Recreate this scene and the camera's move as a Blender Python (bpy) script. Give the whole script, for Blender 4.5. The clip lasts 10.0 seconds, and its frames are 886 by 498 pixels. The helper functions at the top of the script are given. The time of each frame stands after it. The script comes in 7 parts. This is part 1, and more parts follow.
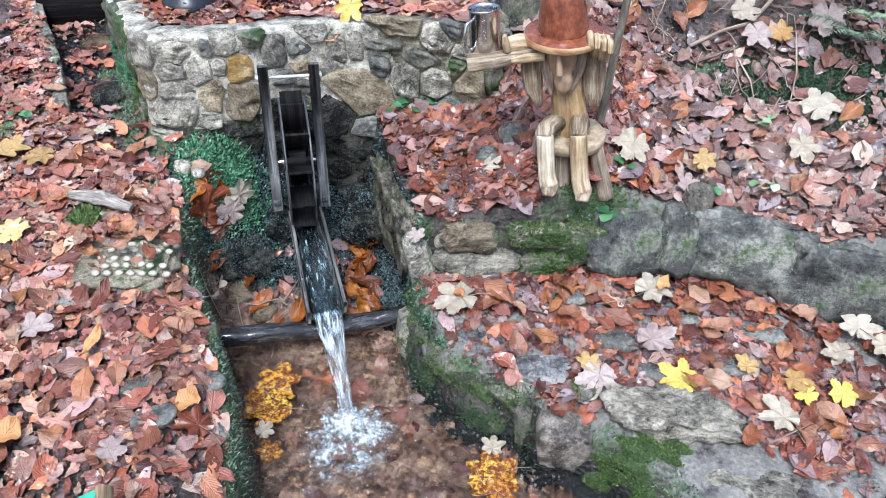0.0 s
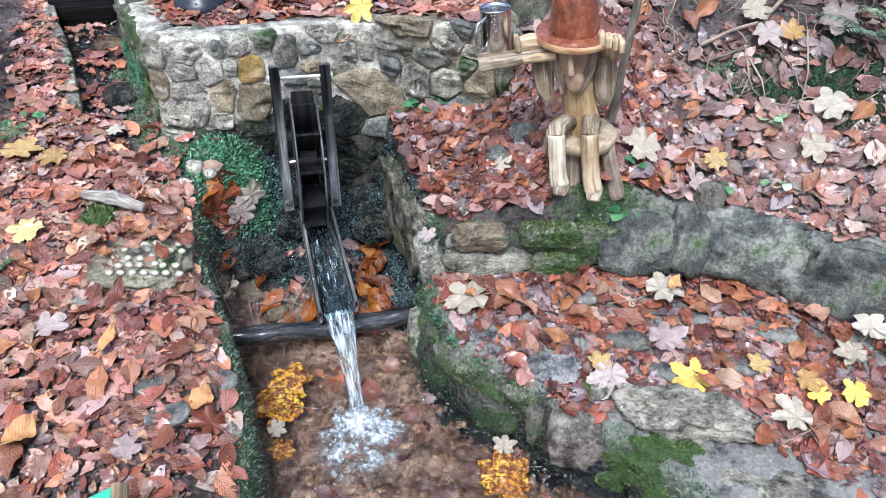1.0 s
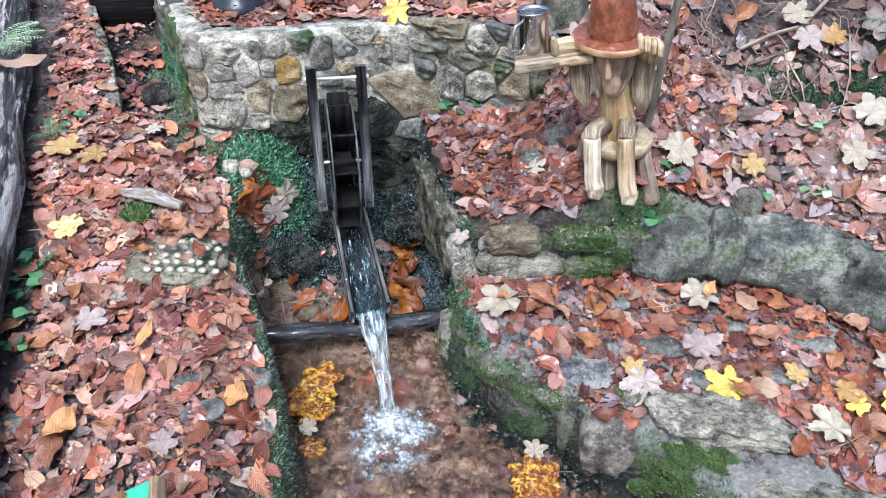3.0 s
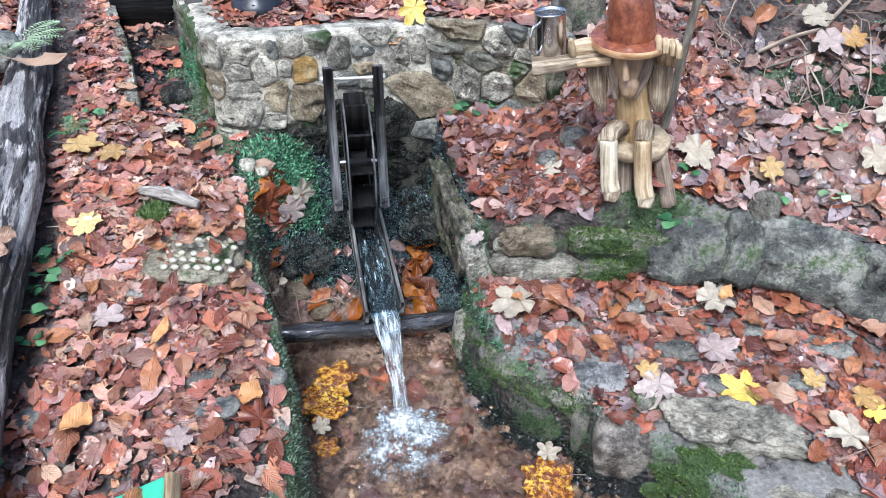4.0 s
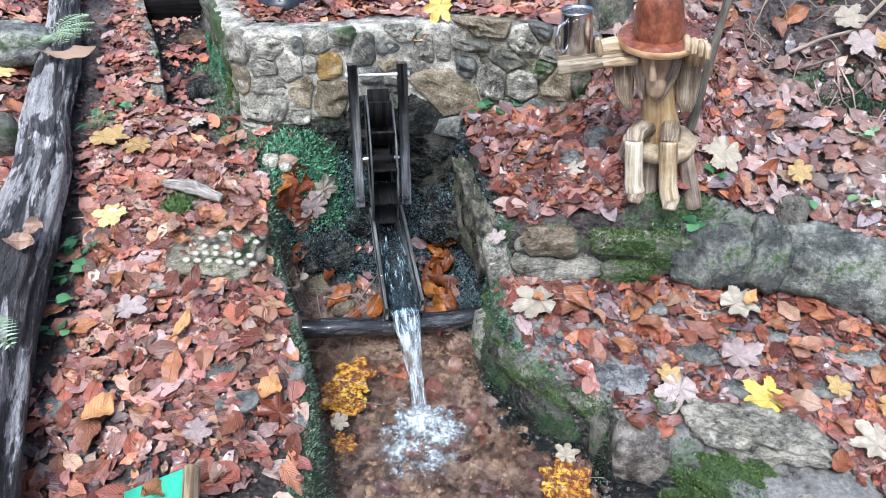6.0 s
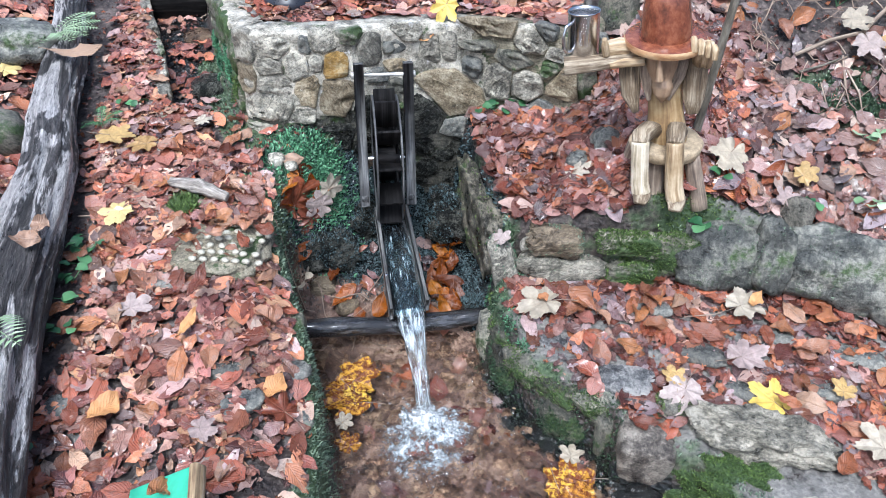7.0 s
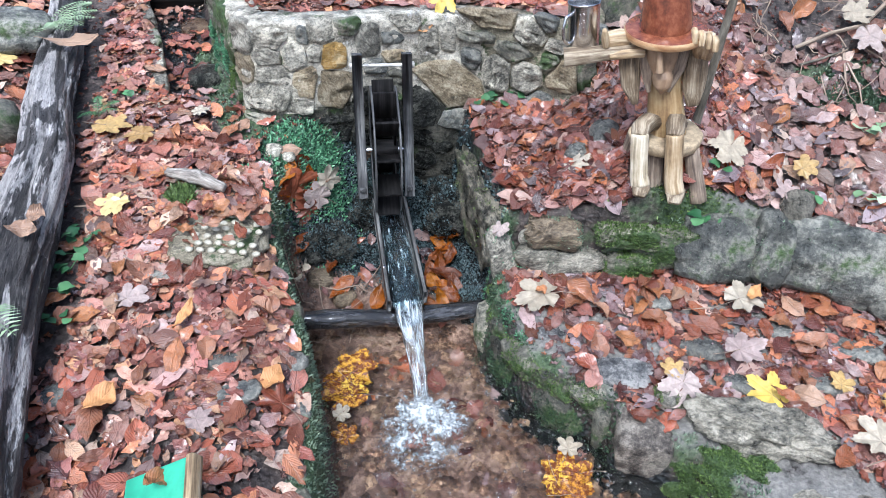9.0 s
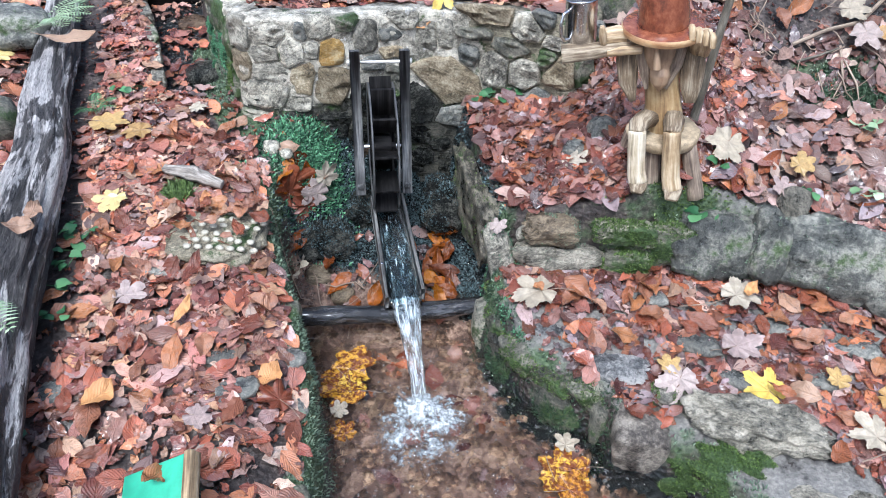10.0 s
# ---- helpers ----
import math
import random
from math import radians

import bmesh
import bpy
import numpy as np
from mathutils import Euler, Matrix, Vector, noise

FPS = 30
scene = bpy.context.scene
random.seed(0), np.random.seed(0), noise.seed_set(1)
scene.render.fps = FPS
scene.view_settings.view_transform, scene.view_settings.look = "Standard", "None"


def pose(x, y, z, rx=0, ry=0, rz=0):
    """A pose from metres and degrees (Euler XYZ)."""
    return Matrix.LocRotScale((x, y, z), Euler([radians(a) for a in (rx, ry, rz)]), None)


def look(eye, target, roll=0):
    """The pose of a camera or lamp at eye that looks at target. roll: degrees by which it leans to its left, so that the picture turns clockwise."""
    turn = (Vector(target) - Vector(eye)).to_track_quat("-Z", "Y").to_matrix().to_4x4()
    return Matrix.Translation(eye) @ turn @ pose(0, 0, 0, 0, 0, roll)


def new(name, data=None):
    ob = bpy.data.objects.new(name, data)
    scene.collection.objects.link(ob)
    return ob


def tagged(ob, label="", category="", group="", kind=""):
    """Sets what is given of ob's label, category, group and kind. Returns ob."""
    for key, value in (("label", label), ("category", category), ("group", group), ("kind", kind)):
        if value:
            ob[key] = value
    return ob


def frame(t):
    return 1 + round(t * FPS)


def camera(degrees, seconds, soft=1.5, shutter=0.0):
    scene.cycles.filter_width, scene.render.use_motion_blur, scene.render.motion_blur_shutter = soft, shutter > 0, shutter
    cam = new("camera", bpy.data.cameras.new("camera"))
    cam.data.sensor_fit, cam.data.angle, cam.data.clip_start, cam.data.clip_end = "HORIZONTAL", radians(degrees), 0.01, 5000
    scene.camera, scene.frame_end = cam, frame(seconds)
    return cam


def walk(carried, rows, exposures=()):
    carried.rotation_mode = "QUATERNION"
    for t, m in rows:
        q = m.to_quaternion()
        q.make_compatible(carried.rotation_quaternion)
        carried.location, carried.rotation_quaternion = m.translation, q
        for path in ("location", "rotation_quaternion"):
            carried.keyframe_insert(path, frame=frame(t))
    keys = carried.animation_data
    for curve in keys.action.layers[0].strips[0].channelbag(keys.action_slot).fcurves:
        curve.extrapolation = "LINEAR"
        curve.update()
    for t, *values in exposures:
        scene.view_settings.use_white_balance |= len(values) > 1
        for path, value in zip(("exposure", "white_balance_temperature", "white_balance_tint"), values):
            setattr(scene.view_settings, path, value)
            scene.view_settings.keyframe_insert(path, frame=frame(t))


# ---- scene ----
cam = camera(62.7, 10.0, soft=0.5)
PATH = [
    (0, (0.043, -0.023, 1.068), (0.058, 1.608, -0.089), 2.3),
    (0.5, (0.039, -0.026, 1.067), (0.046, 1.606, -0.089), 2.1),
    (1, (0.034, -0.026, 1.067), (0.031, 1.606, -0.089), 1.9),
    (1.5, (0.03, -0.027, 1.066), (0.016, 1.605, -0.089), 1.9),
    (2, (0.026, -0.028, 1.066), (-0.005, 1.605, -0.088), 1.8),
    (2.5, (0.022, -0.027, 1.067), (-0.031, 1.606, -0.087), 1.6),
    (4, (0.015, -0.028, 1.066), (-0.093, 1.604, -0.085), 1.3),
    (4.5, (0.017, -0.026, 1.065), (-0.112, 1.604, -0.087), 1.3),
    (5, (0.016, -0.024, 1.065), (-0.127, 1.603, -0.089), 1.2),
    (5.5, (0.014, -0.024, 1.063), (-0.141, 1.601, -0.092), 1.2),
    (7, (0.006, -0.024, 1.064), (-0.162, 1.599, -0.094), 1.5),
    (7.5, (0.004, -0.023, 1.063), (-0.164, 1.599, -0.095), 1.6),
    (8, (0.005, -0.021, 1.058), (-0.16, 1.599, -0.104), 1.7),
    (8.5, (0.005, -0.02, 1.056), (-0.157, 1.597, -0.11), 1.8),
    (9, (0.004, -0.023, 1.056), (-0.155, 1.592, -0.113), 1.9),
    (9.5, (0.005, -0.023, 1.058), (-0.152, 1.589, -0.115), 1.9),
    (10, (0.005, -0.024, 1.057), (-0.148, 1.587, -0.12), 2.0),
]
walk(cam, [(t, look(eye, target, roll)) for t, eye, target, roll in PATH], [(0, 0.78, 5420, 7), (10, 0.78, 5420, 7)])
# ---------- daylight under an overcast sky ----------
world = bpy.data.worlds.new("overcast_sky")
scene.world = world
world.use_nodes = True
wn, wl = world.node_tree.nodes, world.node_tree.links
sky = wn.new("ShaderNodeTexSky")
sky.sky_type = "NISHITA"
sky.sun_disc = False
sky.sun_elevation = radians(58)
sky.sun_rotation = radians(200)
sky.air_density, sky.dust_density, sky.ozone_density = 1.0, 6.0, 1.0
grey = wn.new("ShaderNodeHueSaturation")
grey.inputs["Saturation"].default_value = 0.9
wl.new(sky.outputs["Color"], grey.inputs["Color"])
wl.new(grey.outputs["Color"], wn["Background"].inputs["Color"])
wn["Background"].inputs["Strength"].default_value = 0.128
sun_data = bpy.data.lights.new("sun", "SUN")
sun_data.energy = 1.75
sun_data.angle = radians(20)
sun_data.color = (1.0, 0.98, 0.96)
sun = new("sun", sun_data)
sun.matrix_world = look((-0.2, -2.0, 5.0), (0, 1.0, 0))

# ---------- materials ----------
def material(name):
    m = bpy.data.materials.new(name)
    m.use_nodes = True
    return m, m.node_tree.nodes, m.node_tree.links, m.node_tree.nodes["Principled BSDF"]


def noise_node(n, l, scale, detail=6, rough=0.6, stretch=None, coord="Object"):
    tc = n.new("ShaderNodeTexCoord")
    t = n.new("ShaderNodeTexNoise")
    t.inputs["Scale"].default_value = scale
    t.inputs["Detail"].default_value = detail
    t.inputs["Roughness"].default_value = rough
    if stretch:
        mp = n.new("ShaderNodeMapping")
        mp.inputs["Scale"].default_value = stretch
        l.new(tc.outputs[coord], mp.inputs["Vector"])
        l.new(mp.outputs["Vector"], t.inputs["Vector"])
    else:
        l.new(tc.outputs[coord], t.inputs["Vector"])
    return t


def ramp(n, l, source, stops, mode="LINEAR"):
    r = n.new("ShaderNodeValToRGB")
    r.color_ramp.interpolation = mode
    e = r.color_ramp.elements
    while len(e) < len(stops):
        e.new(0.5)
    for el, (p, c) in zip(e, stops):
        el.position = p
        el.color = (*c, 1) if len(c) == 3 else c
    l.new(source, r.inputs["Fac"])
    return r


def mix(n, l, fac, a, b, mode="MIX"):
    m = n.new("ShaderNodeMix")
    m.data_type, m.blend_type = "RGBA", mode
    for sock, v in ((m.inputs[0], fac), (m.inputs[6], a), (m.inputs[7], b)):
        if isinstance(v, (int, float)):
            sock.default_value = v
        elif isinstance(v, tuple):
            sock.default_value = (*v, 1)
        else:
            l.new(v, sock)
    return m.outputs[2]


def maths(n, l, op, a, b=0.0, clamp=False):
    m = n.new("ShaderNodeMath")
    m.operation, m.use_clamp = op, clamp
    for sock, v in ((m.inputs[0], a), (m.inputs[1], b)):
        if isinstance(v, (int, float)):
            sock.default_value = v
        else:
            l.new(v, sock)
    return m.outputs[0]


def bump(n, l, bsdf, height, strength, distance):
    b = n.new("ShaderNodeBump")
    b.inputs["Strength"].default_value = strength
    b.inputs["Distance"].default_value = distance
    l.new(height, b.inputs["Height"])
    l.new(b.outputs["Normal"], bsdf.inputs["Normal"])
    return b


def rock_material(name, dark, mid, light, rough=(0.25, 0.75), moss=0.0, scale=22.0, relief=0.006, lichen=0.75, beds=None, vary="object", layers=0.30):
    """Weathered stone: broad blotches, fine grain, pale lichen and, where asked, moss in its hollows."""
    dark, mid, light = (tuple(c * w for c, w in zip(col, (1.05, 1.0, 0.88))) for col in (dark, mid, light))
    m, n, l, b = material(name)
    big = noise_node(n, l, scale, 8, 0.65)
    fine = noise_node(n, l, scale * 9, 6, 0.7, beds)
    vor = n.new("ShaderNodeTexVoronoi")
    vor.feature = "DISTANCE_TO_EDGE"
    vor.inputs["Scale"].default_value = scale * 1.1
    warp = noise_node(n, l, scale * 1.5, 4, 0.6)
    l.new(mix(n, l, 0.12, n.new("ShaderNodeTexCoord").outputs["Object"], warp.outputs["Color"], "ADD"), vor.inputs["Vector"])
    crack = ramp(n, l, vor.outputs["Distance"], [(0.0, (0, 0, 0)), (0.05, (1, 1, 1))]).outputs["Color"]
    own = n.new("ShaderNodeNewGeometry").outputs["Random Per Island"] if vary == "island" else n.new("ShaderNodeObjectInfo").outputs["Random"]
    spin = n.new("ShaderNodeVectorRotate")
    spin.rotation_type = "Y_AXIS"
    l.new(n.new("ShaderNodeTexCoord").outputs["Object"], spin.inputs["Vector"])
    l.new(maths(n, l, "MULTIPLY", maths(n, l, "SUBTRACT", own, 0.5), 2.2), spin.inputs["Angle"])
    stretch = n.new("ShaderNodeMapping")
    stretch.inputs["Scale"].default_value = (1.0, 1.2, 3.6)
    l.new(spin.outputs["Vector"], stretch.inputs["Vector"])
    streak = n.new("ShaderNodeTexNoise")
    streak.inputs["Scale"].default_value, streak.inputs["Detail"].default_value, streak.inputs["Roughness"].default_value = scale * 1.9, 7, 0.68
    streak.inputs["Distortion"].default_value = 1.2
    l.new(stretch.outputs["Vector"], streak.inputs["Vector"])
    both = maths(n, l, "ADD", maths(n, l, "MULTIPLY", big.outputs["Fac"], 0.70 - layers), maths(n, l, "ADD", maths(n, l, "MULTIPLY", streak.outputs["Fac"], layers), maths(n, l, "MULTIPLY", fine.outputs["Fac"], 0.30)))
    col = ramp(n, l, both, [(0.415, dark), (0.49, mid), (0.57, light)]).outputs["Color"]
    col = mix(n, l, maths(n, l, "MULTIPLY", maths(n, l, "SUBTRACT", 1.0, crack), 0.22), col, dark)
    lich = noise_node(n, l, scale * 1.6, 7, 0.7)
    col = mix(n, l, ramp(n, l, lich.outputs["Fac"], [(0.60, (0, 0, 0)), (0.66, (lichen,) * 3)]).outputs["Color"], col, tuple(min(0.75, c * 1.35 + 0.03) for c in light))
    span = {"object": (0.7, 0.65), "island": (0.8, 0.65), "none": (0.0, 1.0)}[vary]
    hsv = n.new("ShaderNodeHueSaturation")
    l.new(col, hsv.inputs["Color"])
    l.new(maths(n, l, "ADD", maths(n, l, "MULTIPLY", own, span[0]), span[1]), hsv.inputs["Value"])
    col = hsv.outputs["Color"]
    if moss > 0:
        mn = noise_node(n, l, scale * 0.7, 7, 0.7)
        f = ramp(n, l, mn.outputs["Fac"], [(0.62 - moss * 0.3, (0, 0, 0)), (0.70 - moss * 0.3, (1, 1, 1))])
        green = ramp(n, l, fine.outputs["Fac"], [(0.3, (0.018, 0.036, 0.012)), (0.7, (0.09, 0.145, 0.045))])
        col = mix(n, l, f.outputs["Color"], col, green.outputs["Color"])
    l.new(col, b.inputs["Base Color"])
    rr = ramp(n, l, big.outputs["Fac"], [(0.35, (rough[0],) * 3), (0.65, (rough[1],) * 3)])
    l.new(rr.outputs["Color"], b.inputs["Roughness"])
    bump(n, l, b, maths(n, l, "ADD", both, maths(n, l, "MULTIPLY", crack, 0.05)), 1.0, relief * 2.2)
    return m


def wood_material(name, dark, mid, light, grain=(150, 150, 7), rough=0.55, relief=0.003, coat=0.0, patch=0.35, contrast=1.0):
    """Timber whose grain runs along each member."""
    m, n, l, b = material(name)
    at = n.new("ShaderNodeAttribute")
    at.attribute_name = "grain"
    mp = n.new("ShaderNodeMapping")
    mp.inputs["Scale"].default_value = grain
    l.new(at.outputs["Vector"], mp.inputs["Vector"])
    g = n.new("ShaderNodeTexNoise")
    g.inputs["Scale"].default_value, g.inputs["Detail"].default_value, g.inputs["Roughness"].default_value = 1.0, 6, 0.65
    l.new(mp.outputs["Vector"], g.inputs["Vector"])
    blot = noise_node(n, l, 14, 5, 0.6)
    s = maths(n, l, "ADD", maths(n, l, "MULTIPLY", g.outputs["Fac"], 1 - patch), maths(n, l, "MULTIPLY", blot.outputs["Fac"], patch))
    l.new(ramp(n, l, s, [(0.5 - 0.12 / contrast, dark), (0.5, mid), (0.5 + 0.10 / contrast, light)]).outputs["Color"], b.inputs["Base Color"])
    b.inputs["Roughness"].default_value = rough
    b.inputs["Coat Weight"].default_value = coat
    b.inputs["Coat Roughness"].default_value = 0.12
    bump(n, l, b, g.outputs["Fac"], 0.8, relief)
    return m


def leaf_material(name, stops, rough=(0.10, 0.42), spots=0.45, relief=0.006, by_object=False, saturation=0.74, value=0.82, spot=(0.05, 0.02, 0.012), spot_scale=90, spot_edge=(0.5, 0.72), hue=0.502):
    """A wet fallen leaf: each has its own colour, with side veins, a midrib, spots and a patchy gloss."""
    m, n, l, b = material(name)
    if by_object:
        rnd = n.new("ShaderNodeObjectInfo").outputs["Random"]
    else:
        rnd = n.new("ShaderNodeNewGeometry").outputs["Random Per Island"]
    base = ramp(n, l, rnd, stops).outputs["Color"]
    uv = n.new("ShaderNodeUVMap")
    uv.uv_map = "leaf"
    sep = n.new("ShaderNodeSeparateXYZ")
    l.new(uv.outputs["UV"], sep.inputs["Vector"])
    away = maths(n, l, "ABSOLUTE", maths(n, l, "SUBTRACT", sep.outputs["Y"], 0.5))
    phase = maths(n, l, "SUBTRACT", maths(n, l, "MULTIPLY", sep.outputs["X"], 62.0), maths(n, l, "MULTIPLY", away, 46.0))
    vein = maths(n, l, "POWER", maths(n, l, "MULTIPLY", maths(n, l, "ADD", maths(n, l, "SINE", phase), 1.0), 0.5), 5.0)
    rib = maths(n, l, "SUBTRACT", 1.0, maths(n, l, "MULTIPLY", away, 26.0), True)
    lines = maths(n, l, "MAXIMUM", maths(n, l, "MULTIPLY", vein, 0.6), rib)
    blot = noise_node(n, l, spot_scale, 6, 0.7)
    broad = noise_node(n, l, 6, 3, 0.5)
    col = mix(n, l, maths(n, l, "MULTIPLY", ramp(n, l, blot.outputs["Fac"], [(spot_edge[0], (0, 0, 0)), (spot_edge[1], (1, 1, 1))]).outputs["Color"], spots), base, spot)
    col = mix(n, l, maths(n, l, "MULTIPLY", lines, 0.11), col, (0.5, 0.36, 0.27))
    tone = n.new("ShaderNodeHueSaturation")
    l.new(col, tone.inputs["Color"])
    own = maths(n, l, "FRACT", maths(n, l, "MULTIPLY", rnd, 37.7))
    own = maths(n, l, "ADD", maths(n, l, "MULTIPLY", own, 1.10 if not by_object else 0.25), 0.34 if not by_object else 0.86)
    l.new(maths(n, l, "MULTIPLY", own, maths(n, l, "ADD", maths(n, l, "MULTIPLY", broad.outputs["Fac"], 1.0), value - 0.5)), tone.inputs["Value"])
    tone.inputs["Saturation"].default_value = saturation
    tone.inputs["Hue"].default_value = hue
    l.new(tone.outputs["Color"], b.inputs["Base Color"])
    wet = maths(n, l, "ADD", maths(n, l, "MULTIPLY", blot.outputs["Fac"], 0.5), maths(n, l, "MULTIPLY", broad.outputs["Fac"], 0.5))
    l.new(ramp(n, l, wet, [(0.38, (rough[0],) * 3), (0.6, (rough[1],) * 3)]).outputs["Color"], b.inputs["Roughness"])
    shine = maths(n, l, "FRACT", maths(n, l, "MULTIPLY", rnd, 91.3))
    l.new(maths(n, l, "ADD", maths(n, l, "MULTIPLY", maths(n, l, "MULTIPLY", shine, shine), 0.6 if not by_object else 0.3), 0.4), b.inputs["Specular IOR Level"])
    if not by_object:
        l.new(maths(n, l, "MULTIPLY", shine, 0.75), b.inputs["Coat Weight"])
        b.inputs["Coat Roughness"].default_value = 0.07
    pleat = maths(n, l, "MULTIPLY", maths(n, l, "SINE", phase), 0.045 if not by_object else 0.035)
    hgt = maths(n, l, "ADD", maths(n, l, "MULTIPLY", blot.outputs["Fac"], 0.45), maths(n, l, "SUBTRACT", pleat, maths(n, l, "MULTIPLY", rib, 0.2)))
    bump(n, l, b, hgt, 0.8, relief)
    return m


def moss_material(name, a, c):
    m, n, l, b = material(name)
    rnd = n.new("ShaderNodeNewGeometry").outputs["Random Per Island"]
    big = noise_node(n, l, 18, 4, 0.6)
    s = maths(n, l, "ADD", maths(n, l, "MULTIPLY", rnd, 0.5), maths(n, l, "MULTIPLY", big.outputs["Fac"], 0.5))
    l.new(ramp(n, l, s, [(0.25, a), (0.75, c)]).outputs["Color"], b.inputs["Base Color"])
    b.inputs["Roughness"].default_value = 0.5
    return m


def plain(name, colour, rough=0.5, metal=0.0, grain=40.0, vary=0.35, relief=0.001):
    m, n, l, b = material(name)
    t = noise_node(n, l, grain, 6, 0.65)
    lo = tuple(c * (1 - vary) for c in colour)
    hi = tuple(min(1, c * (1 + vary)) for c in colour)
    l.new(ramp(n, l, t.outputs["Fac"], [(0.35, lo), (0.65, hi)]).outputs["Color"], b.inputs["Base Color"])
    l.new(ramp(n, l, t.outputs["Fac"], [(0.3, (rough * 0.7,) * 3), (0.7, (min(1, rough * 1.3),) * 3)]).outputs["Color"], b.inputs["Roughness"])
    b.inputs["Metallic"].default_value = metal
    bump(n, l, b, t.outputs["Fac"], 0.5, relief)
    return m


def ground_material():
    """Soil, with wet sand in the pool, blackened wet stone in the pit, moss on the edges and grey mortar, each where it
    lies; the dark share also paints shade on the pool bed along the terrace foot.
    """
    m, n, l, b = material("forest_ground")
    big = noise_node(n, l, 16, 8, 0.65)
    fine = noise_node(n, l, 120, 8, 0.7)
    grit = n.new("ShaderNodeTexVoronoi")
    grit.inputs["Scale"].default_value = 95
    l.new(n.new("ShaderNodeTexCoord").outputs["Object"], grit.inputs["Vector"])
    mixv = maths(n, l, "ADD", maths(n, l, "MULTIPLY", big.outputs["Fac"], 0.5), maths(n, l, "MULTIPLY", fine.outputs["Fac"], 0.5))
    col = ramp(n, l, mixv, [(0.39, (0.012, 0.009, 0.008)), (0.5, (0.055, 0.042, 0.037)), (0.61, (0.17, 0.135, 0.12))]).outputs["Color"]
    layers = (
        ("mortar", ramp(n, l, mixv, [(0.34, (0.06, 0.06, 0.055)), (0.5, (0.19, 0.18, 0.165)), (0.64, (0.36, 0.34, 0.30))]).outputs["Color"]),
        ("sand", ramp(n, l, mixv, [(0.38, (0.020, 0.010, 0.007)), (0.5, (0.122, 0.068, 0.046)), (0.63, (0.40, 0.285, 0.215))]).outputs["Color"]),
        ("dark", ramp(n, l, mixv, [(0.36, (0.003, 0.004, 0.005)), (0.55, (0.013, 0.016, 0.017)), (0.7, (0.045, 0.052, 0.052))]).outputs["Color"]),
        ("moss", ramp(n, l, fine.outputs["Fac"], [(0.32, (0.014, 0.03, 0.012)), (0.55, (0.08, 0.12, 0.055)), (0.72, (0.17, 0.20, 0.13))]).outputs["Color"]),
    )
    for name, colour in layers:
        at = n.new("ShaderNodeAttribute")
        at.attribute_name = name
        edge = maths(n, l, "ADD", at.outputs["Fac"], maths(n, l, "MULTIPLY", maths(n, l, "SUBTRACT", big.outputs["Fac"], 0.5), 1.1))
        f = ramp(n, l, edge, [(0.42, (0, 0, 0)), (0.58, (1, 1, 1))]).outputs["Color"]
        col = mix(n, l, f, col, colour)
    l.new(col, b.inputs["Base Color"])
    # the dark share, painted shade strip included, also lowers roughness and roughens the bump
    soaked = n.new("ShaderNodeAttribute")
    soaked.attribute_name = "dark"
    dry = maths(n, l, "SUBTRACT", 1.0, maths(n, l, "MULTIPLY", soaked.outputs["Fac"], 0.65))
    l.new(maths(n, l, "MULTIPLY", ramp(n, l, big.outputs["Fac"], [(0.35, (0.25,) * 3), (0.62, (0.7,) * 3)]).outputs["Color"], dry), b.inputs["Roughness"])
    h = maths(n, l, "ADD", mixv, maths(n, l, "MULTIPLY", grit.outputs["Distance"], maths(n, l, "ADD", 0.25, maths(n, l, "MULTIPLY", soaked.outputs["Fac"], 0.9))))
    bump(n, l, b, h, 1.0, 0.008)
    return m


M_GROUND = ground_material()
M_GREY = rock_material("grey_stone", (0.036, 0.036, 0.034), (0.20, 0.194, 0.178), (0.52, 0.505, 0.465))
M_GNEISS = rock_material("foliated_gneiss", (0.04, 0.04, 0.037), (0.19, 0.184, 0.165), (0.43, 0.41, 0.375), (0.2, 0.6), beds=(0.6, 0.8, 1.4), relief=0.008)
M_PALE = rock_material("pale_stone", (0.07, 0.068, 0.062), (0.32, 0.31, 0.285), (0.68, 0.665, 0.62))
M_TAN = rock_material("tan_stone", (0.07, 0.058, 0.04), (0.28, 0.23, 0.16), (0.54, 0.49, 0.40))
M_OCHRE = rock_material("ochre_stone", (0.13, 0.09, 0.03), (0.36, 0.22, 0.06), (0.46, 0.38, 0.24))
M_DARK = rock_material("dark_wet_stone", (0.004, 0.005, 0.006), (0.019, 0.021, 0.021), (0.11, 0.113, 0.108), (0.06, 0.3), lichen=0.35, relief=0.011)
M_RED = rock_material("brown_stone", (0.02, 0.013, 0.01), (0.075, 0.048, 0.034), (0.17, 0.125, 0.09), (0.15, 0.5), lichen=0.3)
M_MOSSY = rock_material("mossy_stone", (0.045, 0.048, 0.04), (0.16, 0.16, 0.14), (0.36, 0.35, 0.31), moss=0.55, lichen=0.3)
M_GRANITE = rock_material("weathered_granite", (0.030, 0.026, 0.025), (0.135, 0.120, 0.113), (0.36, 0.335, 0.315), (0.25, 0.65), layers=0.1, lichen=0.5)
M_BLUEGREY = rock_material("blue_grey_stone", (0.035, 0.038, 0.046), (0.125, 0.13, 0.145), (0.30, 0.30, 0.32), (0.12, 0.45), lichen=0.4, layers=0.1)
M_MOSSFULL = rock_material("moss_covered_stone", (0.03, 0.035, 0.025), (0.1, 0.11, 0.08), (0.2, 0.2, 0.16), moss=1.2, lichen=0.0)
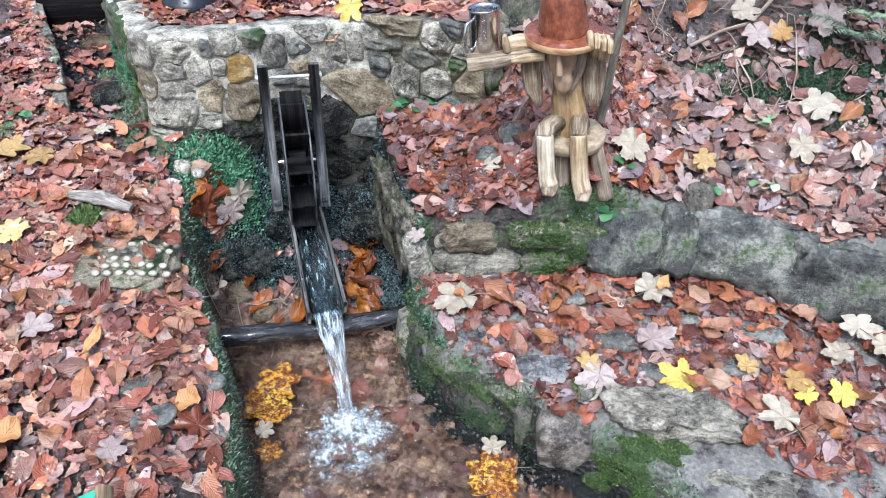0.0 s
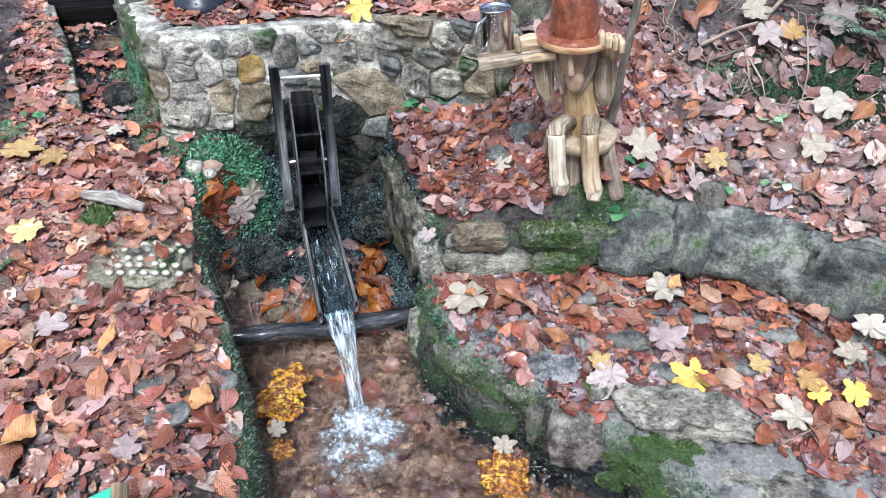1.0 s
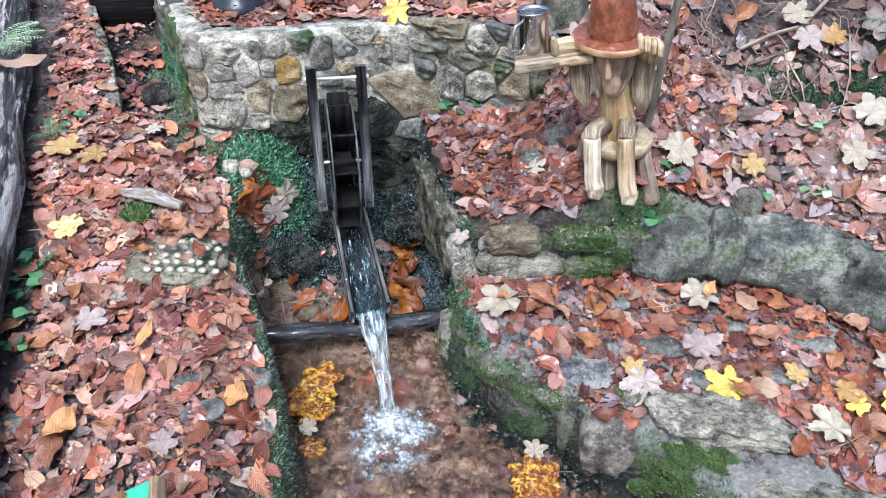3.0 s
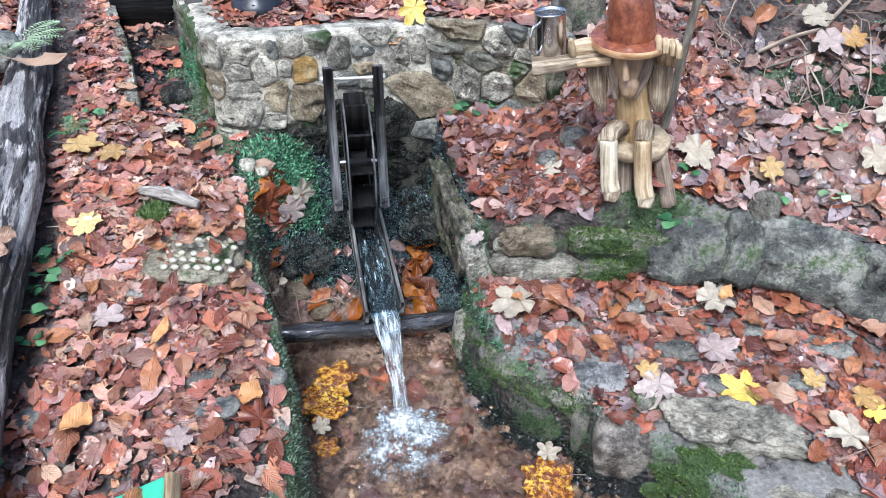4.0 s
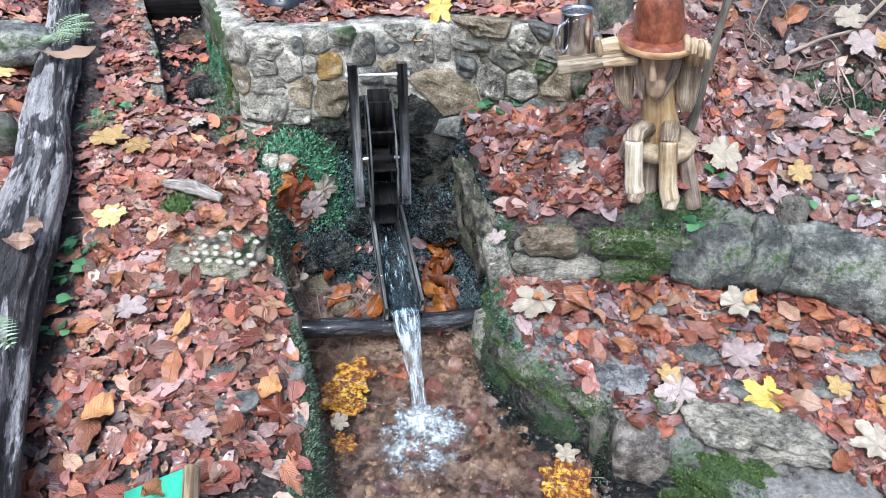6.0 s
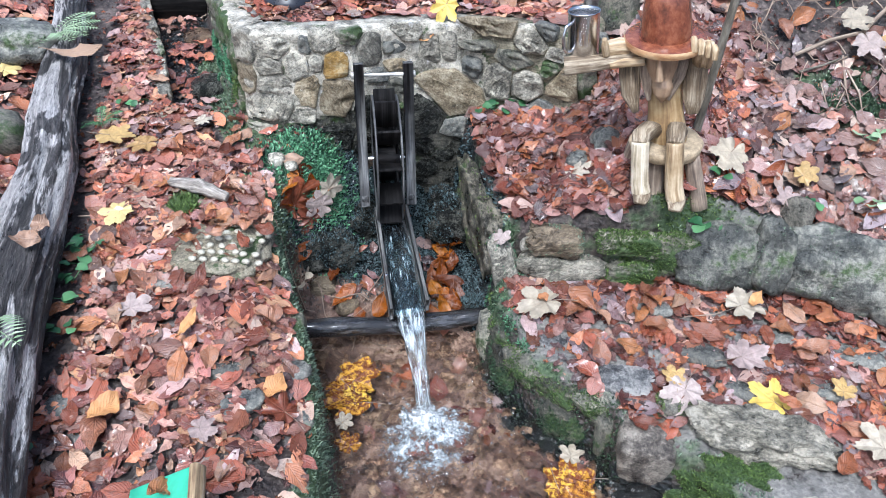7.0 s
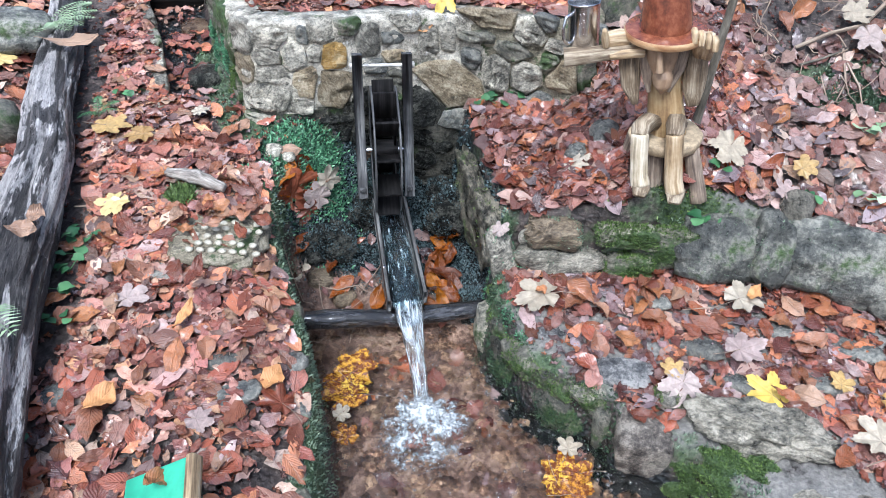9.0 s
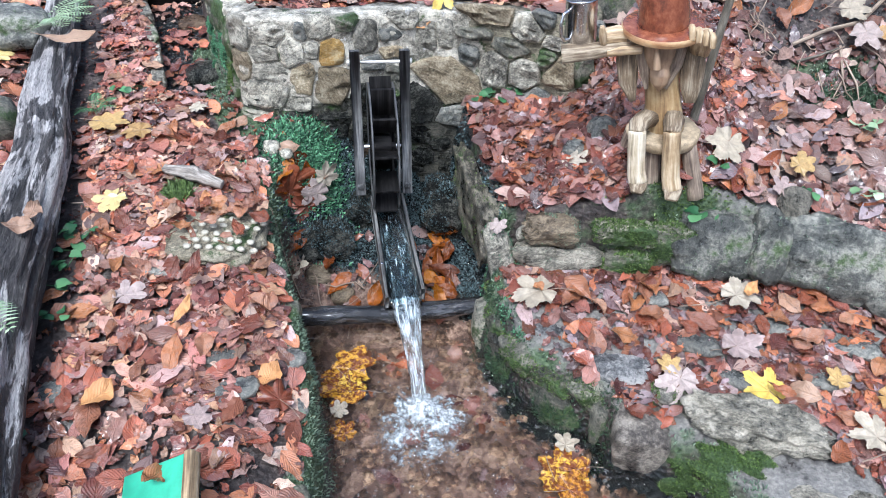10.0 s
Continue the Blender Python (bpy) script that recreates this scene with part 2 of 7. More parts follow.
M_DARKMOSS = rock_material("dark_mossy_stone", (0.012, 0.014, 0.012), (0.06, 0.062, 0.055), (0.2, 0.19, 0.165), (0.2, 0.6), moss=0.35, lichen=0.2)
M_HALFMOSS = rock_material("stone_with_moss", (0.06, 0.065, 0.06), (0.2, 0.2, 0.18), (0.38, 0.365, 0.33), moss=0.34, lichen=0.35)
M_MORTAR = rock_material("mortar", (0.13, 0.125, 0.112), (0.43, 0.415, 0.385), (0.78, 0.765, 0.73), (0.6, 0.9), moss=0.10, scale=28, vary="none", layers=0.1)
M_SLATE = rock_material("wet_slate", (0.05, 0.055, 0.06), (0.13, 0.14, 0.145), (0.27, 0.27, 0.26), (0.12, 0.5))
M_KERB = rock_material("damp_dark_kerb_stone", (0.010, 0.010, 0.009), (0.048, 0.046, 0.040), (0.24, 0.225, 0.195), (0.2, 0.6), moss=0.1, lichen=0.3, layers=0.12)
M_LOWMORTAR = rock_material("dark_low_mortar", (0.008, 0.009, 0.008), (0.034, 0.035, 0.030), (0.13, 0.125, 0.11), (0.15, 0.5), moss=0.3, scale=26, vary="none")
M_SLABMIX = rock_material("mossy_mortar", (0.07, 0.065, 0.05), (0.24, 0.22, 0.175), (0.46, 0.43, 0.36), (0.4, 0.8), moss=0.3, scale=34)
M_SLABGREY = rock_material("damp_blue_grey_slab", (0.026, 0.030, 0.031), (0.10, 0.107, 0.107), (0.29, 0.297, 0.285), (0.2, 0.65), moss=0.22, scale=15, lichen=0.6, layers=0.08)
M_BROWNGREY = rock_material("brown_grey_stone", (0.03, 0.024, 0.018), (0.12, 0.095, 0.07), (0.28, 0.235, 0.18), (0.2, 0.6), lichen=0.3, beds=(0.5, 0.8, 1.5))
M_PEBBLE = plain("white_pebble", (0.44, 0.41, 0.33), 0.55, 0, 120, 0.4)
# mauve-grey stops in these three litters put wet sky sheen into leaf colour
M_BEECH = leaf_material("beech_leaf_litter", [(0.0, (0.09, 0.03, 0.027)), (0.12, (0.19, 0.045, 0.028)), (0.25, (0.34, 0.085, 0.042)), (0.36, (0.44, 0.16, 0.07)),
                        (0.47, (0.28, 0.10, 0.085)), (0.6, (0.43, 0.22, 0.16)), (0.7, (0.30, 0.11, 0.07)), (0.82, (0.35, 0.235, 0.22)), (0.9, (0.50, 0.24, 0.11)), (1.0, (0.52, 0.38, 0.30))], saturation=0.95, value=1.12, spots=0.6)
M_BEECH_RED = leaf_material("rusty_leaf_litter", [(0.0, (0.07, 0.018, 0.014)), (0.16, (0.17, 0.036, 0.018)), (0.32, (0.32, 0.075, 0.026)), (0.44, (0.45, 0.15, 0.045)),
                            (0.56, (0.22, 0.07, 0.05)), (0.68, (0.36, 0.17, 0.13)), (0.8, (0.18, 0.08, 0.075)), (0.9, (0.33, 0.24, 0.25)), (1.0, (0.48, 0.29, 0.20))], saturation=0.94, value=0.88, hue=0.499)
M_BEECH_PALE = leaf_material("faded_leaf_litter", [(0.0, (0.06, 0.024, 0.022)), (0.14, (0.19, 0.06, 0.04)), (0.26, (0.36, 0.12, 0.06)), (0.38, (0.22, 0.10, 0.085)), (0.5, (0.34, 0.20, 0.165)),
                             (0.62, (0.26, 0.21, 0.235)), (0.74, (0.40, 0.24, 0.18)), (0.86, (0.20, 0.085, 0.06)), (1.0, (0.46, 0.33, 0.25))], saturation=0.86, value=1.0)
M_MAPLE_WHITE = leaf_material("cream_maple_leaf", [(0.0, (0.50, 0.42, 0.31)), (1.0, (0.66, 0.58, 0.46))], (0.35, 0.7), 0.3, 0.002, True, saturation=1.0, value=0.70, spot_scale=7)
M_MAPLE_YELLOW = leaf_material("yellow_maple_leaf", [(0.0, (0.62, 0.40, 0.03)), (1.0, (0.72, 0.52, 0.09))], (0.3, 0.65), 0.3, 0.002, True, saturation=0.95, value=0.95, spot=(0.22, 0.09, 0.02), spot_scale=8, spot_edge=(0.56, 0.62))
M_MAPLE_STRAW = leaf_material("straw_yellow_maple_leaf", [(0.0, (0.55, 0.40, 0.12)), (1.0, (0.66, 0.53, 0.22))], (0.3, 0.65), 0.35, 0.002, True, saturation=0.95, value=0.9, spot=(0.30, 0.16, 0.05), spot_scale=6)
M_MAPLE_OCHRE = leaf_material("ochre_maple_leaf", [(0.0, (0.40, 0.20, 0.04)), (1.0, (0.60, 0.38, 0.12))], (0.3, 0.65), 0.6, 0.002, True, saturation=0.95, value=0.75, spot_scale=7)
M_MAPLE_PINK = leaf_material("pale_pink_maple_leaf", [(0.0, (0.46, 0.33, 0.30)), (1.0, (0.6, 0.47, 0.42))], (0.3, 0.65), 0.4, 0.002, True, value=0.66, saturation=0.9, spot_scale=7)
M_MAPLE_RED = leaf_material("dark_red_leaf", [(0.0, (0.20, 0.045, 0.02)), (1.0, (0.36, 0.10, 0.045))], (0.2, 0.55), 0.6, 0.002, True, value=0.74, saturation=1.0, spot_scale=7)
M_BEECH_ONE = leaf_material("single_beech_leaf", [(0.0, (0.12, 0.028, 0.016)), (0.25, (0.3, 0.075, 0.03)), (0.45, (0.46, 0.18, 0.06)), (0.65, (0.22, 0.075, 0.045)), (0.82, (0.40, 0.17, 0.09)), (1.0, (0.46, 0.29, 0.19))], by_object=True, saturation=0.95, value=0.84, spots=0.6)
M_FLOATING = leaf_material("soggy_floating_leaf", [(0.0, (0.56, 0.27, 0.03)), (0.5, (0.68, 0.43, 0.05)), (1.0, (0.44, 0.19, 0.02))], (0.08, 0.3), 1.0, 0.004, True, saturation=1.0, value=1.08, spot=(0.13, 0.035, 0.010), spot_scale=9, spot_edge=(0.44, 0.53))
M_TAN_LEAF = leaf_material("pale_tan_leaf", [(0.0, (0.40, 0.25, 0.16)), (1.0, (0.46, 0.30, 0.20))], (0.3, 0.6), 0.2, by_object=True, saturation=0.95, value=0.85)
M_ORANGE_LEAF = leaf_material("orange_beech_leaf", [(0.0, (0.5, 0.2, 0.05)), (1.0, (0.62, 0.3, 0.1))], (0.3, 0.6), 0.2, by_object=True, saturation=0.95, value=0.95)
M_MOSS = moss_material("green_moss", (0.034, 0.062, 0.040), (0.27, 0.35, 0.24))
M_BANKMOSS = moss_material("dark_bank_moss", (0.012, 0.03, 0.016), (0.075, 0.125, 0.065))
M_LUSH = moss_material("lush_green_moss", (0.022, 0.048, 0.012), (0.17, 0.25, 0.07))
# black moss; the pale bluish end paints wet sky glints onto single shoots
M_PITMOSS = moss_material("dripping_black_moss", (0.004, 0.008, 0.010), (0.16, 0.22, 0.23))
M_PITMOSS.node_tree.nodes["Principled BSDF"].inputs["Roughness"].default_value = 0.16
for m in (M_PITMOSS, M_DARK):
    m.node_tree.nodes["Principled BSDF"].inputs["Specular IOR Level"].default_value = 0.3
M_FERNMOSS = moss_material("bright_fern_moss", (0.005, 0.028, 0.018), (0.17, 0.40, 0.21))
M_LEAFY = moss_material("green_herb", (0.025, 0.09, 0.035), (0.12, 0.27, 0.11))
M_PALEFERN = moss_material("pale_fern", (0.18, 0.28, 0.14), (0.42, 0.52, 0.34))
M_WOODPALE = wood_material("bare_pale_wood", (0.11, 0.065, 0.035), (0.42, 0.30, 0.17), (0.66, 0.54, 0.37), (120, 120, 6), relief=0.005)
M_DRIFT = wood_material("bleached_driftwood", (0.10, 0.085, 0.07), (0.34, 0.30, 0.26), (0.62, 0.57, 0.50), (200, 200, 8), 0.7, 0.006)
M_SHIN = wood_material("bleached_cracked_wood", (0.05, 0.035, 0.025), (0.52, 0.43, 0.29), (0.78, 0.70, 0.56), (110, 110, 3.5), 0.6, 0.008, contrast=1.1)
M_ARM = wood_material("silvered_wood", (0.035, 0.024, 0.016), (0.195, 0.142, 0.088), (0.48, 0.40, 0.29), (120, 120, 5), 0.65, 0.008, contrast=1.0)
M_WOODGREY = wood_material("weathered_grey_wood", (0.09, 0.065, 0.05), (0.25, 0.19, 0.14), (0.42, 0.34, 0.26), rough=0.7)
M_HAT = wood_material("lacquered_red_wood", (0.06, 0.018, 0.010), (0.21, 0.062, 0.030), (0.34, 0.13, 0.065), (70, 70, 45), 0.25, 0.001, 0.6, patch=0.2, contrast=0.6)
M_HATEDGE = wood_material("lacquered_light_wood", (0.26, 0.11, 0.045), (0.48, 0.29, 0.14), (0.62, 0.43, 0.24), (20, 20, 60), 0.3, 0.001, 0.4)
M_POST = wood_material("black_wet_wood", (0.018, 0.018, 0.019), (0.075, 0.075, 0.076), (0.21, 0.21, 0.205), rough=0.42)
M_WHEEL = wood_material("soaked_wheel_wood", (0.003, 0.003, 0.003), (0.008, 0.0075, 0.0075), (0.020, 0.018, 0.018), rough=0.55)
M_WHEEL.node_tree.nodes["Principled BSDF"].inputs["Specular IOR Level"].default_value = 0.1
M_FLUME = wood_material("soaked_board", (0.03, 0.03, 0.03), (0.09, 0.088, 0.085), (0.2, 0.195, 0.185), rough=0.4)
M_POLE = wood_material("wet_black_pole", (0.003, 0.003, 0.004), (0.010, 0.010, 0.012), (0.06, 0.06, 0.066), (150, 150, 34), 0.24, 0.012, coat=1.0)


def log_material():
    """Black furrowed bark, worn away in long patches down to pale grey wood."""
    m, n, l, b = material("rotting_bark")
    at = n.new("ShaderNodeAttribute")
    at.attribute_name = "grain"

    def along(scale, detail, rough):
        mp = n.new("ShaderNodeMapping")
        mp.inputs["Scale"].default_value = scale
        l.new(at.outputs["Vector"], mp.inputs["Vector"])
        t = n.new("ShaderNodeTexNoise")
        t.inputs["Scale"].default_value, t.inputs["Detail"].default_value, t.inputs["Roughness"].default_value = 1.0, detail, rough
        t.inputs["Distortion"].default_value = 0.6
        l.new(mp.outputs["Vector"], t.inputs["Vector"])
        return t.outputs["Fac"]

    worn = along((26, 26, 5), 6, 0.62)
    furrow = along((95, 95, 11), 8, 0.68)
    fine = along((260, 260, 70), 5, 0.7)
    rough = maths(n, l, "ADD", maths(n, l, "MULTIPLY", furrow, 0.55), maths(n, l, "MULTIPLY", fine, 0.45))
    bark = ramp(n, l, rough, [(0.38, (0.010, 0.009, 0.009)), (0.5, (0.055, 0.05, 0.05)), (0.60, (0.19, 0.175, 0.17))]).outputs["Color"]
    wood = ramp(n, l, rough, [(0.38, (0.10, 0.095, 0.095)), (0.5, (0.42, 0.395, 0.385)), (0.62, (0.72, 0.69, 0.67))]).outputs["Color"]
    edge = maths(n, l, "ADD", maths(n, l, "MULTIPLY", worn, 0.8), maths(n, l, "MULTIPLY", rough, 0.2))
    bare = ramp(n, l, edge, [(0.50, (0, 0, 0)), (0.54, (1, 1, 1))]).outputs["Color"]
    l.new(mix(n, l, bare, bark, wood), b.inputs["Base Color"])
    l.new(ramp(n, l, fine, [(0.35, (0.25,) * 3), (0.65, (0.7,) * 3)]).outputs["Color"], b.inputs["Roughness"])
    bump(n, l, b, maths(n, l, "SUBTRACT", rough, maths(n, l, "MULTIPLY", bare, 0.12)), 0.9, 0.022)
    return m


M_LOG = log_material()
M_FACE = wood_material("carved_tan_wood", (0.12, 0.068, 0.040), (0.31, 0.205, 0.125), (0.45, 0.32, 0.21), (60, 60, 5), 0.55, 0.003, patch=0.6, contrast=0.8)
M_TORSO = wood_material("oiled_pale_wood", (0.13, 0.065, 0.028), (0.37, 0.245, 0.115), (0.54, 0.42, 0.24), (90, 90, 4), 0.5, 0.004, patch=0.5, contrast=1.0)
M_BARK = wood_material("sapling_bark", (0.05, 0.045, 0.035), (0.12, 0.105, 0.08), (0.22, 0.2, 0.16), (110, 110, 20), 0.7)
M_TWIG = wood_material("dry_twig", (0.12, 0.08, 0.06), (0.27, 0.2, 0.15), (0.42, 0.33, 0.25), rough=0.7)
M_SAWN = plain("sawn_wood", (0.40, 0.31, 0.20), 0.6, 0, 70, 0.4)
M_STEEL = plain("brushed_steel", (0.62, 0.62, 0.63), 0.2, 1.0, 60, 0.08, 0.0002)
M_ROD = plain("pale_rod", (0.6, 0.58, 0.54), 0.35, 0.2)
M_BLACK = plain("black_plastic", (0.018, 0.02, 0.028), 0.3)
M_GREENPAINT = plain("green_paint", (0.07, 0.42, 0.26), 0.4, 0, 25, 0.2)


def water_material():
    m, n, l, b = material("clear_water")
    b.inputs["Transmission Weight"].default_value = 1.0
    b.inputs["IOR"].default_value = 1.33
    b.inputs["Roughness"].default_value = 0.03
    b.inputs["Base Color"].default_value = (0.93, 0.88, 0.82, 1)
    a = noise_node(n, l, 34, 4, 0.6)
    bump(n, l, b, a.outputs["Fac"], 0.45, 0.012)
    return m


def stream_material(name, lo, hi, stretch, tint=(0.78, 0.86, 0.91)):
    """Running water: clear glass streaked with white air along its run (z of its own axes)."""
    m, n, l, b = material(name)
    g = noise_node(n, l, 1.0, 5, 0.6, stretch, "UV")
    f = ramp(n, l, g.outputs["Fac"], [(lo, (0, 0, 0)), (hi, (1, 1, 1))])
    l.new(maths(n, l, "SUBTRACT", 1.0, f.outputs["Color"]), b.inputs["Transmission Weight"])
    b.inputs["IOR"].default_value = 1.33
    b.inputs["Roughness"].default_value = 0.08
    l.new(mix(n, l, f.outputs["Color"], tint, (0.84, 0.90, 0.93)), b.inputs["Base Color"])
    bump(n, l, b, g.outputs["Fac"], 0.6, 0.006)
    return m


M_WATER = water_material()
M_FLOW = stream_material("flume_water", 0.56, 0.80, (13, 3.2, 1), (0.50, 0.70, 0.76))
M_FALL = stream_material("falling_water", 0.47, 0.80, (16, 2.2, 1))
def splash_material():
    """Churned water: white air thick in the middle, thinning outwards into specks over clear water."""
    m, n, l, b = material("splashing_water")
    at = n.new("ShaderNodeAttribute")
    at.attribute_name = "air"
    fine = noise_node(n, l, 190, 5, 0.65)
    mid = noise_node(n, l, 70, 5, 0.65)
    speck = maths(n, l, "ADD", maths(n, l, "MULTIPLY", fine.outputs["Fac"], 0.55), maths(n, l, "MULTIPLY", mid.outputs["Fac"], 0.45))
    thick = maths(n, l, "ADD", speck, maths(n, l, "SUBTRACT", at.outputs["Fac"], 0.72))
    l.new(ramp(n, l, thick, [(0.24, (0, 0, 0)), (0.40, (0.6, 0.6, 0.6)), (0.8, (0.96, 0.96, 0.96))]).outputs["Color"], b.inputs["Alpha"])
    froth = maths(n, l, "ADD", speck, maths(n, l, "MULTIPLY", maths(n, l, "SUBTRACT", at.outputs["Fac"], 0.7), 0.32))
    l.new(ramp(n, l, froth, [(0.40, (0.13, 0.155, 0.165)), (0.53, (0.42, 0.46, 0.475)), (0.66, (0.75, 0.785, 0.795))]).outputs["Color"], b.inputs["Base Color"])
    b.inputs["Roughness"].default_value = 0.12
    bump(n, l, b, speck, 0.8, 0.006)
    return m


def drop_material():
    m, n, l, b = material("water_drops")
    b.inputs["Transmission Weight"].default_value = 0.93
    b.inputs["IOR"].default_value = 1.33
    b.inputs["Roughness"].default_value = 0.05
    b.inputs["Base Color"].default_value = (0.9, 0.93, 0.95, 1)
    return m


M_SPLASH = splash_material()
M_DROP = drop_material()

# ---------- building helpers ----------
def part(name, bm, mat, parent=None, label="", smooth=True):
    """Links a bmesh as one mesh object, under a thing or a part where one is given."""
    me = bpy.data.meshes.new(name)
    bm.to_mesh(me)
    bm.free()
    for mm in mat if isinstance(mat, (list, tuple)) else [mat]:
        me.materials.append(mm)
    if smooth:
        me.polygons.foreach_set("use_smooth", [True] * len(me.polygons))
    ob = new(name, me)
    if parent is not None:
        ob.parent = parent
    if label:
        ob["label"] = label
    return ob


def arrays(name, verts, faces, mat, uv=None, smooth=True):
    """Links a mesh from numpy arrays of vertices and equal-sided faces."""
    me = bpy.data.meshes.new(name)
    k = faces.shape[1]
    me.vertices.add(len(verts))
    me.vertices.foreach_set("co", np.asarray(verts, np.float32).ravel())
    me.loops.add(faces.size)
    me.loops.foreach_set("vertex_index", faces.ravel().astype(np.int32))
    me.polygons.add(len(faces))
    me.polygons.foreach_set("loop_start", np.arange(0, faces.size, k, dtype=np.int32))
    me.polygons.foreach_set("use_smooth", np.full(len(faces), smooth))
    if uv is not None:
        layer = me.uv_layers.new(name="leaf")
        layer.data.foreach_set("uv", np.asarray(uv, np.float32)[faces.ravel()].ravel())
    me.update(calc_edges=True)
    me.materials.append(mat)
    return me


def smooth01(v, a, c):
    t = np.clip((v - a) / (c - a), 0, 1)
    return t * t * (3 - 2 * t)


def poly_sdf(px, py, poly):
    """Signed distance to a polygon in plan, positive inside."""
    px, py = np.asarray(px, float), np.asarray(py, float)
    d = np.full(px.shape, 1e9)
    inside = np.zeros(px.shape, bool)
    for (ax, ay), (bx, by) in zip(poly, poly[1:] + poly[:1]):
        ex, ey = bx - ax, by - ay
        t = np.clip(((px - ax) * ex + (py - ay) * ey) / (ex * ex + ey * ey), 0, 1)
        d = np.minimum(d, np.hypot(px - ax - t * ex, py - ay - t * ey))
        cross = ((ay > py) != (by > py)) & (px < ex * (py - ay) / (ey if ey else 1e-9) + ax)
        inside ^= cross
    return np.where(inside, d, -d)


RNG = np.random.default_rng(7)
WAVES = [(RNG.uniform(0, 6.28), RNG.uniform(0, 6.28), k, a) for k, a in ((5, 0.35), (9, 0.3), (17, 0.2), (29, 0.13), (53, 0.08), (90, 0.05)) for _ in range(3)]


def lumps(x, y):
    """Soft unevenness of about plus or minus one."""
    s = 0
    for p, q, k, a in WAVES:
        s = s + a * np.sin(k * (x * math.cos(p) + y * math.sin(p)) + q) * np.sin(k * (x * math.cos(q * 3) - y * math.sin(q * 3)) + p)
    return s


# ---------- the plan ----------
POOL = [(-0.17, 0.40), (-0.234, 0.718), (-0.266, 0.81), (-0.307, 0.913), (-0.356, 1.014), (-0.391, 1.077), (-0.42, 1.13), (-0.445, 1.20),
        (-0.455, 1.27), (-0.40, 1.36), (-0.37, 1.46), (-0.30, 1.56), (-0.14, 1.57), (-0.115, 1.50), (-0.075, 1.38), (-0.02, 1.25), (-0.025, 1.17),
        (-0.037, 1.146), (-0.026, 1.078), (0.013, 1.018), (0.071, 0.937), (0.146, 0.893), (0.207, 0.875), (0.223, 0.815), (0.30, 0.80),
        (0.346, 0.79), (0.42, 0.72), (0.48, 0.64), (0.52, 0.40)]
LOW = [(-0.02, 1.19), (0.035, 1.222), (0.245, 1.205), (0.40, 1.25), (0.50, 1.24), (0.63, 1.22), (0.72, 1.18), (0.9, 1.13), (1.5, 0.95),
       (1.5, -0.6), (-0.1, -0.6), (-0.1, 1.1)]
TOP = [(-0.56, 1.475), (-0.45, 1.49), (-0.35, 1.52), (-0.27, 1.57), (-0.19, 1.595), (-0.06, 1.61), (0.05, 1.585), (0.12, 1.56), (0.15, 1.62),
       (0.15, 1.8), (0.10, 2.7), (-1.15, 2.7), (-0.91, 2.12), (-0.73, 1.72), (-0.635, 1.57)]
LEAT = [(-0.62, 1.42), (-0.68, 1.57), (-0.78, 1.74), (-0.96, 2.13), (-1.2, 2.7), (-1.42, 2.7), (-1.12, 2.05), (-0.92, 1.70), (-0.83, 1.52), (-0.78, 1.40)]


FOOTLINE = [(-0.83, 1.80), (-0.68, 1.53), (-0.615, 1.42), (-0.53, 1.385), (-0.44, 1.41)]


def foot_of_wall(x, y):
    """Distance in plan to the mossy strip round the wall's corner."""
    d = np.full(np.shape(x), 1e9)
    for (ax, ay), (bx, by) in zip(FOOTLINE, FOOTLINE[1:]):
        ex, ey = bx - ax, by - ay
        t = np.clip(((x - ax) * ex + (y - ay) * ey) / (ex * ex + ey * ey), 0, 1)
        d = np.minimum(d, np.hypot(x - ax - t * ex, y - ay - t * ey))
    return d


def log_x(y):
    return -0.845 - 0.345 * (y - 0.93)


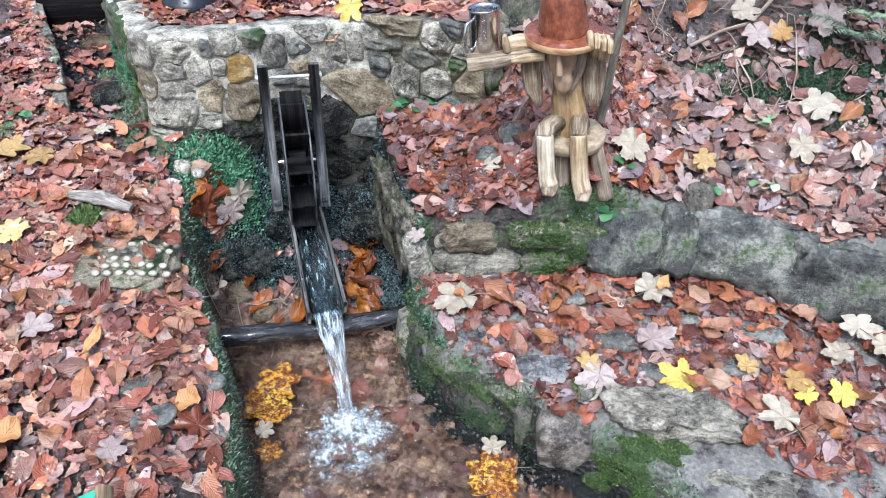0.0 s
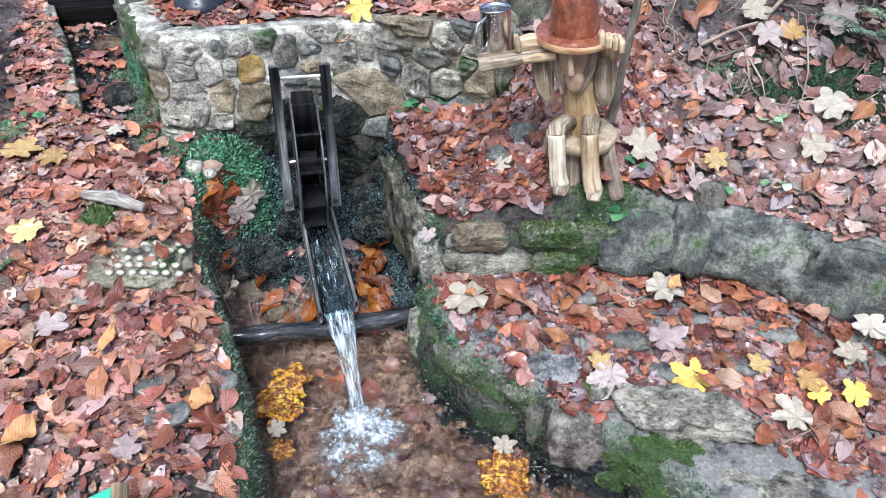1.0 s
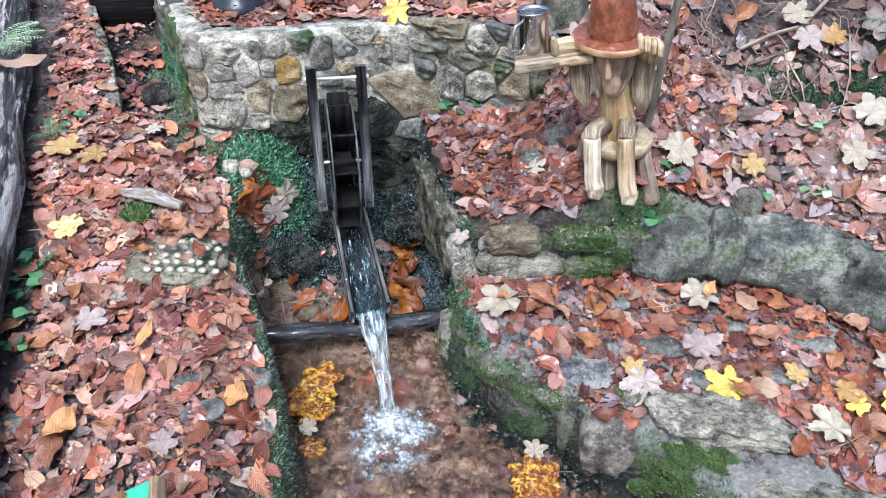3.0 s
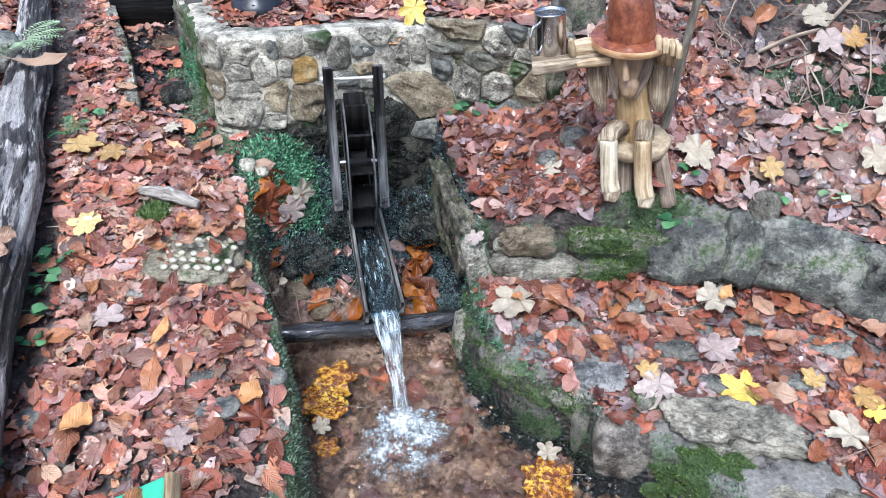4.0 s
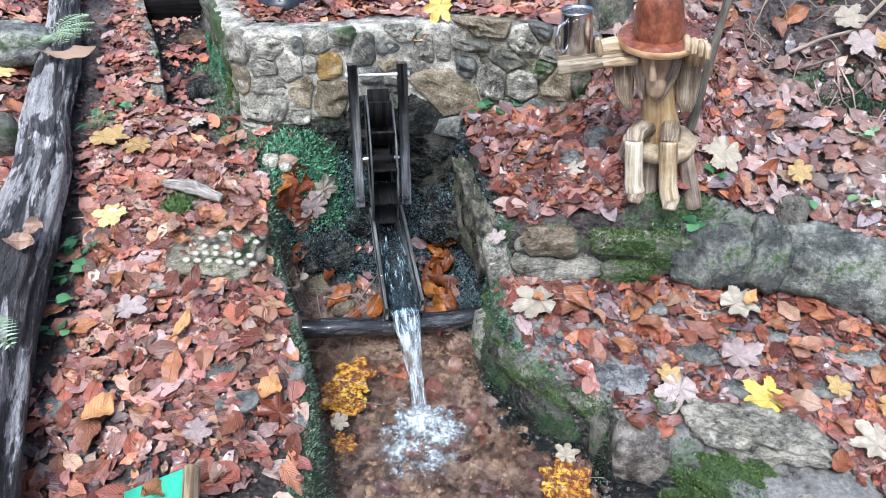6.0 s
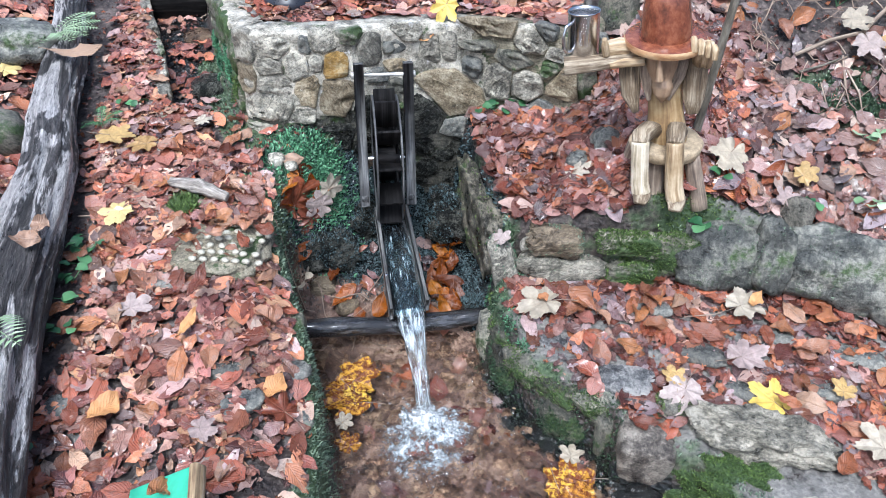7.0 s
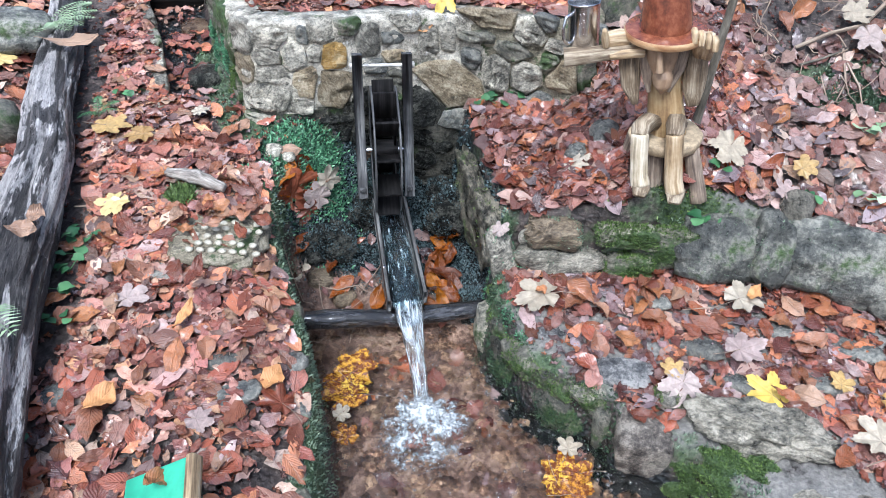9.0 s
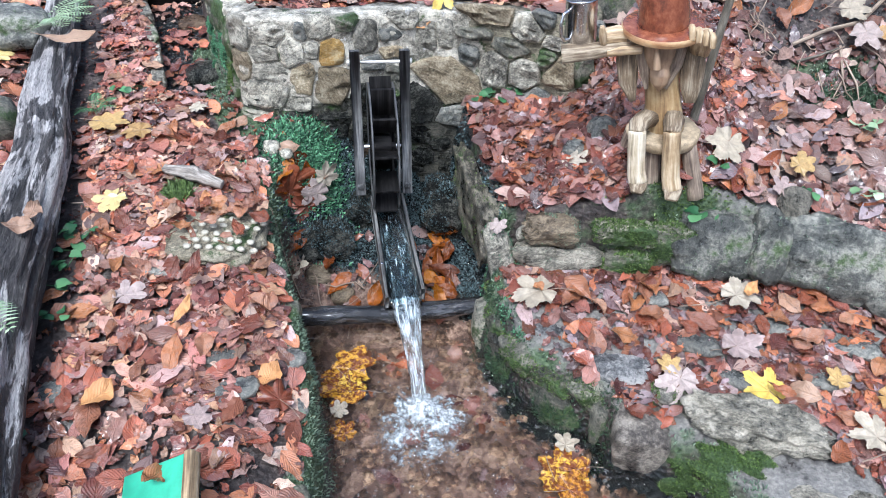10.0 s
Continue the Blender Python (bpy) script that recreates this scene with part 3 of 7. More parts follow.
def plan(x, y):
    """Height of the ground and the shares of its surfaces at points of the plan."""
    x, y = np.asarray(x, float), np.asarray(y, float)
    n = lumps(x, y) * (1 - smooth01(np.hypot(x, y - 1.25), 1.6, 2.6))
    yc = np.clip(y, 0.3, 2.6)
    left = 0.18 + 0.18 * (yc - 0.7) + 0.007 * n
    left = left + 0.32 * np.clip(log_x(yc) - 0.04 - x, 0, 1.2)
    steep = 0.27 + 0.28 * smooth01(x, 0.1, 0.4)
    right = 0.25 + 0.07 * np.exp(-((x - 0.33) / 0.2) ** 2) + steep * np.clip(yc - 1.23, 0, 0.27) + 0.72 * smooth01(x, -0.1, 0.3) * np.clip(yc - 1.5, 0, 1.1)
    right = right + 0.06 * smooth01(x, 0.55, 1.0) + 0.012 * n
    h = left + (right - left) * smooth01(x, -0.45, -0.1)
    pool = poly_sdf(x, y, POOL)
    out = np.clip(-pool, 0, 1)
    rim = 0.128 + 0.22 * np.clip(y - 0.75, 0, 1) + 0.40 * out
    h = np.where(x < -0.15, np.minimum(h, np.maximum(rim, 0.05)), h)
    leat = poly_sdf(x, y, LEAT)
    k = smooth01(leat, -0.006, 0.014) * smooth01(y, 1.46, 1.6)
    h = h + (left - 0.065 - h) * k
    top = poly_sdf(x, y, TOP)
    k = smooth01(top, -0.008, 0.006)
    h = h + (0.522 + 0.09 * np.clip(yc - 1.5, 0, 1.1) + 0.006 * n - h) * k
    low = poly_sdf(x, y, LOW)
    shelf = 0.125 + 0.2 * (np.clip(y, 0.7, 1.3) - 1.05) + 0.009 * n
    kl = smooth01(low, -0.012, 0.016)
    h = h + (shelf - h) * kl
    kerb = 0.052 + 2.6 * out + 0.012 * n
    h = np.where((kl > 0.5) & (x > -0.15), np.minimum(h, kerb), h)
    pit = 0.01 + np.clip(y - 1.14, 0, 0.4) * (0.50 - 0.32 * smooth01(x, -0.3, -0.15)) + 0.014 * n
    floor = -0.055 + 0.012 * n + (pit + 0.055) * smooth01(y, 1.06, 1.2)
    ease = 0.11 * np.exp(-((x + 0.40) / 0.09) ** 2 - ((y - 1.37) / 0.10) ** 2)
    kp = smooth01(pool, -0.030 - 0.5 * ease, 0.008 + ease) * (1 - smooth01(top, -0.03, -0.01))
    h = h + (floor - h) * kp
    away = smooth01(np.hypot(x, y - 1.25), 1.75, 3.2)
    wood = 0.16 * np.clip(y - 0.9, -6, 25) + 0.10 * np.sin(x * 0.8 + 1) * np.sin(y * 0.6) + 0.02 * n + 0.2
    h = h + (wood - h) * away
    sand = smooth01(pool, -0.02, 0.01) * (1 - smooth01(y, 1.23, 1.30))
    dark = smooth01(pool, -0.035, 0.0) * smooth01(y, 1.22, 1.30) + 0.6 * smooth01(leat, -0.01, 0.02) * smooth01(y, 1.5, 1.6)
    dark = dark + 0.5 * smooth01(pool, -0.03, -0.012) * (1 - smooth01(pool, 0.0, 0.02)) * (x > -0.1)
    # shade below the terrace edge, put into the pool bed's colour
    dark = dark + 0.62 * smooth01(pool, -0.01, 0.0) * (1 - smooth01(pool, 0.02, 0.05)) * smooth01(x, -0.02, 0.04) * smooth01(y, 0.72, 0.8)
    moss = smooth01(-pool, 0.002, 0.02) * (1 - smooth01(-pool, 0.05, 0.08)) * np.where(x < -0.2, 0.70, 0.42 + 0.2 * n) * (y < 1.46)
    moss = np.maximum(moss, np.exp(-(low / 0.03) ** 2) * 0.46 * smooth01(x, 0.05, 0.12) * (1 - smooth01(x, 0.5, 0.6)))
    moss = np.maximum(moss, 0.95 * np.exp(-((x - 0.235) / 0.06) ** 2 - ((y - 1.185) / 0.022) ** 2))
    moss = np.maximum(moss, 1.0 * np.exp(-((x - 0.37) / 0.085) ** 2 - ((y - 1.235) / 0.035) ** 2))
    moss = np.maximum(moss, 0.7 * np.exp(-((x + 0.45) / 0.06) ** 2 - ((y - 1.385) / 0.05) ** 2))
    moss = np.maximum(moss, 0.8 * np.exp(-((x - 0.74) / 0.17) ** 2 - ((y - 1.53) / 0.10) ** 2))
    moss = np.maximum(moss, 0.85 * np.exp(-(foot_of_wall(x, y) / 0.05) ** 2))
    mortar = np.maximum(smooth01(top, -0.03, 0.0) * (1 - smooth01(top, 0.06, 0.14)), 0.8 * np.exp(-(low / 0.05) ** 2) * smooth01(x, 0.3, 0.45))
    mortar = np.maximum(mortar, 0.62 * smooth01(low, 0.0, 0.05) * smooth01(-pool, 0, 0.04) * (1 - smooth01(np.hypot(x - 0.4, y - 1.0), 0.6, 0.9)))
    mortar = np.maximum(mortar, 0.55 * np.exp(-((leat + 0.03) / 0.03) ** 2) * (x < -0.7) * (y > 1.4))
    mortar = np.maximum(mortar, 0.4 * smooth01(-x, 0.2, 0.3) * smooth01(-y, -1.25, -1.0) * smooth01(x - log_x(yc), 0.06, 0.12))
    mortar, dark = mortar * (1 - away), dark * (1 - away)
    return h, dict(mortar=mortar, sand=sand, dark=np.clip(dark, 0, 1), moss=moss)


def ground_z(x, y):
    return float(plan(np.array([x]), np.array([y]))[0][0])


def spaced(lo, hi, step, reach):
    mid = np.arange(lo, hi + step / 2, step)
    grow = np.cumsum(step * 1.28 ** np.arange(1, 40))
    grow = np.append(grow[grow < reach], reach)
    return np.concatenate([(lo - grow)[::-1], mid, hi + grow])


gx, gy = spaced(-1.45, 1.15, 0.0065, 80), spaced(0.44, 2.35, 0.0065, 80)
GX, GY = np.meshgrid(gx, gy)
GZ, layers = plan(GX, GY)
idx = np.arange(GX.size).reshape(GX.shape)
quads = np.stack([idx[:-1, :-1], idx[:-1, 1:], idx[1:, 1:], idx[1:, :-1]], -1).reshape(-1, 4)
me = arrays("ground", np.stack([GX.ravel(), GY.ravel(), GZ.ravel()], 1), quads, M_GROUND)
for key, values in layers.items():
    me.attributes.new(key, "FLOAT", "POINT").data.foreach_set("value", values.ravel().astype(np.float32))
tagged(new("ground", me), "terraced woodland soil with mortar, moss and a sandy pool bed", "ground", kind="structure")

# pool surface: clear water, cut by the banks
wx, wy = np.arange(-0.50, 0.60, 0.004), np.arange(0.36, 1.17, 0.004)
WX, WY = np.meshgrid(wx, wy)
dist = np.hypot(WX + 0.108, WY - 0.85)
WZ = 0.003 * np.exp(-dist / 0.17) * np.sin(dist * 95) + 0.0012 * lumps(WX * 2, WY * 2) + 0.0013 * np.exp(-dist / 0.2) * lumps(WX * 4, WY * 4)
idx = np.arange(WX.size).reshape(WX.shape)
quads = np.stack([idx[:-1, :-1], idx[:-1, 1:], idx[1:, 1:], idx[1:, :-1]], -1).reshape(-1, 4)
water = tagged(new("water", arrays("water", np.stack([WX.ravel(), WY.ravel(), WZ.ravel()], 1), quads, M_WATER)), "shallow clear rippling water over brown sand", "water", kind="structure")
water.visible_shadow = False


# ---------- stones ----------
def rock_bm(dims, seed, sub=3, blocky=0.35, rough=0.16):
    """A broken stone of the given size about its centre: a ball pushed towards a block, then chipped and lumped."""
    bm = bmesh.new()
    bmesh.ops.create_icosphere(bm, subdivisions=sub, radius=1.0)
    off = Vector((seed * 3.1, seed * 1.7, seed * 0.9))
    for v in bm.verts:
        c = v.co.normalized()
        big = max(abs(c.x), abs(c.y), abs(c.z))
        r = (1 - blocky) + blocky * 0.82 / big
        r *= 1 + rough * 0.9 * (0.35 - abs(noise.noise(c * 2.1 - off))) + rough * noise.noise(c * 1.3 + off) + rough * 0.6 * noise.noise(c * 3.1 + off) + rough * 0.3 * noise.noise(c * 7.5 + off) + rough * 0.15 * noise.noise(c * 17 + off)
        v.co = Vector((c.x * dims[0] / 2, c.y * dims[1] / 2, c.z * dims[2] / 2)) * r
    return bm


def rock(name, place, dims, mat, seed, turn=(0, 0, 0), label="", category="stone", group="", blocky=0.35, sub=3, rough=0.16, parent=None):
    ob = part(name, rock_bm(dims, seed, sub, blocky, rough), mat, parent)
    ob.matrix_basis = pose(*place, *turn)
    if parent is None:
        tagged(ob, label, category, group)
    return ob


FACE = [(-0.95, 2.15), (-0.76, 1.72), (-0.665, 1.56), (-0.60, 1.455), (-0.57, 1.44), (-0.45, 1.462), (-0.36, 1.49), (-0.28, 1.54), (-0.19, 1.568),
        (-0.06, 1.58), (0.05, 1.555), (0.13, 1.525), (0.17, 1.56), (0.2, 1.7)]
RUN = [0.0]
for a, c in zip(FACE, FACE[1:]):
    RUN.append(RUN[-1] + math.dist(a, c))


def on_face(u, v, out):
    """The point of the wall's face u metres along it, at height v, standing out by so much."""
    i = max(0, min(len(FACE) - 2, int(np.searchsorted(RUN, u)) - 1))
    s = (u - RUN[i]) / (RUN[i + 1] - RUN[i])
    (ax, ay), (bx, by) = FACE[i], FACE[i + 1]

    def normal(k):
        k = max(0, min(len(FACE) - 2, k))
        dx, dy = FACE[k + 1][0] - FACE[k][0], FACE[k + 1][1] - FACE[k][1]
        return Vector((dy, -dx, 0)).normalized()
    here = normal(i)
    n = here.lerp((normal(i - 1) + here) * 0.5, max(0, 1 - s * 4)) if s < 0.25 else here.lerp((normal(i + 1) + here) * 0.5, max(0, s * 4 - 3))
    return Vector((ax + (bx - ax) * s, ay + (by - ay) * s, v)) + n * out


def wall_core():
    bm = bmesh.new()
    us = np.linspace(0.0, RUN[-1], 360)
    vs = np.linspace(0.0, 0.535, 100)
    grid = []
    for u in us:
        col = []
        for v in vs:
            w = 0.0036 * noise.noise(Vector((u * 20, v * 20, 3))) + 0.0028 * noise.noise(Vector((u * 70, v * 70, 9))) + 0.0012 * noise.noise(Vector((u * 160, v * 160, 5)))
            col.append(bm.verts.new(on_face(u, v, 0.0062 - 0.0065 * float(smooth01(u, 1.27, 1.33)) + 1.1 * w)))
        for out, drop in ((-0.012, 0.006), (-0.06, 0.006), (-0.07, -0.53)):
            col.append(bm.verts.new(on_face(u, vs[-1] + drop + 0.003 * noise.noise(Vector((u * 30, out * 50, 1))), out)))
        grid.append(col)
    for a, c in zip(grid, grid[1:]):
        for j in range(len(a) - 1):
            fc = bm.faces.new((a[j], c[j], c[j + 1], a[j + 1]))
            mid = a[j].co
            # below an uneven height the mortar is darker and mossier
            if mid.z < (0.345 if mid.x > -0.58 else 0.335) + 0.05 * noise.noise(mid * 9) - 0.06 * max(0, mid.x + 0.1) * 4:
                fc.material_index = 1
            elif mid.x > -0.07 + 0.06 * noise.noise(mid * 11):
                fc.material_index = 2
    return part("wall_north", bm, [M_MORTAR, M_LOWMORTAR, M_SLABMIX])


def stone_cell(u, v, wide, tall, others, seed):
    """The outline of a wall stone of that size: a rounded block, cut back where its neighbours press on it."""
    cell = []
    for k in range(16):
        a = 6.28318 * k / 16 + 0.2
        c, d = math.cos(a), math.sin(a)
        r = (abs(c) ** 3.2 + abs(d) ** 3.2) ** (-1 / 3.2) * (1.30 + 0.22 * noise.noise(Vector((c * 1.3, d * 1.3, seed * 5.3))))
        cell.append((u + c * r * wide / 2, v + d * r * tall / 2))
    for qu, qv, qw, qt in others:
        dx, dy = qu - u, qv - v
        if abs(dx) > (wide + qw) * 0.8 or abs(dy) > (tall + qt) * 0.8:
            continue
        mine = 1 / math.hypot(dx / wide, dy / tall)
        theirs = 1 / math.hypot(dx / qw, dy / qt)
        t = mine / (mine + theirs)
        mx, my = u + dx * t, v + dy * t
        res = []
        for (ax, ay), (bx, by) in zip(cell, cell[1:] + cell[:1]):
            da, db = (ax - mx) * dx + (ay - my) * dy, (bx - mx) * dx + (by - my) * dy
            if da <= 0:
                res.append((ax, ay))
            if da * db < 0:
                f = da / (da - db)
                res.append((ax + (bx - ax) * f, ay + (by - ay) * f))
        cell = res
        if len(cell) < 3:
            return None
    return cell


def wall_stone(cell, seed, proud, beds):
    """A rough-faced stone filling its cell of the face but for the joint; beds: how strongly it splits into layers."""
    pts = []
    for (ax, ay), (bx, by) in zip(cell, cell[1:] + cell[:1]):
        for t in (0.0, 0.5):
            pts.append((ax + (bx - ax) * t, ay + (by - ay) * t))
    cx, cy = sum(p[0] for p in pts) / len(pts), sum(p[1] for p in pts) / len(pts)
    bm = bmesh.new()
    rings = []
    tilt = 0.10 * noise.noise(Vector((cx * 90, cy * 90, seed * 3)))
    lean = 0.08 * noise.noise(Vector((cx * 70, cy * 80, seed * 2 + 9)))
    for f, h in ((0.985, -0.004), (0.975, 0.35), (0.95, 0.68), (0.90, 0.88), (0.82, 0.98), (0.68, 1.03), (0.52, 1.06), (0.36, 1.06), (0.18, 1.05)):
        ring = []
        for x, y in pts:
            wob = 1 + 0.07 * noise.noise(Vector((x * 55, y * 55, seed))) + 0.04 * noise.noise(Vector((x * 140, y * 140, seed))) - 0.02
            u, v = cx + (x - cx) * f * wob, cy + (y - cy) * f * wob
            if h < 0:
                out = h
            else:
                chip = abs(noise.noise(Vector((u * 26 + seed, v * 34, seed)))) - 0.2
                split = abs(noise.noise(Vector((u * 12, v * 95 + u * 14, seed)))) - 0.2
                out = proud * h * (1 + 0.45 * noise.noise(Vector((u * 30, v * 30, seed)))) + h * (0.010 * chip - beds * 0.016 * split + 0.0035 * noise.noise(Vector((u * 90, v * 120, seed)))) + tilt * (v - cy) + lean * (u - cx)
            ring.append(bm.verts.new(on_face(min(max(u, 0.001), RUN[-1] - 0.001), v, out)))
        rings.append(ring)
    for a, c in zip(rings, rings[1:]):
        for k in range(len(a)):
            bm.faces.new((a[k], a[(k + 1) % len(a)], c[(k + 1) % len(a)], c[k]))
    bm.faces.new(rings[-1])
    return bm


# stones along the face: run, height, width, rise
WALL_PALE = [(0.792, 0.501, 0.050, 0.065), (0.863, 0.507, 0.052, 0.041), (0.903, 0.465, 0.049, 0.068), (0.948, 0.470, 0.028, 0.034), (1.152, 0.525, 0.060, 0.038)]
WALL_GREY = [(0.966, 0.518, 0.056, 0.045), (1.067, 0.493, 0.048, 0.063), (0.850, 0.462, 0.057, 0.036), (0.856, 0.423, 0.062, 0.048), (0.842, 0.374, 0.105, 0.060), (0.912, 0.349, 0.047, 0.037),
             (1.208, 0.484, 0.043, 0.057), (1.250, 0.489, 0.038, 0.056), (1.367, 0.411, 0.066, 0.072), (1.434, 0.412, 0.070, 0.058), (1.496, 0.494, 0.051, 0.025), (1.441, 0.518, 0.084, 0.054)]
WALL_TAN = [(0.792, 0.437, 0.050, 0.066), (0.925, 0.408, 0.046, 0.076), (0.987, 0.394, 0.067, 0.081), (1.117, 0.452, 0.058, 0.022), (1.345, 0.537, 0.143, 0.034), (1.254, 0.377, 0.146, 0.108), (1.523, 0.430, 0.068, 0.060)]
WALL_OCHRE = [(0.989, 0.462, 0.050, 0.056)]
WALL_SLATE = [(0.926, 0.511, 0.024, 0.037), (1.125, 0.496, 0.052, 0.030), (1.085, 0.432, 0.054, 0.031), (1.468, 0.541, 0.046, 0.032), (1.304, 0.440, 0.039, 0.045), (1.274, 0.293, 0.077, 0.045), (1.471, 0.354, 0.058, 0.051)]
WALL_HALF = [(1.403, 0.465, 0.121, 0.035), (1.487, 0.457, 0.039, 0.038), (1.021, 0.528, 0.058, 0.029), (1.322, 0.492, 0.107, 0.024), (1.132, 0.380, 0.049, 0.060), (0.815, 0.312, 0.080, 0.033)]
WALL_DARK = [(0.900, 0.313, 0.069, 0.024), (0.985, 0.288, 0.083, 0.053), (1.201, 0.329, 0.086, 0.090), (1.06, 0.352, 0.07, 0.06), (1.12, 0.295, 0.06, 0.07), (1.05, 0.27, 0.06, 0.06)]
WALL_BROWN = [(0.931, 0.262, 0.074, 0.034), (0.85, 0.262, 0.07, 0.04), (1.02, 0.215, 0.08, 0.04)]
WALL_MOSSY = [(1.574, 0.347, 0.075, 0.059), (1.578, 0.44, 0.06, 0.07), (1.56, 0.51, 0.07, 0.05), (0.735, 0.47, 0.06, 0.08), (0.73, 0.38, 0.06, 0.08), (0.74, 0.29, 0.07, 0.08), (0.665, 0.5, 0.06, 0.06),
              (0.66, 0.42, 0.07, 0.08), (0.67, 0.32, 0.07, 0.09), (0.57, 0.49, 0.09, 0.08), (0.58, 0.39, 0.08, 0.09)]
wall = tagged(wall_core(), kind="structure")
wall["label"] = "rough fieldstone retaining wall set in pale mortar"
random.seed(4)
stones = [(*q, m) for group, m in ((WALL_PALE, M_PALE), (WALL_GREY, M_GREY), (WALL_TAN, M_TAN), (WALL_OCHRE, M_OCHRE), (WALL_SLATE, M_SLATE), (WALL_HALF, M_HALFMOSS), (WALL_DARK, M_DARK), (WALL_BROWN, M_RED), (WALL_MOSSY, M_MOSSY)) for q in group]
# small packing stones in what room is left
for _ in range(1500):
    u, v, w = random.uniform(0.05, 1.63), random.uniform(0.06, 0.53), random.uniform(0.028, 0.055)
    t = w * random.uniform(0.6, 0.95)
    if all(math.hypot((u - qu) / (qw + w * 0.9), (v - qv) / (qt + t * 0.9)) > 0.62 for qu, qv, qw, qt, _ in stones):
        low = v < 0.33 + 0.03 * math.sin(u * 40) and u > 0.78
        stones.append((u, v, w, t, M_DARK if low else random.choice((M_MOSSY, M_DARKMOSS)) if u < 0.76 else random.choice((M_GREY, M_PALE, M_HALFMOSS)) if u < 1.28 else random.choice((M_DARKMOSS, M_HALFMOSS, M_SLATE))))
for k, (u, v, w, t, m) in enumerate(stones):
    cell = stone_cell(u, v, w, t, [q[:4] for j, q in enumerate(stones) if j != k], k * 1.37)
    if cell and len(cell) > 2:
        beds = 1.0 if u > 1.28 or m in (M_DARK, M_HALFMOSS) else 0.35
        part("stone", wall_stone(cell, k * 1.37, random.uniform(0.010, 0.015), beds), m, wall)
# flat cap stones along the wall's top
CAPS = [(0.86, M_PALE), (1.05, M_GREY), (1.33, M_TAN), (1.47, M_DARK), (0.70, M_MOSSY), (0.58, M_PALE), (0.44, M_GREY), (0.30, M_MOSSY)]
for k, (u, m) in enumerate(CAPS):
    at = on_face(u, 0.528, -0.045)
    d = on_face(u + 0.01, 0.5, 0) - on_face(u, 0.5, 0)
    rock("cap_stone", tuple(at), (random.uniform(0.09, 0.13), random.uniform(0.06, 0.09), random.uniform(0.018, 0.03)), m, 20 + k, (0, 0, math.degrees(math.atan2(d.y, d.x)) + random.uniform(-10, 10)), parent=wall, blocky=0.6)

# ---------- step between the two terraces on the gnome's side ----------
step = rock("wall_step", (0.40, 1.262, 0.20), (0.86, 0.05, 0.17), M_HALFMOSS, 61, (0, 0, -1), blocky=0.8, sub=4, rough=0.05)
step.data.transform(step.matrix_basis)
step.matrix_basis = Matrix.Identity(4)
for k in ("category", "group"):
    if k in step:
        del step[k]
step["label"], step["kind"] = "low mossy mortar-and-stone step between leafy terraces", "structure"
for k, (p, d, m, turn) in enumerate([
        ((0.105, 1.222, 0.235), (0.125, 0.07, 0.062), M_BROWNGREY, (0, 3, 3)), ((0.125, 1.222, 0.172), (0.20, 0.07, 0.075), M_GNEISS, (0, -2, 0)),
        ((0.25, 1.222, 0.245), (0.14, 0.06, 0.05), M_MOSSY, (0, 2, 4)), ((0.33, 1.236, 0.215), (0.18, 0.05, 0.10), M_MOSSY, (0, 0, 6)), ((0.26, 1.21, 0.175), (0.10, 0.05, 0.07), M_MOSSY, (0, 0, -4)),
        ((0.445, 1.245, 0.215), (0.22, 0.07, 0.15), M_SLABGREY, (-22, 4, 2)), ((0.655, 1.222, 0.222), (0.285, 0.08, 0.165), M_SLABGREY, (-20, 4, -11)), ((0.872, 1.150, 0.205), (0.31, 0.08, 0.165), M_SLABGREY, (-10, 3, -20)),
        ((1.08, 1.09, 0.2), (0.25, 0.07, 0.14), M_SLABGREY, (-14, 0, -18)), ((0.532, 1.232, 0.230), (0.08, 0.07, 0.165), M_SLABGREY, (-18, 4, 0))]):
    rock("stone", (p[0], p[1] - 0.022, p[2]), d, m, 70 + k, turn, parent=step, blocky=0.62, sub=4, rough=0.24)

# ---------- loose and bedded stones ----------
rock("edge_block", (0.281, 0.860, 0.022), (0.112, 0.11, 0.172), M_GRANITE, 31, (8, 0, -4), "rounded grey granite block bedded at the pool edge", "stone", blocky=0.75, sub=4, rough=0.1)
# the next two take a darker stone that paints in the hollow's shadow
rock("boulder", (0.135, 0.955, 0.005), (0.16, 0.09, 0.16), M_DARKMOSS, 32, (0, 0, -38), "dark mossy boulder dipping into the pool", sub=4)
rock("boulder", (0.04, 1.045, 0.01), (0.13, 0.07, 0.17), M_DARKMOSS, 33, (0, 0, -55), "dark mossy boulder dipping into the pool", sub=4)
rock("boulder", (-0.005, 1.125, 0.02), (0.10, 0.06, 0.16), M_HALFMOSS, 34, (0, 0, -75), "damp stone streaked with moss beside the pole", sub=4)
rock("flat_stone", (0.245, 0.955, 0.098), (0.125, 0.075, 0.05), M_BLUEGREY, 35, (10, 0, -8), "smooth blue-grey stone set in the terrace edge", sub=4)
rock("flat_stone", (0.175, 0.985, 0.078), (0.11, 0.05, 0.05), M_GREY, 36, (10, 0, -30), "grey stone set in the terrace edge", sub=4)
rock("flat_stone", (0.105, 1.035, 0.106), (0.09, 0.06, 0.045), M_BLUEGREY, 37, (6, 0, -35), "bluish flat stone among wet leaves", sub=4)
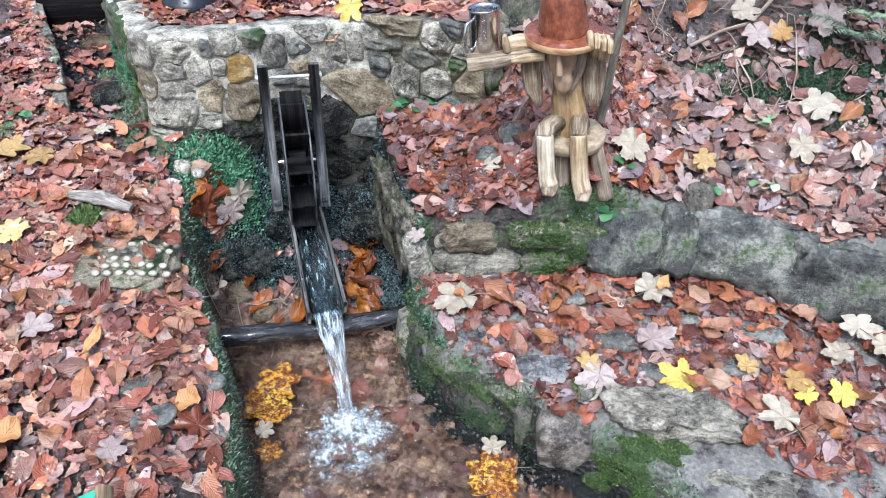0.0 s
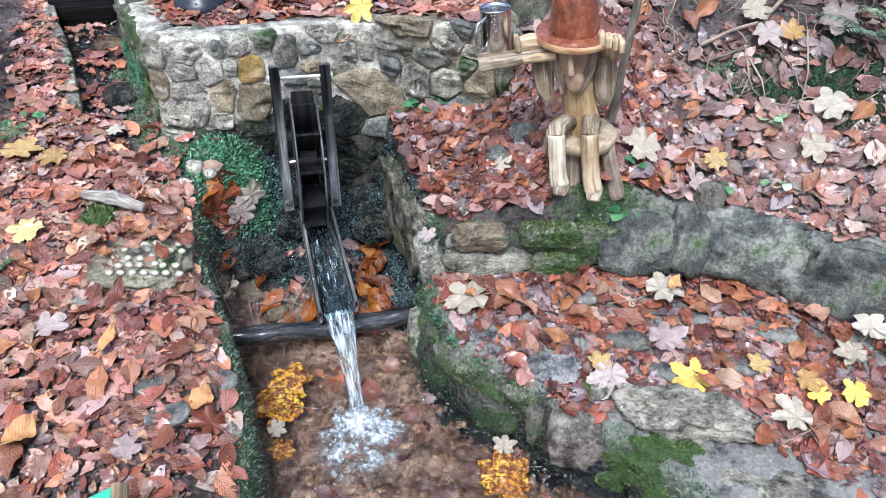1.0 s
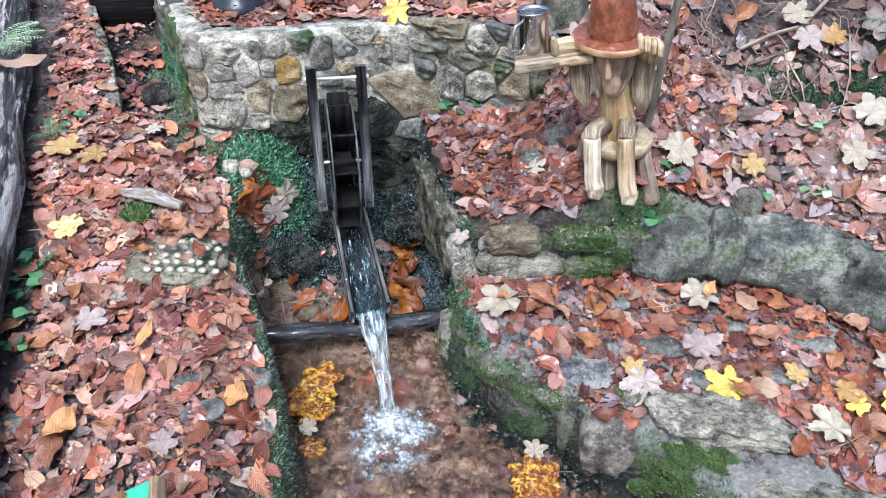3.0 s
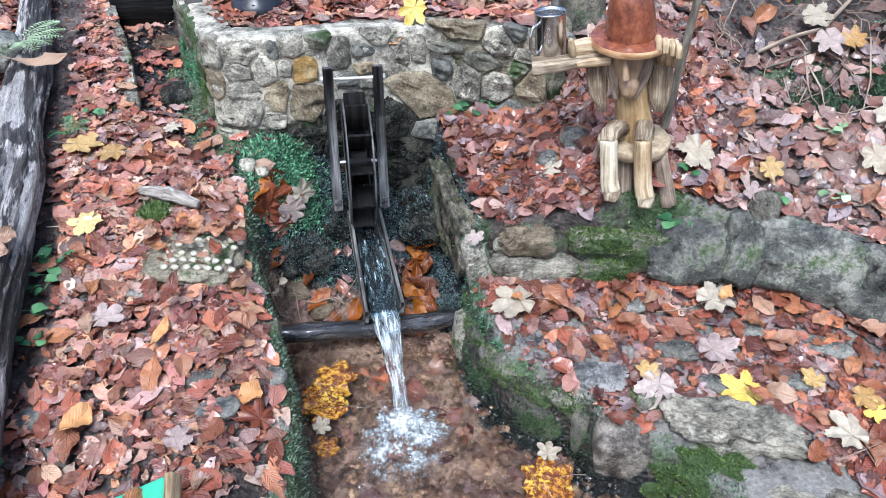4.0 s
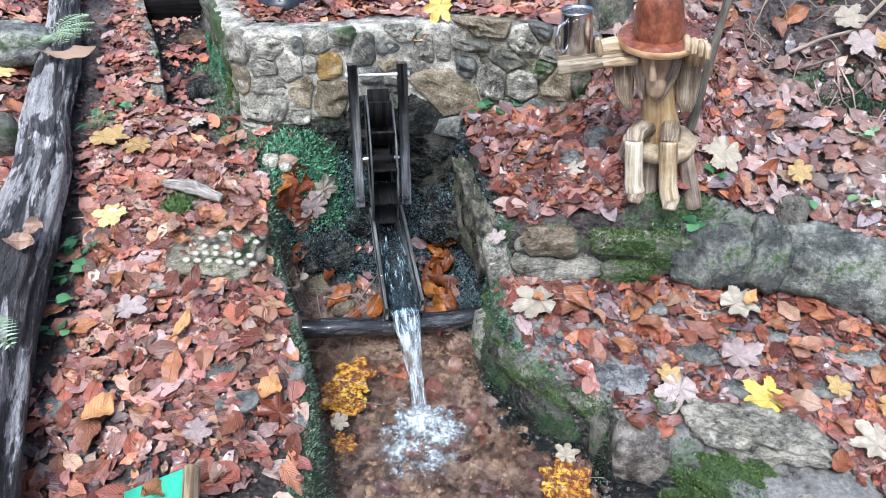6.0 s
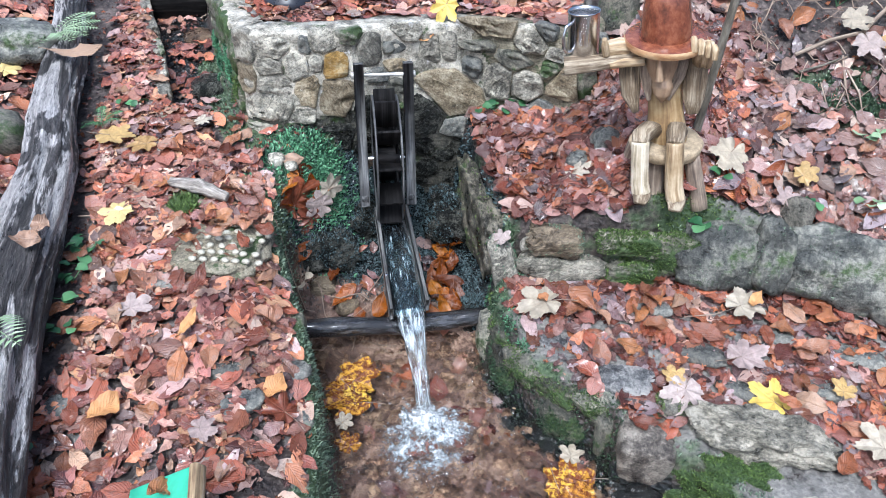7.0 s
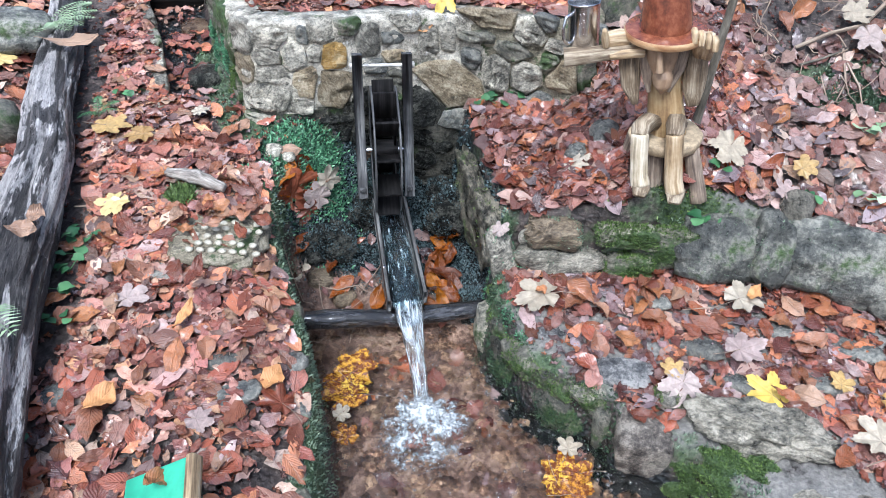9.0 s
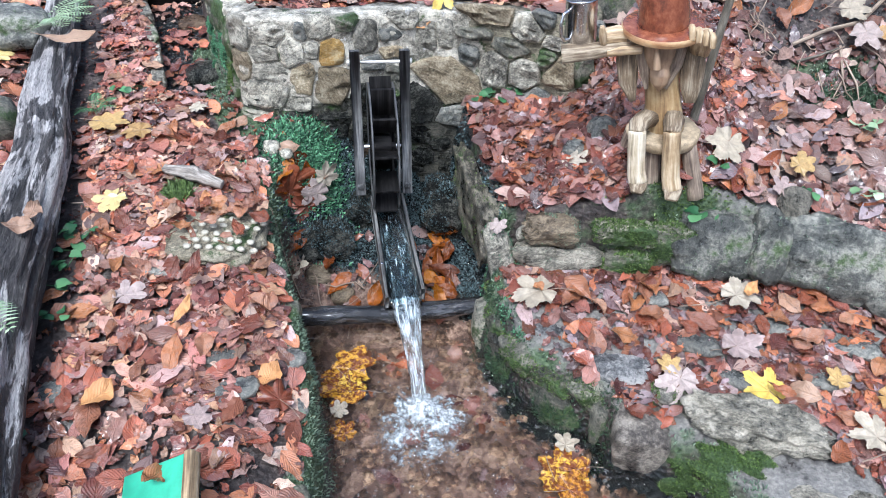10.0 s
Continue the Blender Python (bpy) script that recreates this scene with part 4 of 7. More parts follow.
rock("slab", (0.475, 0.868, 0.094), (0.225, 0.095, 0.075), M_GNEISS, 38, (8, 4, -10), "pale layered rock slab over green moss", blocky=0.3, sub=5, rough=0.42)
layered = scene.collection.objects["slab"].data
for v in layered.vertices:
    bed = math.floor(v.co.z / 0.011 + 0.6 * noise.noise(v.co * 14))
    f = 1 + 0.11 * noise.noise(Vector((bed * 3.7, v.co.x * 9, v.co.y * 9)))
    v.co.x, v.co.y = v.co.x * f, v.co.y * f
rock("boulder", (0.435, 0.812, 0.008), (0.225, 0.12, 0.15), M_MOSSFULL, 47, (-14, 12, -20), "boulder thickly grown with green moss", blocky=0.3, sub=5, rough=0.34)
rock("boulder", (0.60, 0.765, 0.005), (0.24, 0.14, 0.14), M_GNEISS, 40, (0, 8, -15), "rough grey boulder at the terrace edge", sub=4)
rock("boulder", (0.70, 0.70, -0.01), (0.2, 0.16, 0.13), M_GREY, 41, (0, 0, 20), "rough brown-grey boulder under leaves", sub=4)
rock("boulder", (0.212, 0.905, 0.02), (0.04, 0.07, 0.13), M_HALFMOSS, 42, (0, 0, 10), "mortar-crusted stone beside a granite block")
for k, (x, y, w, z, turn, m) in enumerate([(0.03, 1.07, 0.10, 0.085, -65, M_DARKMOSS), (0.068, 0.998, 0.11, 0.078, -50, M_HALFMOSS), (0.125, 0.955, 0.11, 0.072, -38, M_DARKMOSS), (0.185, 0.925, 0.09, 0.072, -25, M_HALFMOSS), (0.335, 0.915, 0.09, 0.088, 10, M_GREY), (0.012, 1.135, 0.08, 0.09, -80, M_MOSSY), (0.385, 0.885, 0.08, 0.085, -20, M_HALFMOSS)]):
    rock("edge_stone", (x, y, z), (w, w * 0.6, 0.065), m, 140 + k, (8, 0, turn), "small stone mortared along the terrace edge", "stone", "terrace edge stones", blocky=0.45, sub=4, rough=0.28)
rock("boulder", (0.36, 0.89, 0.05), (0.06, 0.07, 0.10), M_HALFMOSS, 43, (0, 0, 10), "mossy stone wedged between two blocks")
rock("round_stone", (-0.345, 0.625, 0.135), (0.085, 0.075, 0.07), M_SLATE, 44, (0, 0, 20), "smooth wet grey stone on the pool rim")
rock("round_stone", (-0.285, 0.675, 0.10), (0.065, 0.08, 0.09), M_SLATE, 45, (0, 0, -20), "smooth wet grey stone on the pool rim")
rock("round_stone", (-0.40, 0.63, 0.155), (0.05, 0.06, 0.04), M_GREY, 46, (0, 0, 50), "small grey stone among leaves")
rock("marker_stone", (0.572, 1.262, 0.298), (0.072, 0.06, 0.085), M_GNEISS, 47, (0, 4, 0), "rounded upright stone on the step", blocky=0.2)
rock("round_stone", (0.205, 1.405, 0.358), (0.085, 0.06, 0.07), M_SLATE, 48, (0, 20, 30), "dark angular stone beside the carved figure")
rock("round_stone", (0.148, 1.372, 0.325), (0.058, 0.05, 0.05), M_SLATE, 49, (0, 0, 0), "small dark round stone among leaves", blocky=0.1)
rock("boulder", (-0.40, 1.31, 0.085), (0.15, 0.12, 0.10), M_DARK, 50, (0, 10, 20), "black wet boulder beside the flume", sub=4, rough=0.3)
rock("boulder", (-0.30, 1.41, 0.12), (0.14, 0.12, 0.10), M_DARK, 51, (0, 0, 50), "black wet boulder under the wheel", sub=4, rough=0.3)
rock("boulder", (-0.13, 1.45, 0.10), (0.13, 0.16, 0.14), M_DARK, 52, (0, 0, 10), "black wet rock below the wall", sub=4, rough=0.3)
rock("boulder", (-0.395, 1.235, 0.03), (0.07, 0.06, 0.05), M_BROWNGREY, 53, (0, 0, 10), "brown wet stone in the wheel pit", sub=4)
rock("boulder", (-0.33, 1.19, 0.018), (0.055, 0.04, 0.035), M_BROWNGREY, 54, (0, 0, 40), "brown wet stone in the wheel pit")
rock("boulder", (-0.05, 1.20, 0.02), (0.06, 0.10, 0.07), M_DARK, 55, (0, 0, 10), "black wet stone beside the pole")
rock("channel_kerb", (-0.055, 1.36, 0.165), (0.06, 0.36, 0.20), M_KERB, 56, (0, 0, 18), "mossy stone kerb along the wheel pit", "kerb", blocky=0.7, sub=5, rough=0.26)
rock("upright_stone", (0.012, 1.205, 0.14), (0.062, 0.09, 0.20), M_GREY, 57, (0, -14, 10), "pale lichen-crusted stone at the pit corner", blocky=0.5, sub=4)
rock("pebble", (0.047, 1.193, 0.225), (0.022, 0.02, 0.036), M_PALE, 58, (0, 10, 0), "pale oval pebble set in the step", "pebble", blocky=0.0, rough=0.06)
rock("boulder", (-1.24, 1.60, 0.42), (0.21, 0.15, 0.10), M_SLABGREY, 59, (0, 0, 10), "mossy grey boulder beyond the log", sub=4)
rock("boulder", (-1.09, 1.27, 0.345), (0.11, 0.12, 0.09), M_HALFMOSS, 60, (0, 0, 30), "half-buried grey stone beyond the log")
rock("channel_stone", (-0.80, 1.70, 0.292), (0.10, 0.12, 0.05), M_DARK, 64, (0, 0, 20), "black wet stone lying in the water channel")
rock("channel_stone", (-0.91, 1.93, 0.335), (0.10, 0.09, 0.05), M_RED, 65, (0, 0, 20), "brown wet stone lying in the water channel")
rock("pale_stone", (-0.506, 1.335, 0.295), (0.040, 0.028, 0.034), M_PALE, 62, (0, 0, 0), "small whitish stone on moss")
rock("pale_stone", (-0.472, 1.327, 0.287), (0.030, 0.022, 0.024), M_PALE, 63, (0, 0, 0), "small whitish stone on moss")
for k, (x, y, w, d, turn) in enumerate([(0.376, 1.03, 0.13, 0.06, -25), (0.53, 1.08, 0.09, 0.05, 10), (0.60, 0.97, 0.08, 0.05, -10), (-0.437, 0.797, 0.07, 0.05, 10), (-0.614, 0.968, 0.07, 0.05, 0),
                                        (-0.39, 0.735, 0.08, 0.05, 25), (-0.67, 0.70, 0.06, 0.05, 70), (-0.33, 0.83, 0.06, 0.05, 60),
                                        (0.30, 1.11, 0.09, 0.05, 5), (0.68, 1.05, 0.10, 0.06, -15), (0.44, 0.96, 0.08, 0.05, -30)]):
    rock("slate", (x, y, ground_z(x, y) + 0.003), (w, d, 0.020), M_SLATE, 90 + k, (random.uniform(-4, 4), random.uniform(-4, 4), turn), "flat wet grey slate showing between leaves", "slate", "flat slates", blocky=0.5)
KERB = [(-0.745, 1.31), (-0.785, 1.41), (-0.835, 1.53), (-0.875, 1.615), (-0.925, 1.71), (-0.985, 1.82), (-1.05, 1.93), (-1.12, 2.05)]
for k, ((ax, ay), (bx, by)) in enumerate(zip(KERB, KERB[1:])):
    x, y = (ax + bx) / 2 - 0.005, (ay + by) / 2
    rock("kerb_stone", (x, y, ground_z(x - 0.03, y) - 0.012), (random.uniform(0.03, 0.042), math.dist((ax, ay), (bx, by)) * 1.12, 0.05), (M_PALE, M_HALFMOSS, M_GREY)[k % 3], 110 + k, (random.uniform(-3, 3), random.uniform(-5, 5), math.degrees(math.atan2(ax - bx, by - ay)) + random.uniform(-4, 4)),
         "pale stone edging the little water channel", "kerb stone", "channel edging", blocky=0.75, sub=4, rough=0.14)

# stones half sunk in the mossy pool rim
random.seed(33)
for k in (0, 1, 4, 8):
    y = 0.58 + 0.045 * k + random.uniform(-0.02, 0.02)
    x = float(np.interp(y, [p[1] for p in POOL[:9]], [p[0] for p in POOL[:9]])) - random.uniform(0.035, 0.06)
    w = random.uniform(0.035, 0.065)
    rock("rim_stone", (x, y, ground_z(x, y) - 0.014), (w, w * random.uniform(1.0, 1.8), 0.04), (M_MOSSY, M_SLATE, M_MOSSY)[k % 3], 160 + k, (0, 0, random.uniform(0, 40)), "small damp stone bedded in the mossy pool rim", "stone", "pool rim stones", blocky=0.45)

# ---------- stone slab set with white pebbles ----------
slab = rock("pebble_slab", (-0.535, 1.072, 0.243), (0.20, 0.20, 0.045), M_SLABMIX, 120, (3, 0, 4), "mortar slab set with rows of white pebbles", "stepping stone", blocky=0.6, sub=4, rough=0.12)
random.seed(12)
shapes = [rock_bm((0.0155, 0.0115, 0.010), 130 + k, 2, 0.2, 0.22) for k in range(4)]
pebble_mesh = []
for k, bm in enumerate(shapes):
    ob = part("pebble", bm, M_PEBBLE, slab)
    pebble_mesh.append(ob.data)
    ob.matrix_basis = pose(-0.036 + 0.0205 * k, -0.066, 0.0215, 0, 0, random.uniform(-20, 20))
for r in range(6):
    for c in range(7):
        if (r == 0 and c < 4) or random.random() < (0.0 if r == 0 else 0.12 if r == 1 else 0.42):
            continue
        px, py = -0.036 + 0.0205 * c + (0.010 if r % 2 else 0) + random.uniform(-0.003, 0.003), -0.066 + 0.0215 * r + random.uniform(-0.003, 0.003)
        if px > 0.088:
            continue
        ob = new("pebble", random.choice(pebble_mesh))
        ob.parent = slab
        ob.matrix_basis = pose(px, py, 0.0215 - 0.2 * max(0, abs(px) - 0.06), random.uniform(-8, 8), random.uniform(-8, 8), random.uniform(-25, 25))


# ---------- shaped members ----------
def limb(bm, pts, radii, sides=14, slot=0, wobble=0.0, seed=0.0, steps=4, ends=True, ridge=0.0):
    """A rounded, uneven stem through the given points, closed at its ends."""
    grain = bm.verts.layers.float_vector.get("grain") or bm.verts.layers.float_vector.new("grain")
    centre, rad, along = [], [], 0.0
    for k in range(len(pts) - 1):
        for s in range(steps):
            t = s / steps
            centre.append(Vector(pts[k]).lerp(Vector(pts[k + 1]), t))
            rad.append(radii[k] + (radii[k + 1] - radii[k]) * t)
    centre.append(Vector(pts[-1]))
    rad.append(radii[-1])
    rings = []
    side = None
    for k, c in enumerate(centre):
        d = (centre[min(k + 1, len(centre) - 1)] - centre[max(k - 1, 0)]).normalized()
        if side is None:
            side = d.orthogonal().normalized()
        side = (side - d * side.dot(d)).normalized()
        other = d.cross(side)
        ring = []
        for j in range(sides):
            a = 6.28318 * j / sides
            r = rad[k] * (1 + wobble * noise.noise(Vector((math.cos(a) * 1.5, math.sin(a) * 1.5, k * 0.45 + seed * 7)))
                         + ridge * noise.noise(Vector((math.cos(a) * 4.5, math.sin(a) * 4.5, k * 0.05 + seed))))
            v = bm.verts.new(c + (side * math.cos(a) + other * math.sin(a)) * r)
            v[grain] = (r * math.cos(a) + seed * 0.31, r * math.sin(a), along)
            ring.append(v)
        along += (centre[min(k + 1, len(centre) - 1)] - c).length
        rings.append(ring)
    made = []
    for a, c in zip(rings, rings[1:]):
        for j in range(sides):
            made.append(bm.faces.new((a[j], a[(j + 1) % sides], c[(j + 1) % sides], c[j])))
    if ends:
        for ring, flip in ((rings[0], True), (rings[-1], False)):
            mid = sum((v.co for v in ring), Vector()) / sides
            inner = [bm.verts.new(mid + (v.co - mid) * 0.86 + (centre[1] - centre[0] if flip else centre[-2] - centre[-1]).normalized() * -0.08 * rad[0]) for v in ring]
            for j in range(sides):
                q = (ring[j], ring[(j + 1) % sides], inner[(j + 1) % sides], inner[j])
                made.append(bm.faces.new(q[::-1] if flip else q))
            made.append(bm.faces.new(inner[::-1] if flip else inner))
    for fc in made:
        fc.material_index = slot
    return bm


def board(bm, a, c, width, thick, up=(0, 0, 1), bevel=0.0015, slot=0):
    """A sawn board from a to c, with eased edges."""
    grain = bm.verts.layers.float_vector.get("grain") or bm.verts.layers.float_vector.new("grain")
    a, c = Vector(a), Vector(c)
    d = (c - a).normalized()
    side = d.cross(Vector(up)).normalized()
    nrm = side.cross(d)
    res = bmesh.ops.create_cube(bm, size=1)
    m = Matrix((side, d, nrm)).transposed().to_4x4()
    m.translation = (a + c) / 2
    for v in res["verts"]:
        o = Vector((v.co.x * width, v.co.y * (c - a).length, v.co.z * thick))
        v[grain] = (o.x + a.x * 3, o.z, o.y)
        v.co = m @ o
    edges = list({e for v in res["verts"] for e in v.link_edges})
    out = bmesh.ops.bevel(bm, geom=edges, offset=bevel, segments=1, affect="EDGES")
    for fc in out["faces"]:
        fc.material_index = slot
    return bm


def lathe(bm, profile, sides=32, slot=0, m=None):
    """Turns a profile of (radius, height) about the z axis."""
    grain = bm.verts.layers.float_vector.get("grain") or bm.verts.layers.float_vector.new("grain")
    rings = []
    for r, z in profile:
        if r < 1e-6:
            rings.append([bm.verts.new((0, 0, z))])
        else:
            rings.append([bm.verts.new((r * math.cos(6.28318 * j / sides), r * math.sin(6.28318 * j / sides), z)) for j in range(sides)])
    for a, c in zip(rings, rings[1:]):
        for j in range(sides):
            p, q = a[j % len(a)], a[(j + 1) % len(a)]
            s, t = c[(j + 1) % len(c)], c[j % len(c)]
            loop = [v for i, v in enumerate((p, q, s, t)) if v not in (p, q, s, t)[:i]]
            if len(loop) > 2:
                bm.faces.new(loop).material_index = slot
    for ring in rings:
        for v in ring:
            v[grain] = v.co
    if m is not None:
        bmesh.ops.transform(bm, matrix=m, verts=[v for ring in rings for v in ring])
    return bm


def empty(name, m, label, category, group=""):
    ob = new(name)
    ob.matrix_basis = m
    ob.empty_display_size = 0.02
    return tagged(ob, label, category, group)


def ring_plate(bm, r0, r1, x0, x1, sides=56):
    """A flat ring about the x axis."""
    bm.verts.layers.float_vector.new("grain")
    v = []
    for j in range(sides):
        a = 6.28318 * j / sides
        v.append([bm.verts.new((x, r * math.cos(a), r * math.sin(a))) for x, r in ((x0, r0), (x0, r1), (x1, r1), (x1, r0))])
    for j in range(sides):
        a, c = v[j], v[(j + 1) % sides]
        for k in range(4):
            bm.faces.new((a[k], a[(k + 1) % 4], c[(k + 1) % 4], c[k]))
    return bm


# ---------- water wheel in its stand ----------
HUB = pose(-0.268, 1.372, 0.300, 0, 0, 14.4)
stand = empty("wheel_stand", HUB, "two black wet wooden posts holding a small wheel", "wheel stand")
for s in (-1, 1):
    part("post", board(bmesh.new(), (s * 0.052, 0.045, 0.198), (s * 0.052, -0.022, -0.105), 0.017, 0.019, (0, 1, 0), 0.002), M_POST, stand)
tie = part("tie_rod", limb(bmesh.new(), [(-0.068, 0.040, 0.176), (0.068, 0.040, 0.176)], [0.0036, 0.0036], 10), M_ROD, stand, "pale metal tie rod")
for s in (-1, 1):
    part("nut", limb(bmesh.new(), [(s * 0.061, 0.040, 0.176), (s * 0.067, 0.040, 0.176)], [0.0075, 0.0075], 6), M_ROD, tie)
    part("foot_brace", board(bmesh.new(), (s * 0.052, -0.03, -0.085), (s * 0.044, 0.06, -0.10), 0.014, 0.014), M_POST, stand)

wheel = empty("water_wheel", HUB, "small soaked black wooden paddle wheel", "water wheel")
for s in (-1, 1):
    part("rim", ring_plate(bmesh.new(), 0.104, 0.137, s * 0.024, s * 0.0275), M_POST, wheel, "thin wet rim disc")
part("axle", limb(bmesh.new(), [(-0.058, 0, 0), (0.058, 0, 0)], [0.006, 0.006], 12), M_STEEL, wheel, "steel axle")
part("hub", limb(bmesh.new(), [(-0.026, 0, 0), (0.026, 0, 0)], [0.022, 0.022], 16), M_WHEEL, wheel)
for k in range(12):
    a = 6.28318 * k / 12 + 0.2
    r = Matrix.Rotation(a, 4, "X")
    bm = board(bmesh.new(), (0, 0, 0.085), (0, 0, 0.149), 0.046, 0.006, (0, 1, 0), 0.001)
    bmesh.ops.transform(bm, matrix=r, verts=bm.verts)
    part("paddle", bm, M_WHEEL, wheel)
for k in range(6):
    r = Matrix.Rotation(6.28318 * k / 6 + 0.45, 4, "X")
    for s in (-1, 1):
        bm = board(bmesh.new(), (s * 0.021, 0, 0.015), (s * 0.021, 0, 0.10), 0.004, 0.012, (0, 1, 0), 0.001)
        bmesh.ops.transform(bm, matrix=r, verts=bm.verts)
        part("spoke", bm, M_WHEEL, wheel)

# ---------- flume, its water and the pole that bears it ----------
HEAD, FOOT = Vector((-0.272, 1.405, 0.158)), Vector((-0.176, 1.108, 0.078))
run = (FOOT - HEAD).normalized()
across = run.cross(Vector((0, 0, 1))).normalized()
lift = across.cross(run) * -1 if across.cross(run).z < 0 else across.cross(run)
flume = empty("flume", pose(0, 0, 0), "narrow wooden flume of black soaked boards", "flume")
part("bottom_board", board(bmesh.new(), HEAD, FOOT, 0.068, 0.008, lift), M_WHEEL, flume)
for s in (-1, 1):
    a = HEAD + run * 0.035 + across * s * 0.034 + lift * 0.016
    c = FOOT + across * s * (0.039 if s > 0 else 0.037) + lift * 0.016 - run * (0.0 if s > 0 else 0.012)
    side_board = part("side_board", board(bmesh.new(), a, c, 0.008, 0.034, lift, 0.0012), M_FLUME, flume, "greyish worn side board")
part("screw", limb(bmesh.new(), [FOOT - run * 0.09 + across * 0.0375 + lift * 0.031, FOOT - run * 0.09 + across * 0.0375 + lift * 0.0345], [0.0035, 0.0035], 8), M_STEEL, side_board)

pole = tagged(part("support_pole", limb(bmesh.new(), [(-0.405, 1.052, 0.060), (-0.30, 1.083, 0.057), (-0.19, 1.112, 0.048), (-0.09, 1.146, 0.047), (0.012, 1.176, 0.052)],
                                        [0.0195, 0.0195, 0.0185, 0.0185, 0.0185], 24, 0, 0.14, 3, 10, True, 0.12), M_POLE), "wet black round pole bridging the pool", "pole")


def sheet(name, path, widths, thick, mat, rows=40, cols=9, wave=0.0, seed=0.0):
    """A body of running water through the given points, with its own uneven surface."""
    bm = bmesh.new()
    uvl = bm.loops.layers.uv.new("UVMap")
    path = [Vector(p) for p in path]
    seg = [0.0]
    for a, c in zip(path, path[1:]):
        seg.append(seg[-1] + (c - a).length)
    grid, uvs = [], {}
    for i in range(rows + 1):
        s = seg[-1] * i / rows
        k = min(len(path) - 2, max(0, int(np.searchsorted(seg, s)) - 1))
        t = (s - seg[k]) / (seg[k + 1] - seg[k])
        c = path[k].lerp(path[k + 1], t)
        w = widths[k] + (widths[k + 1] - widths[k]) * t
        d = (path[k + 1] - path[k]).normalized()
        sd = d.cross(Vector((0, 0, 1))).normalized()
        nr = sd.cross(d)
        ring = []
        for j in range(2 * cols):
            a = 6.28318 * j / (2 * cols)
            n = noise.noise(Vector((math.cos(a) * 2 + seed, math.sin(a) * 2, s * 28)))
            p = c + sd * math.cos(a) * w / 2 * (1 + wave * 0.6 * n) + nr * math.sin(a) * thick / 2 * (1 + wave * 2.2 * n)
            v = bm.verts.new(p)
            uvs[v] = (abs(j / cols - 1), s * 10)
            ring.append(v)
        grid.append(ring)
    for a, c in zip(grid, grid[1:]):
        for j in range(2 * cols):
            bm.faces.new((a[j], a[(j + 1) % (2 * cols)], c[(j + 1) % (2 * cols)], c[j]))
    bm.faces.new(grid[0][::-1])
    bm.faces.new(grid[-1])
    for fc in bm.faces:
        for lp in fc.loops:
            lp[uvl].uv = uvs[lp.vert]
    return bm


stream = empty("stream_of_water", pose(0, 0, 0), "clear water rushing down the flume and falling", "stream")
flow = part("channel_water", sheet("flow", [HEAD + lift * 0.012 + run * 0.02, HEAD.lerp(FOOT, 0.5) + lift * 0.012, FOOT + lift * 0.012], [0.05, 0.060, 0.064], 0.014, M_FLOW, 60, 9, 0.35, 2), M_FLOW, stream, "fast dark water flecked with white")
fall_pts = [FOOT + lift * 0.011 - run * 0.01] + [FOOT + Vector((0.054 * t, -0.168 * t, 0.008 - 0.022 * t - 0.073 * t * t)) for t in (0.12, 0.3, 0.5, 0.7, 0.86, 1.0, 1.06)]
fall = part("waterfall", sheet("fall", fall_pts, [0.062, 0.058, 0.046, 0.038, 0.032, 0.028, 0.027, 0.030], 0.014, M_FALL, 60, 9, 0.4, 5), M_FALL, stream, "white streaked falling water")
flow.visible_shadow = False
fall.visible_shadow = False

BALL = rock_bm((2, 2, 2), 0, 1, 0.0, 0.0)
BALL_V = np.array([v.co[:] for v in BALL.verts])
BALL_F = np.array([[v.index for v in fc.verts] for fc in BALL.faces])
BALL.free()


def many(name, centres, sizes, mat, label, category, bumpy=0.0, seed=1):
    """One mesh of many small rounded bodies."""
    rng = np.random.default_rng(seed)
    n = len(centres)
    shape = BALL_V[None] * np.asarray(sizes)[:, None, :] * (1 + bumpy * rng.normal(0, 1, (n, len(BALL_V), 1)))
    a = rng.uniform(0, 6.283, n)[:, None]
    x = shape[..., 0] * np.cos(a) - shape[..., 1] * np.sin(a)
    y = shape[..., 0] * np.sin(a) + shape[..., 1] * np.cos(a)
    V = np.stack([x, y, shape[..., 2]], -1) + np.asarray(centres)[:, None, :]
    faces = (BALL_F[None] + (np.arange(n) * len(BALL_V))[:, None, None]).reshape(-1, 3)
    return tagged(new(name, arrays(name, V.reshape(-1, 3), faces, mat)), label, category, kind="stuff")


# foam and drops where the fall strikes the pool
rng = np.random.default_rng(21)
ang = rng.uniform(0, 6.283, 1000)
ang = np.where(np.arange(1000) < 300, -1.57 + rng.normal(0, 1.0, 1000), ang)
far = np.where(np.arange(1000) < 300, rng.normal(0.072, 0.007, 1000), np.abs(rng.normal(0.045, 0.022, 1000)))
z = 0.002 + np.where(rng.uniform(0, 1, 1000) < 0.08, rng.uniform(0, 0.035, 1000), 0)
size = 0.0006 + 0.0019 * rng.uniform(0, 1, 1000) ** 2.2
many("foam", np.stack([-0.106 + np.cos(ang) * far * 1.05, 0.855 + np.sin(ang) * far * 1.1, z], -1), np.stack([size, size, size * 0.6], -1), M_DROP, "white splashing foam and bubbles on the pool", "foam", 0.0, 3)
sx = np.linspace(-0.125, 0.125, 190)
SX, SY = np.meshgrid(sx, sx)
turn = np.arctan2(SY - 0.03, SX)
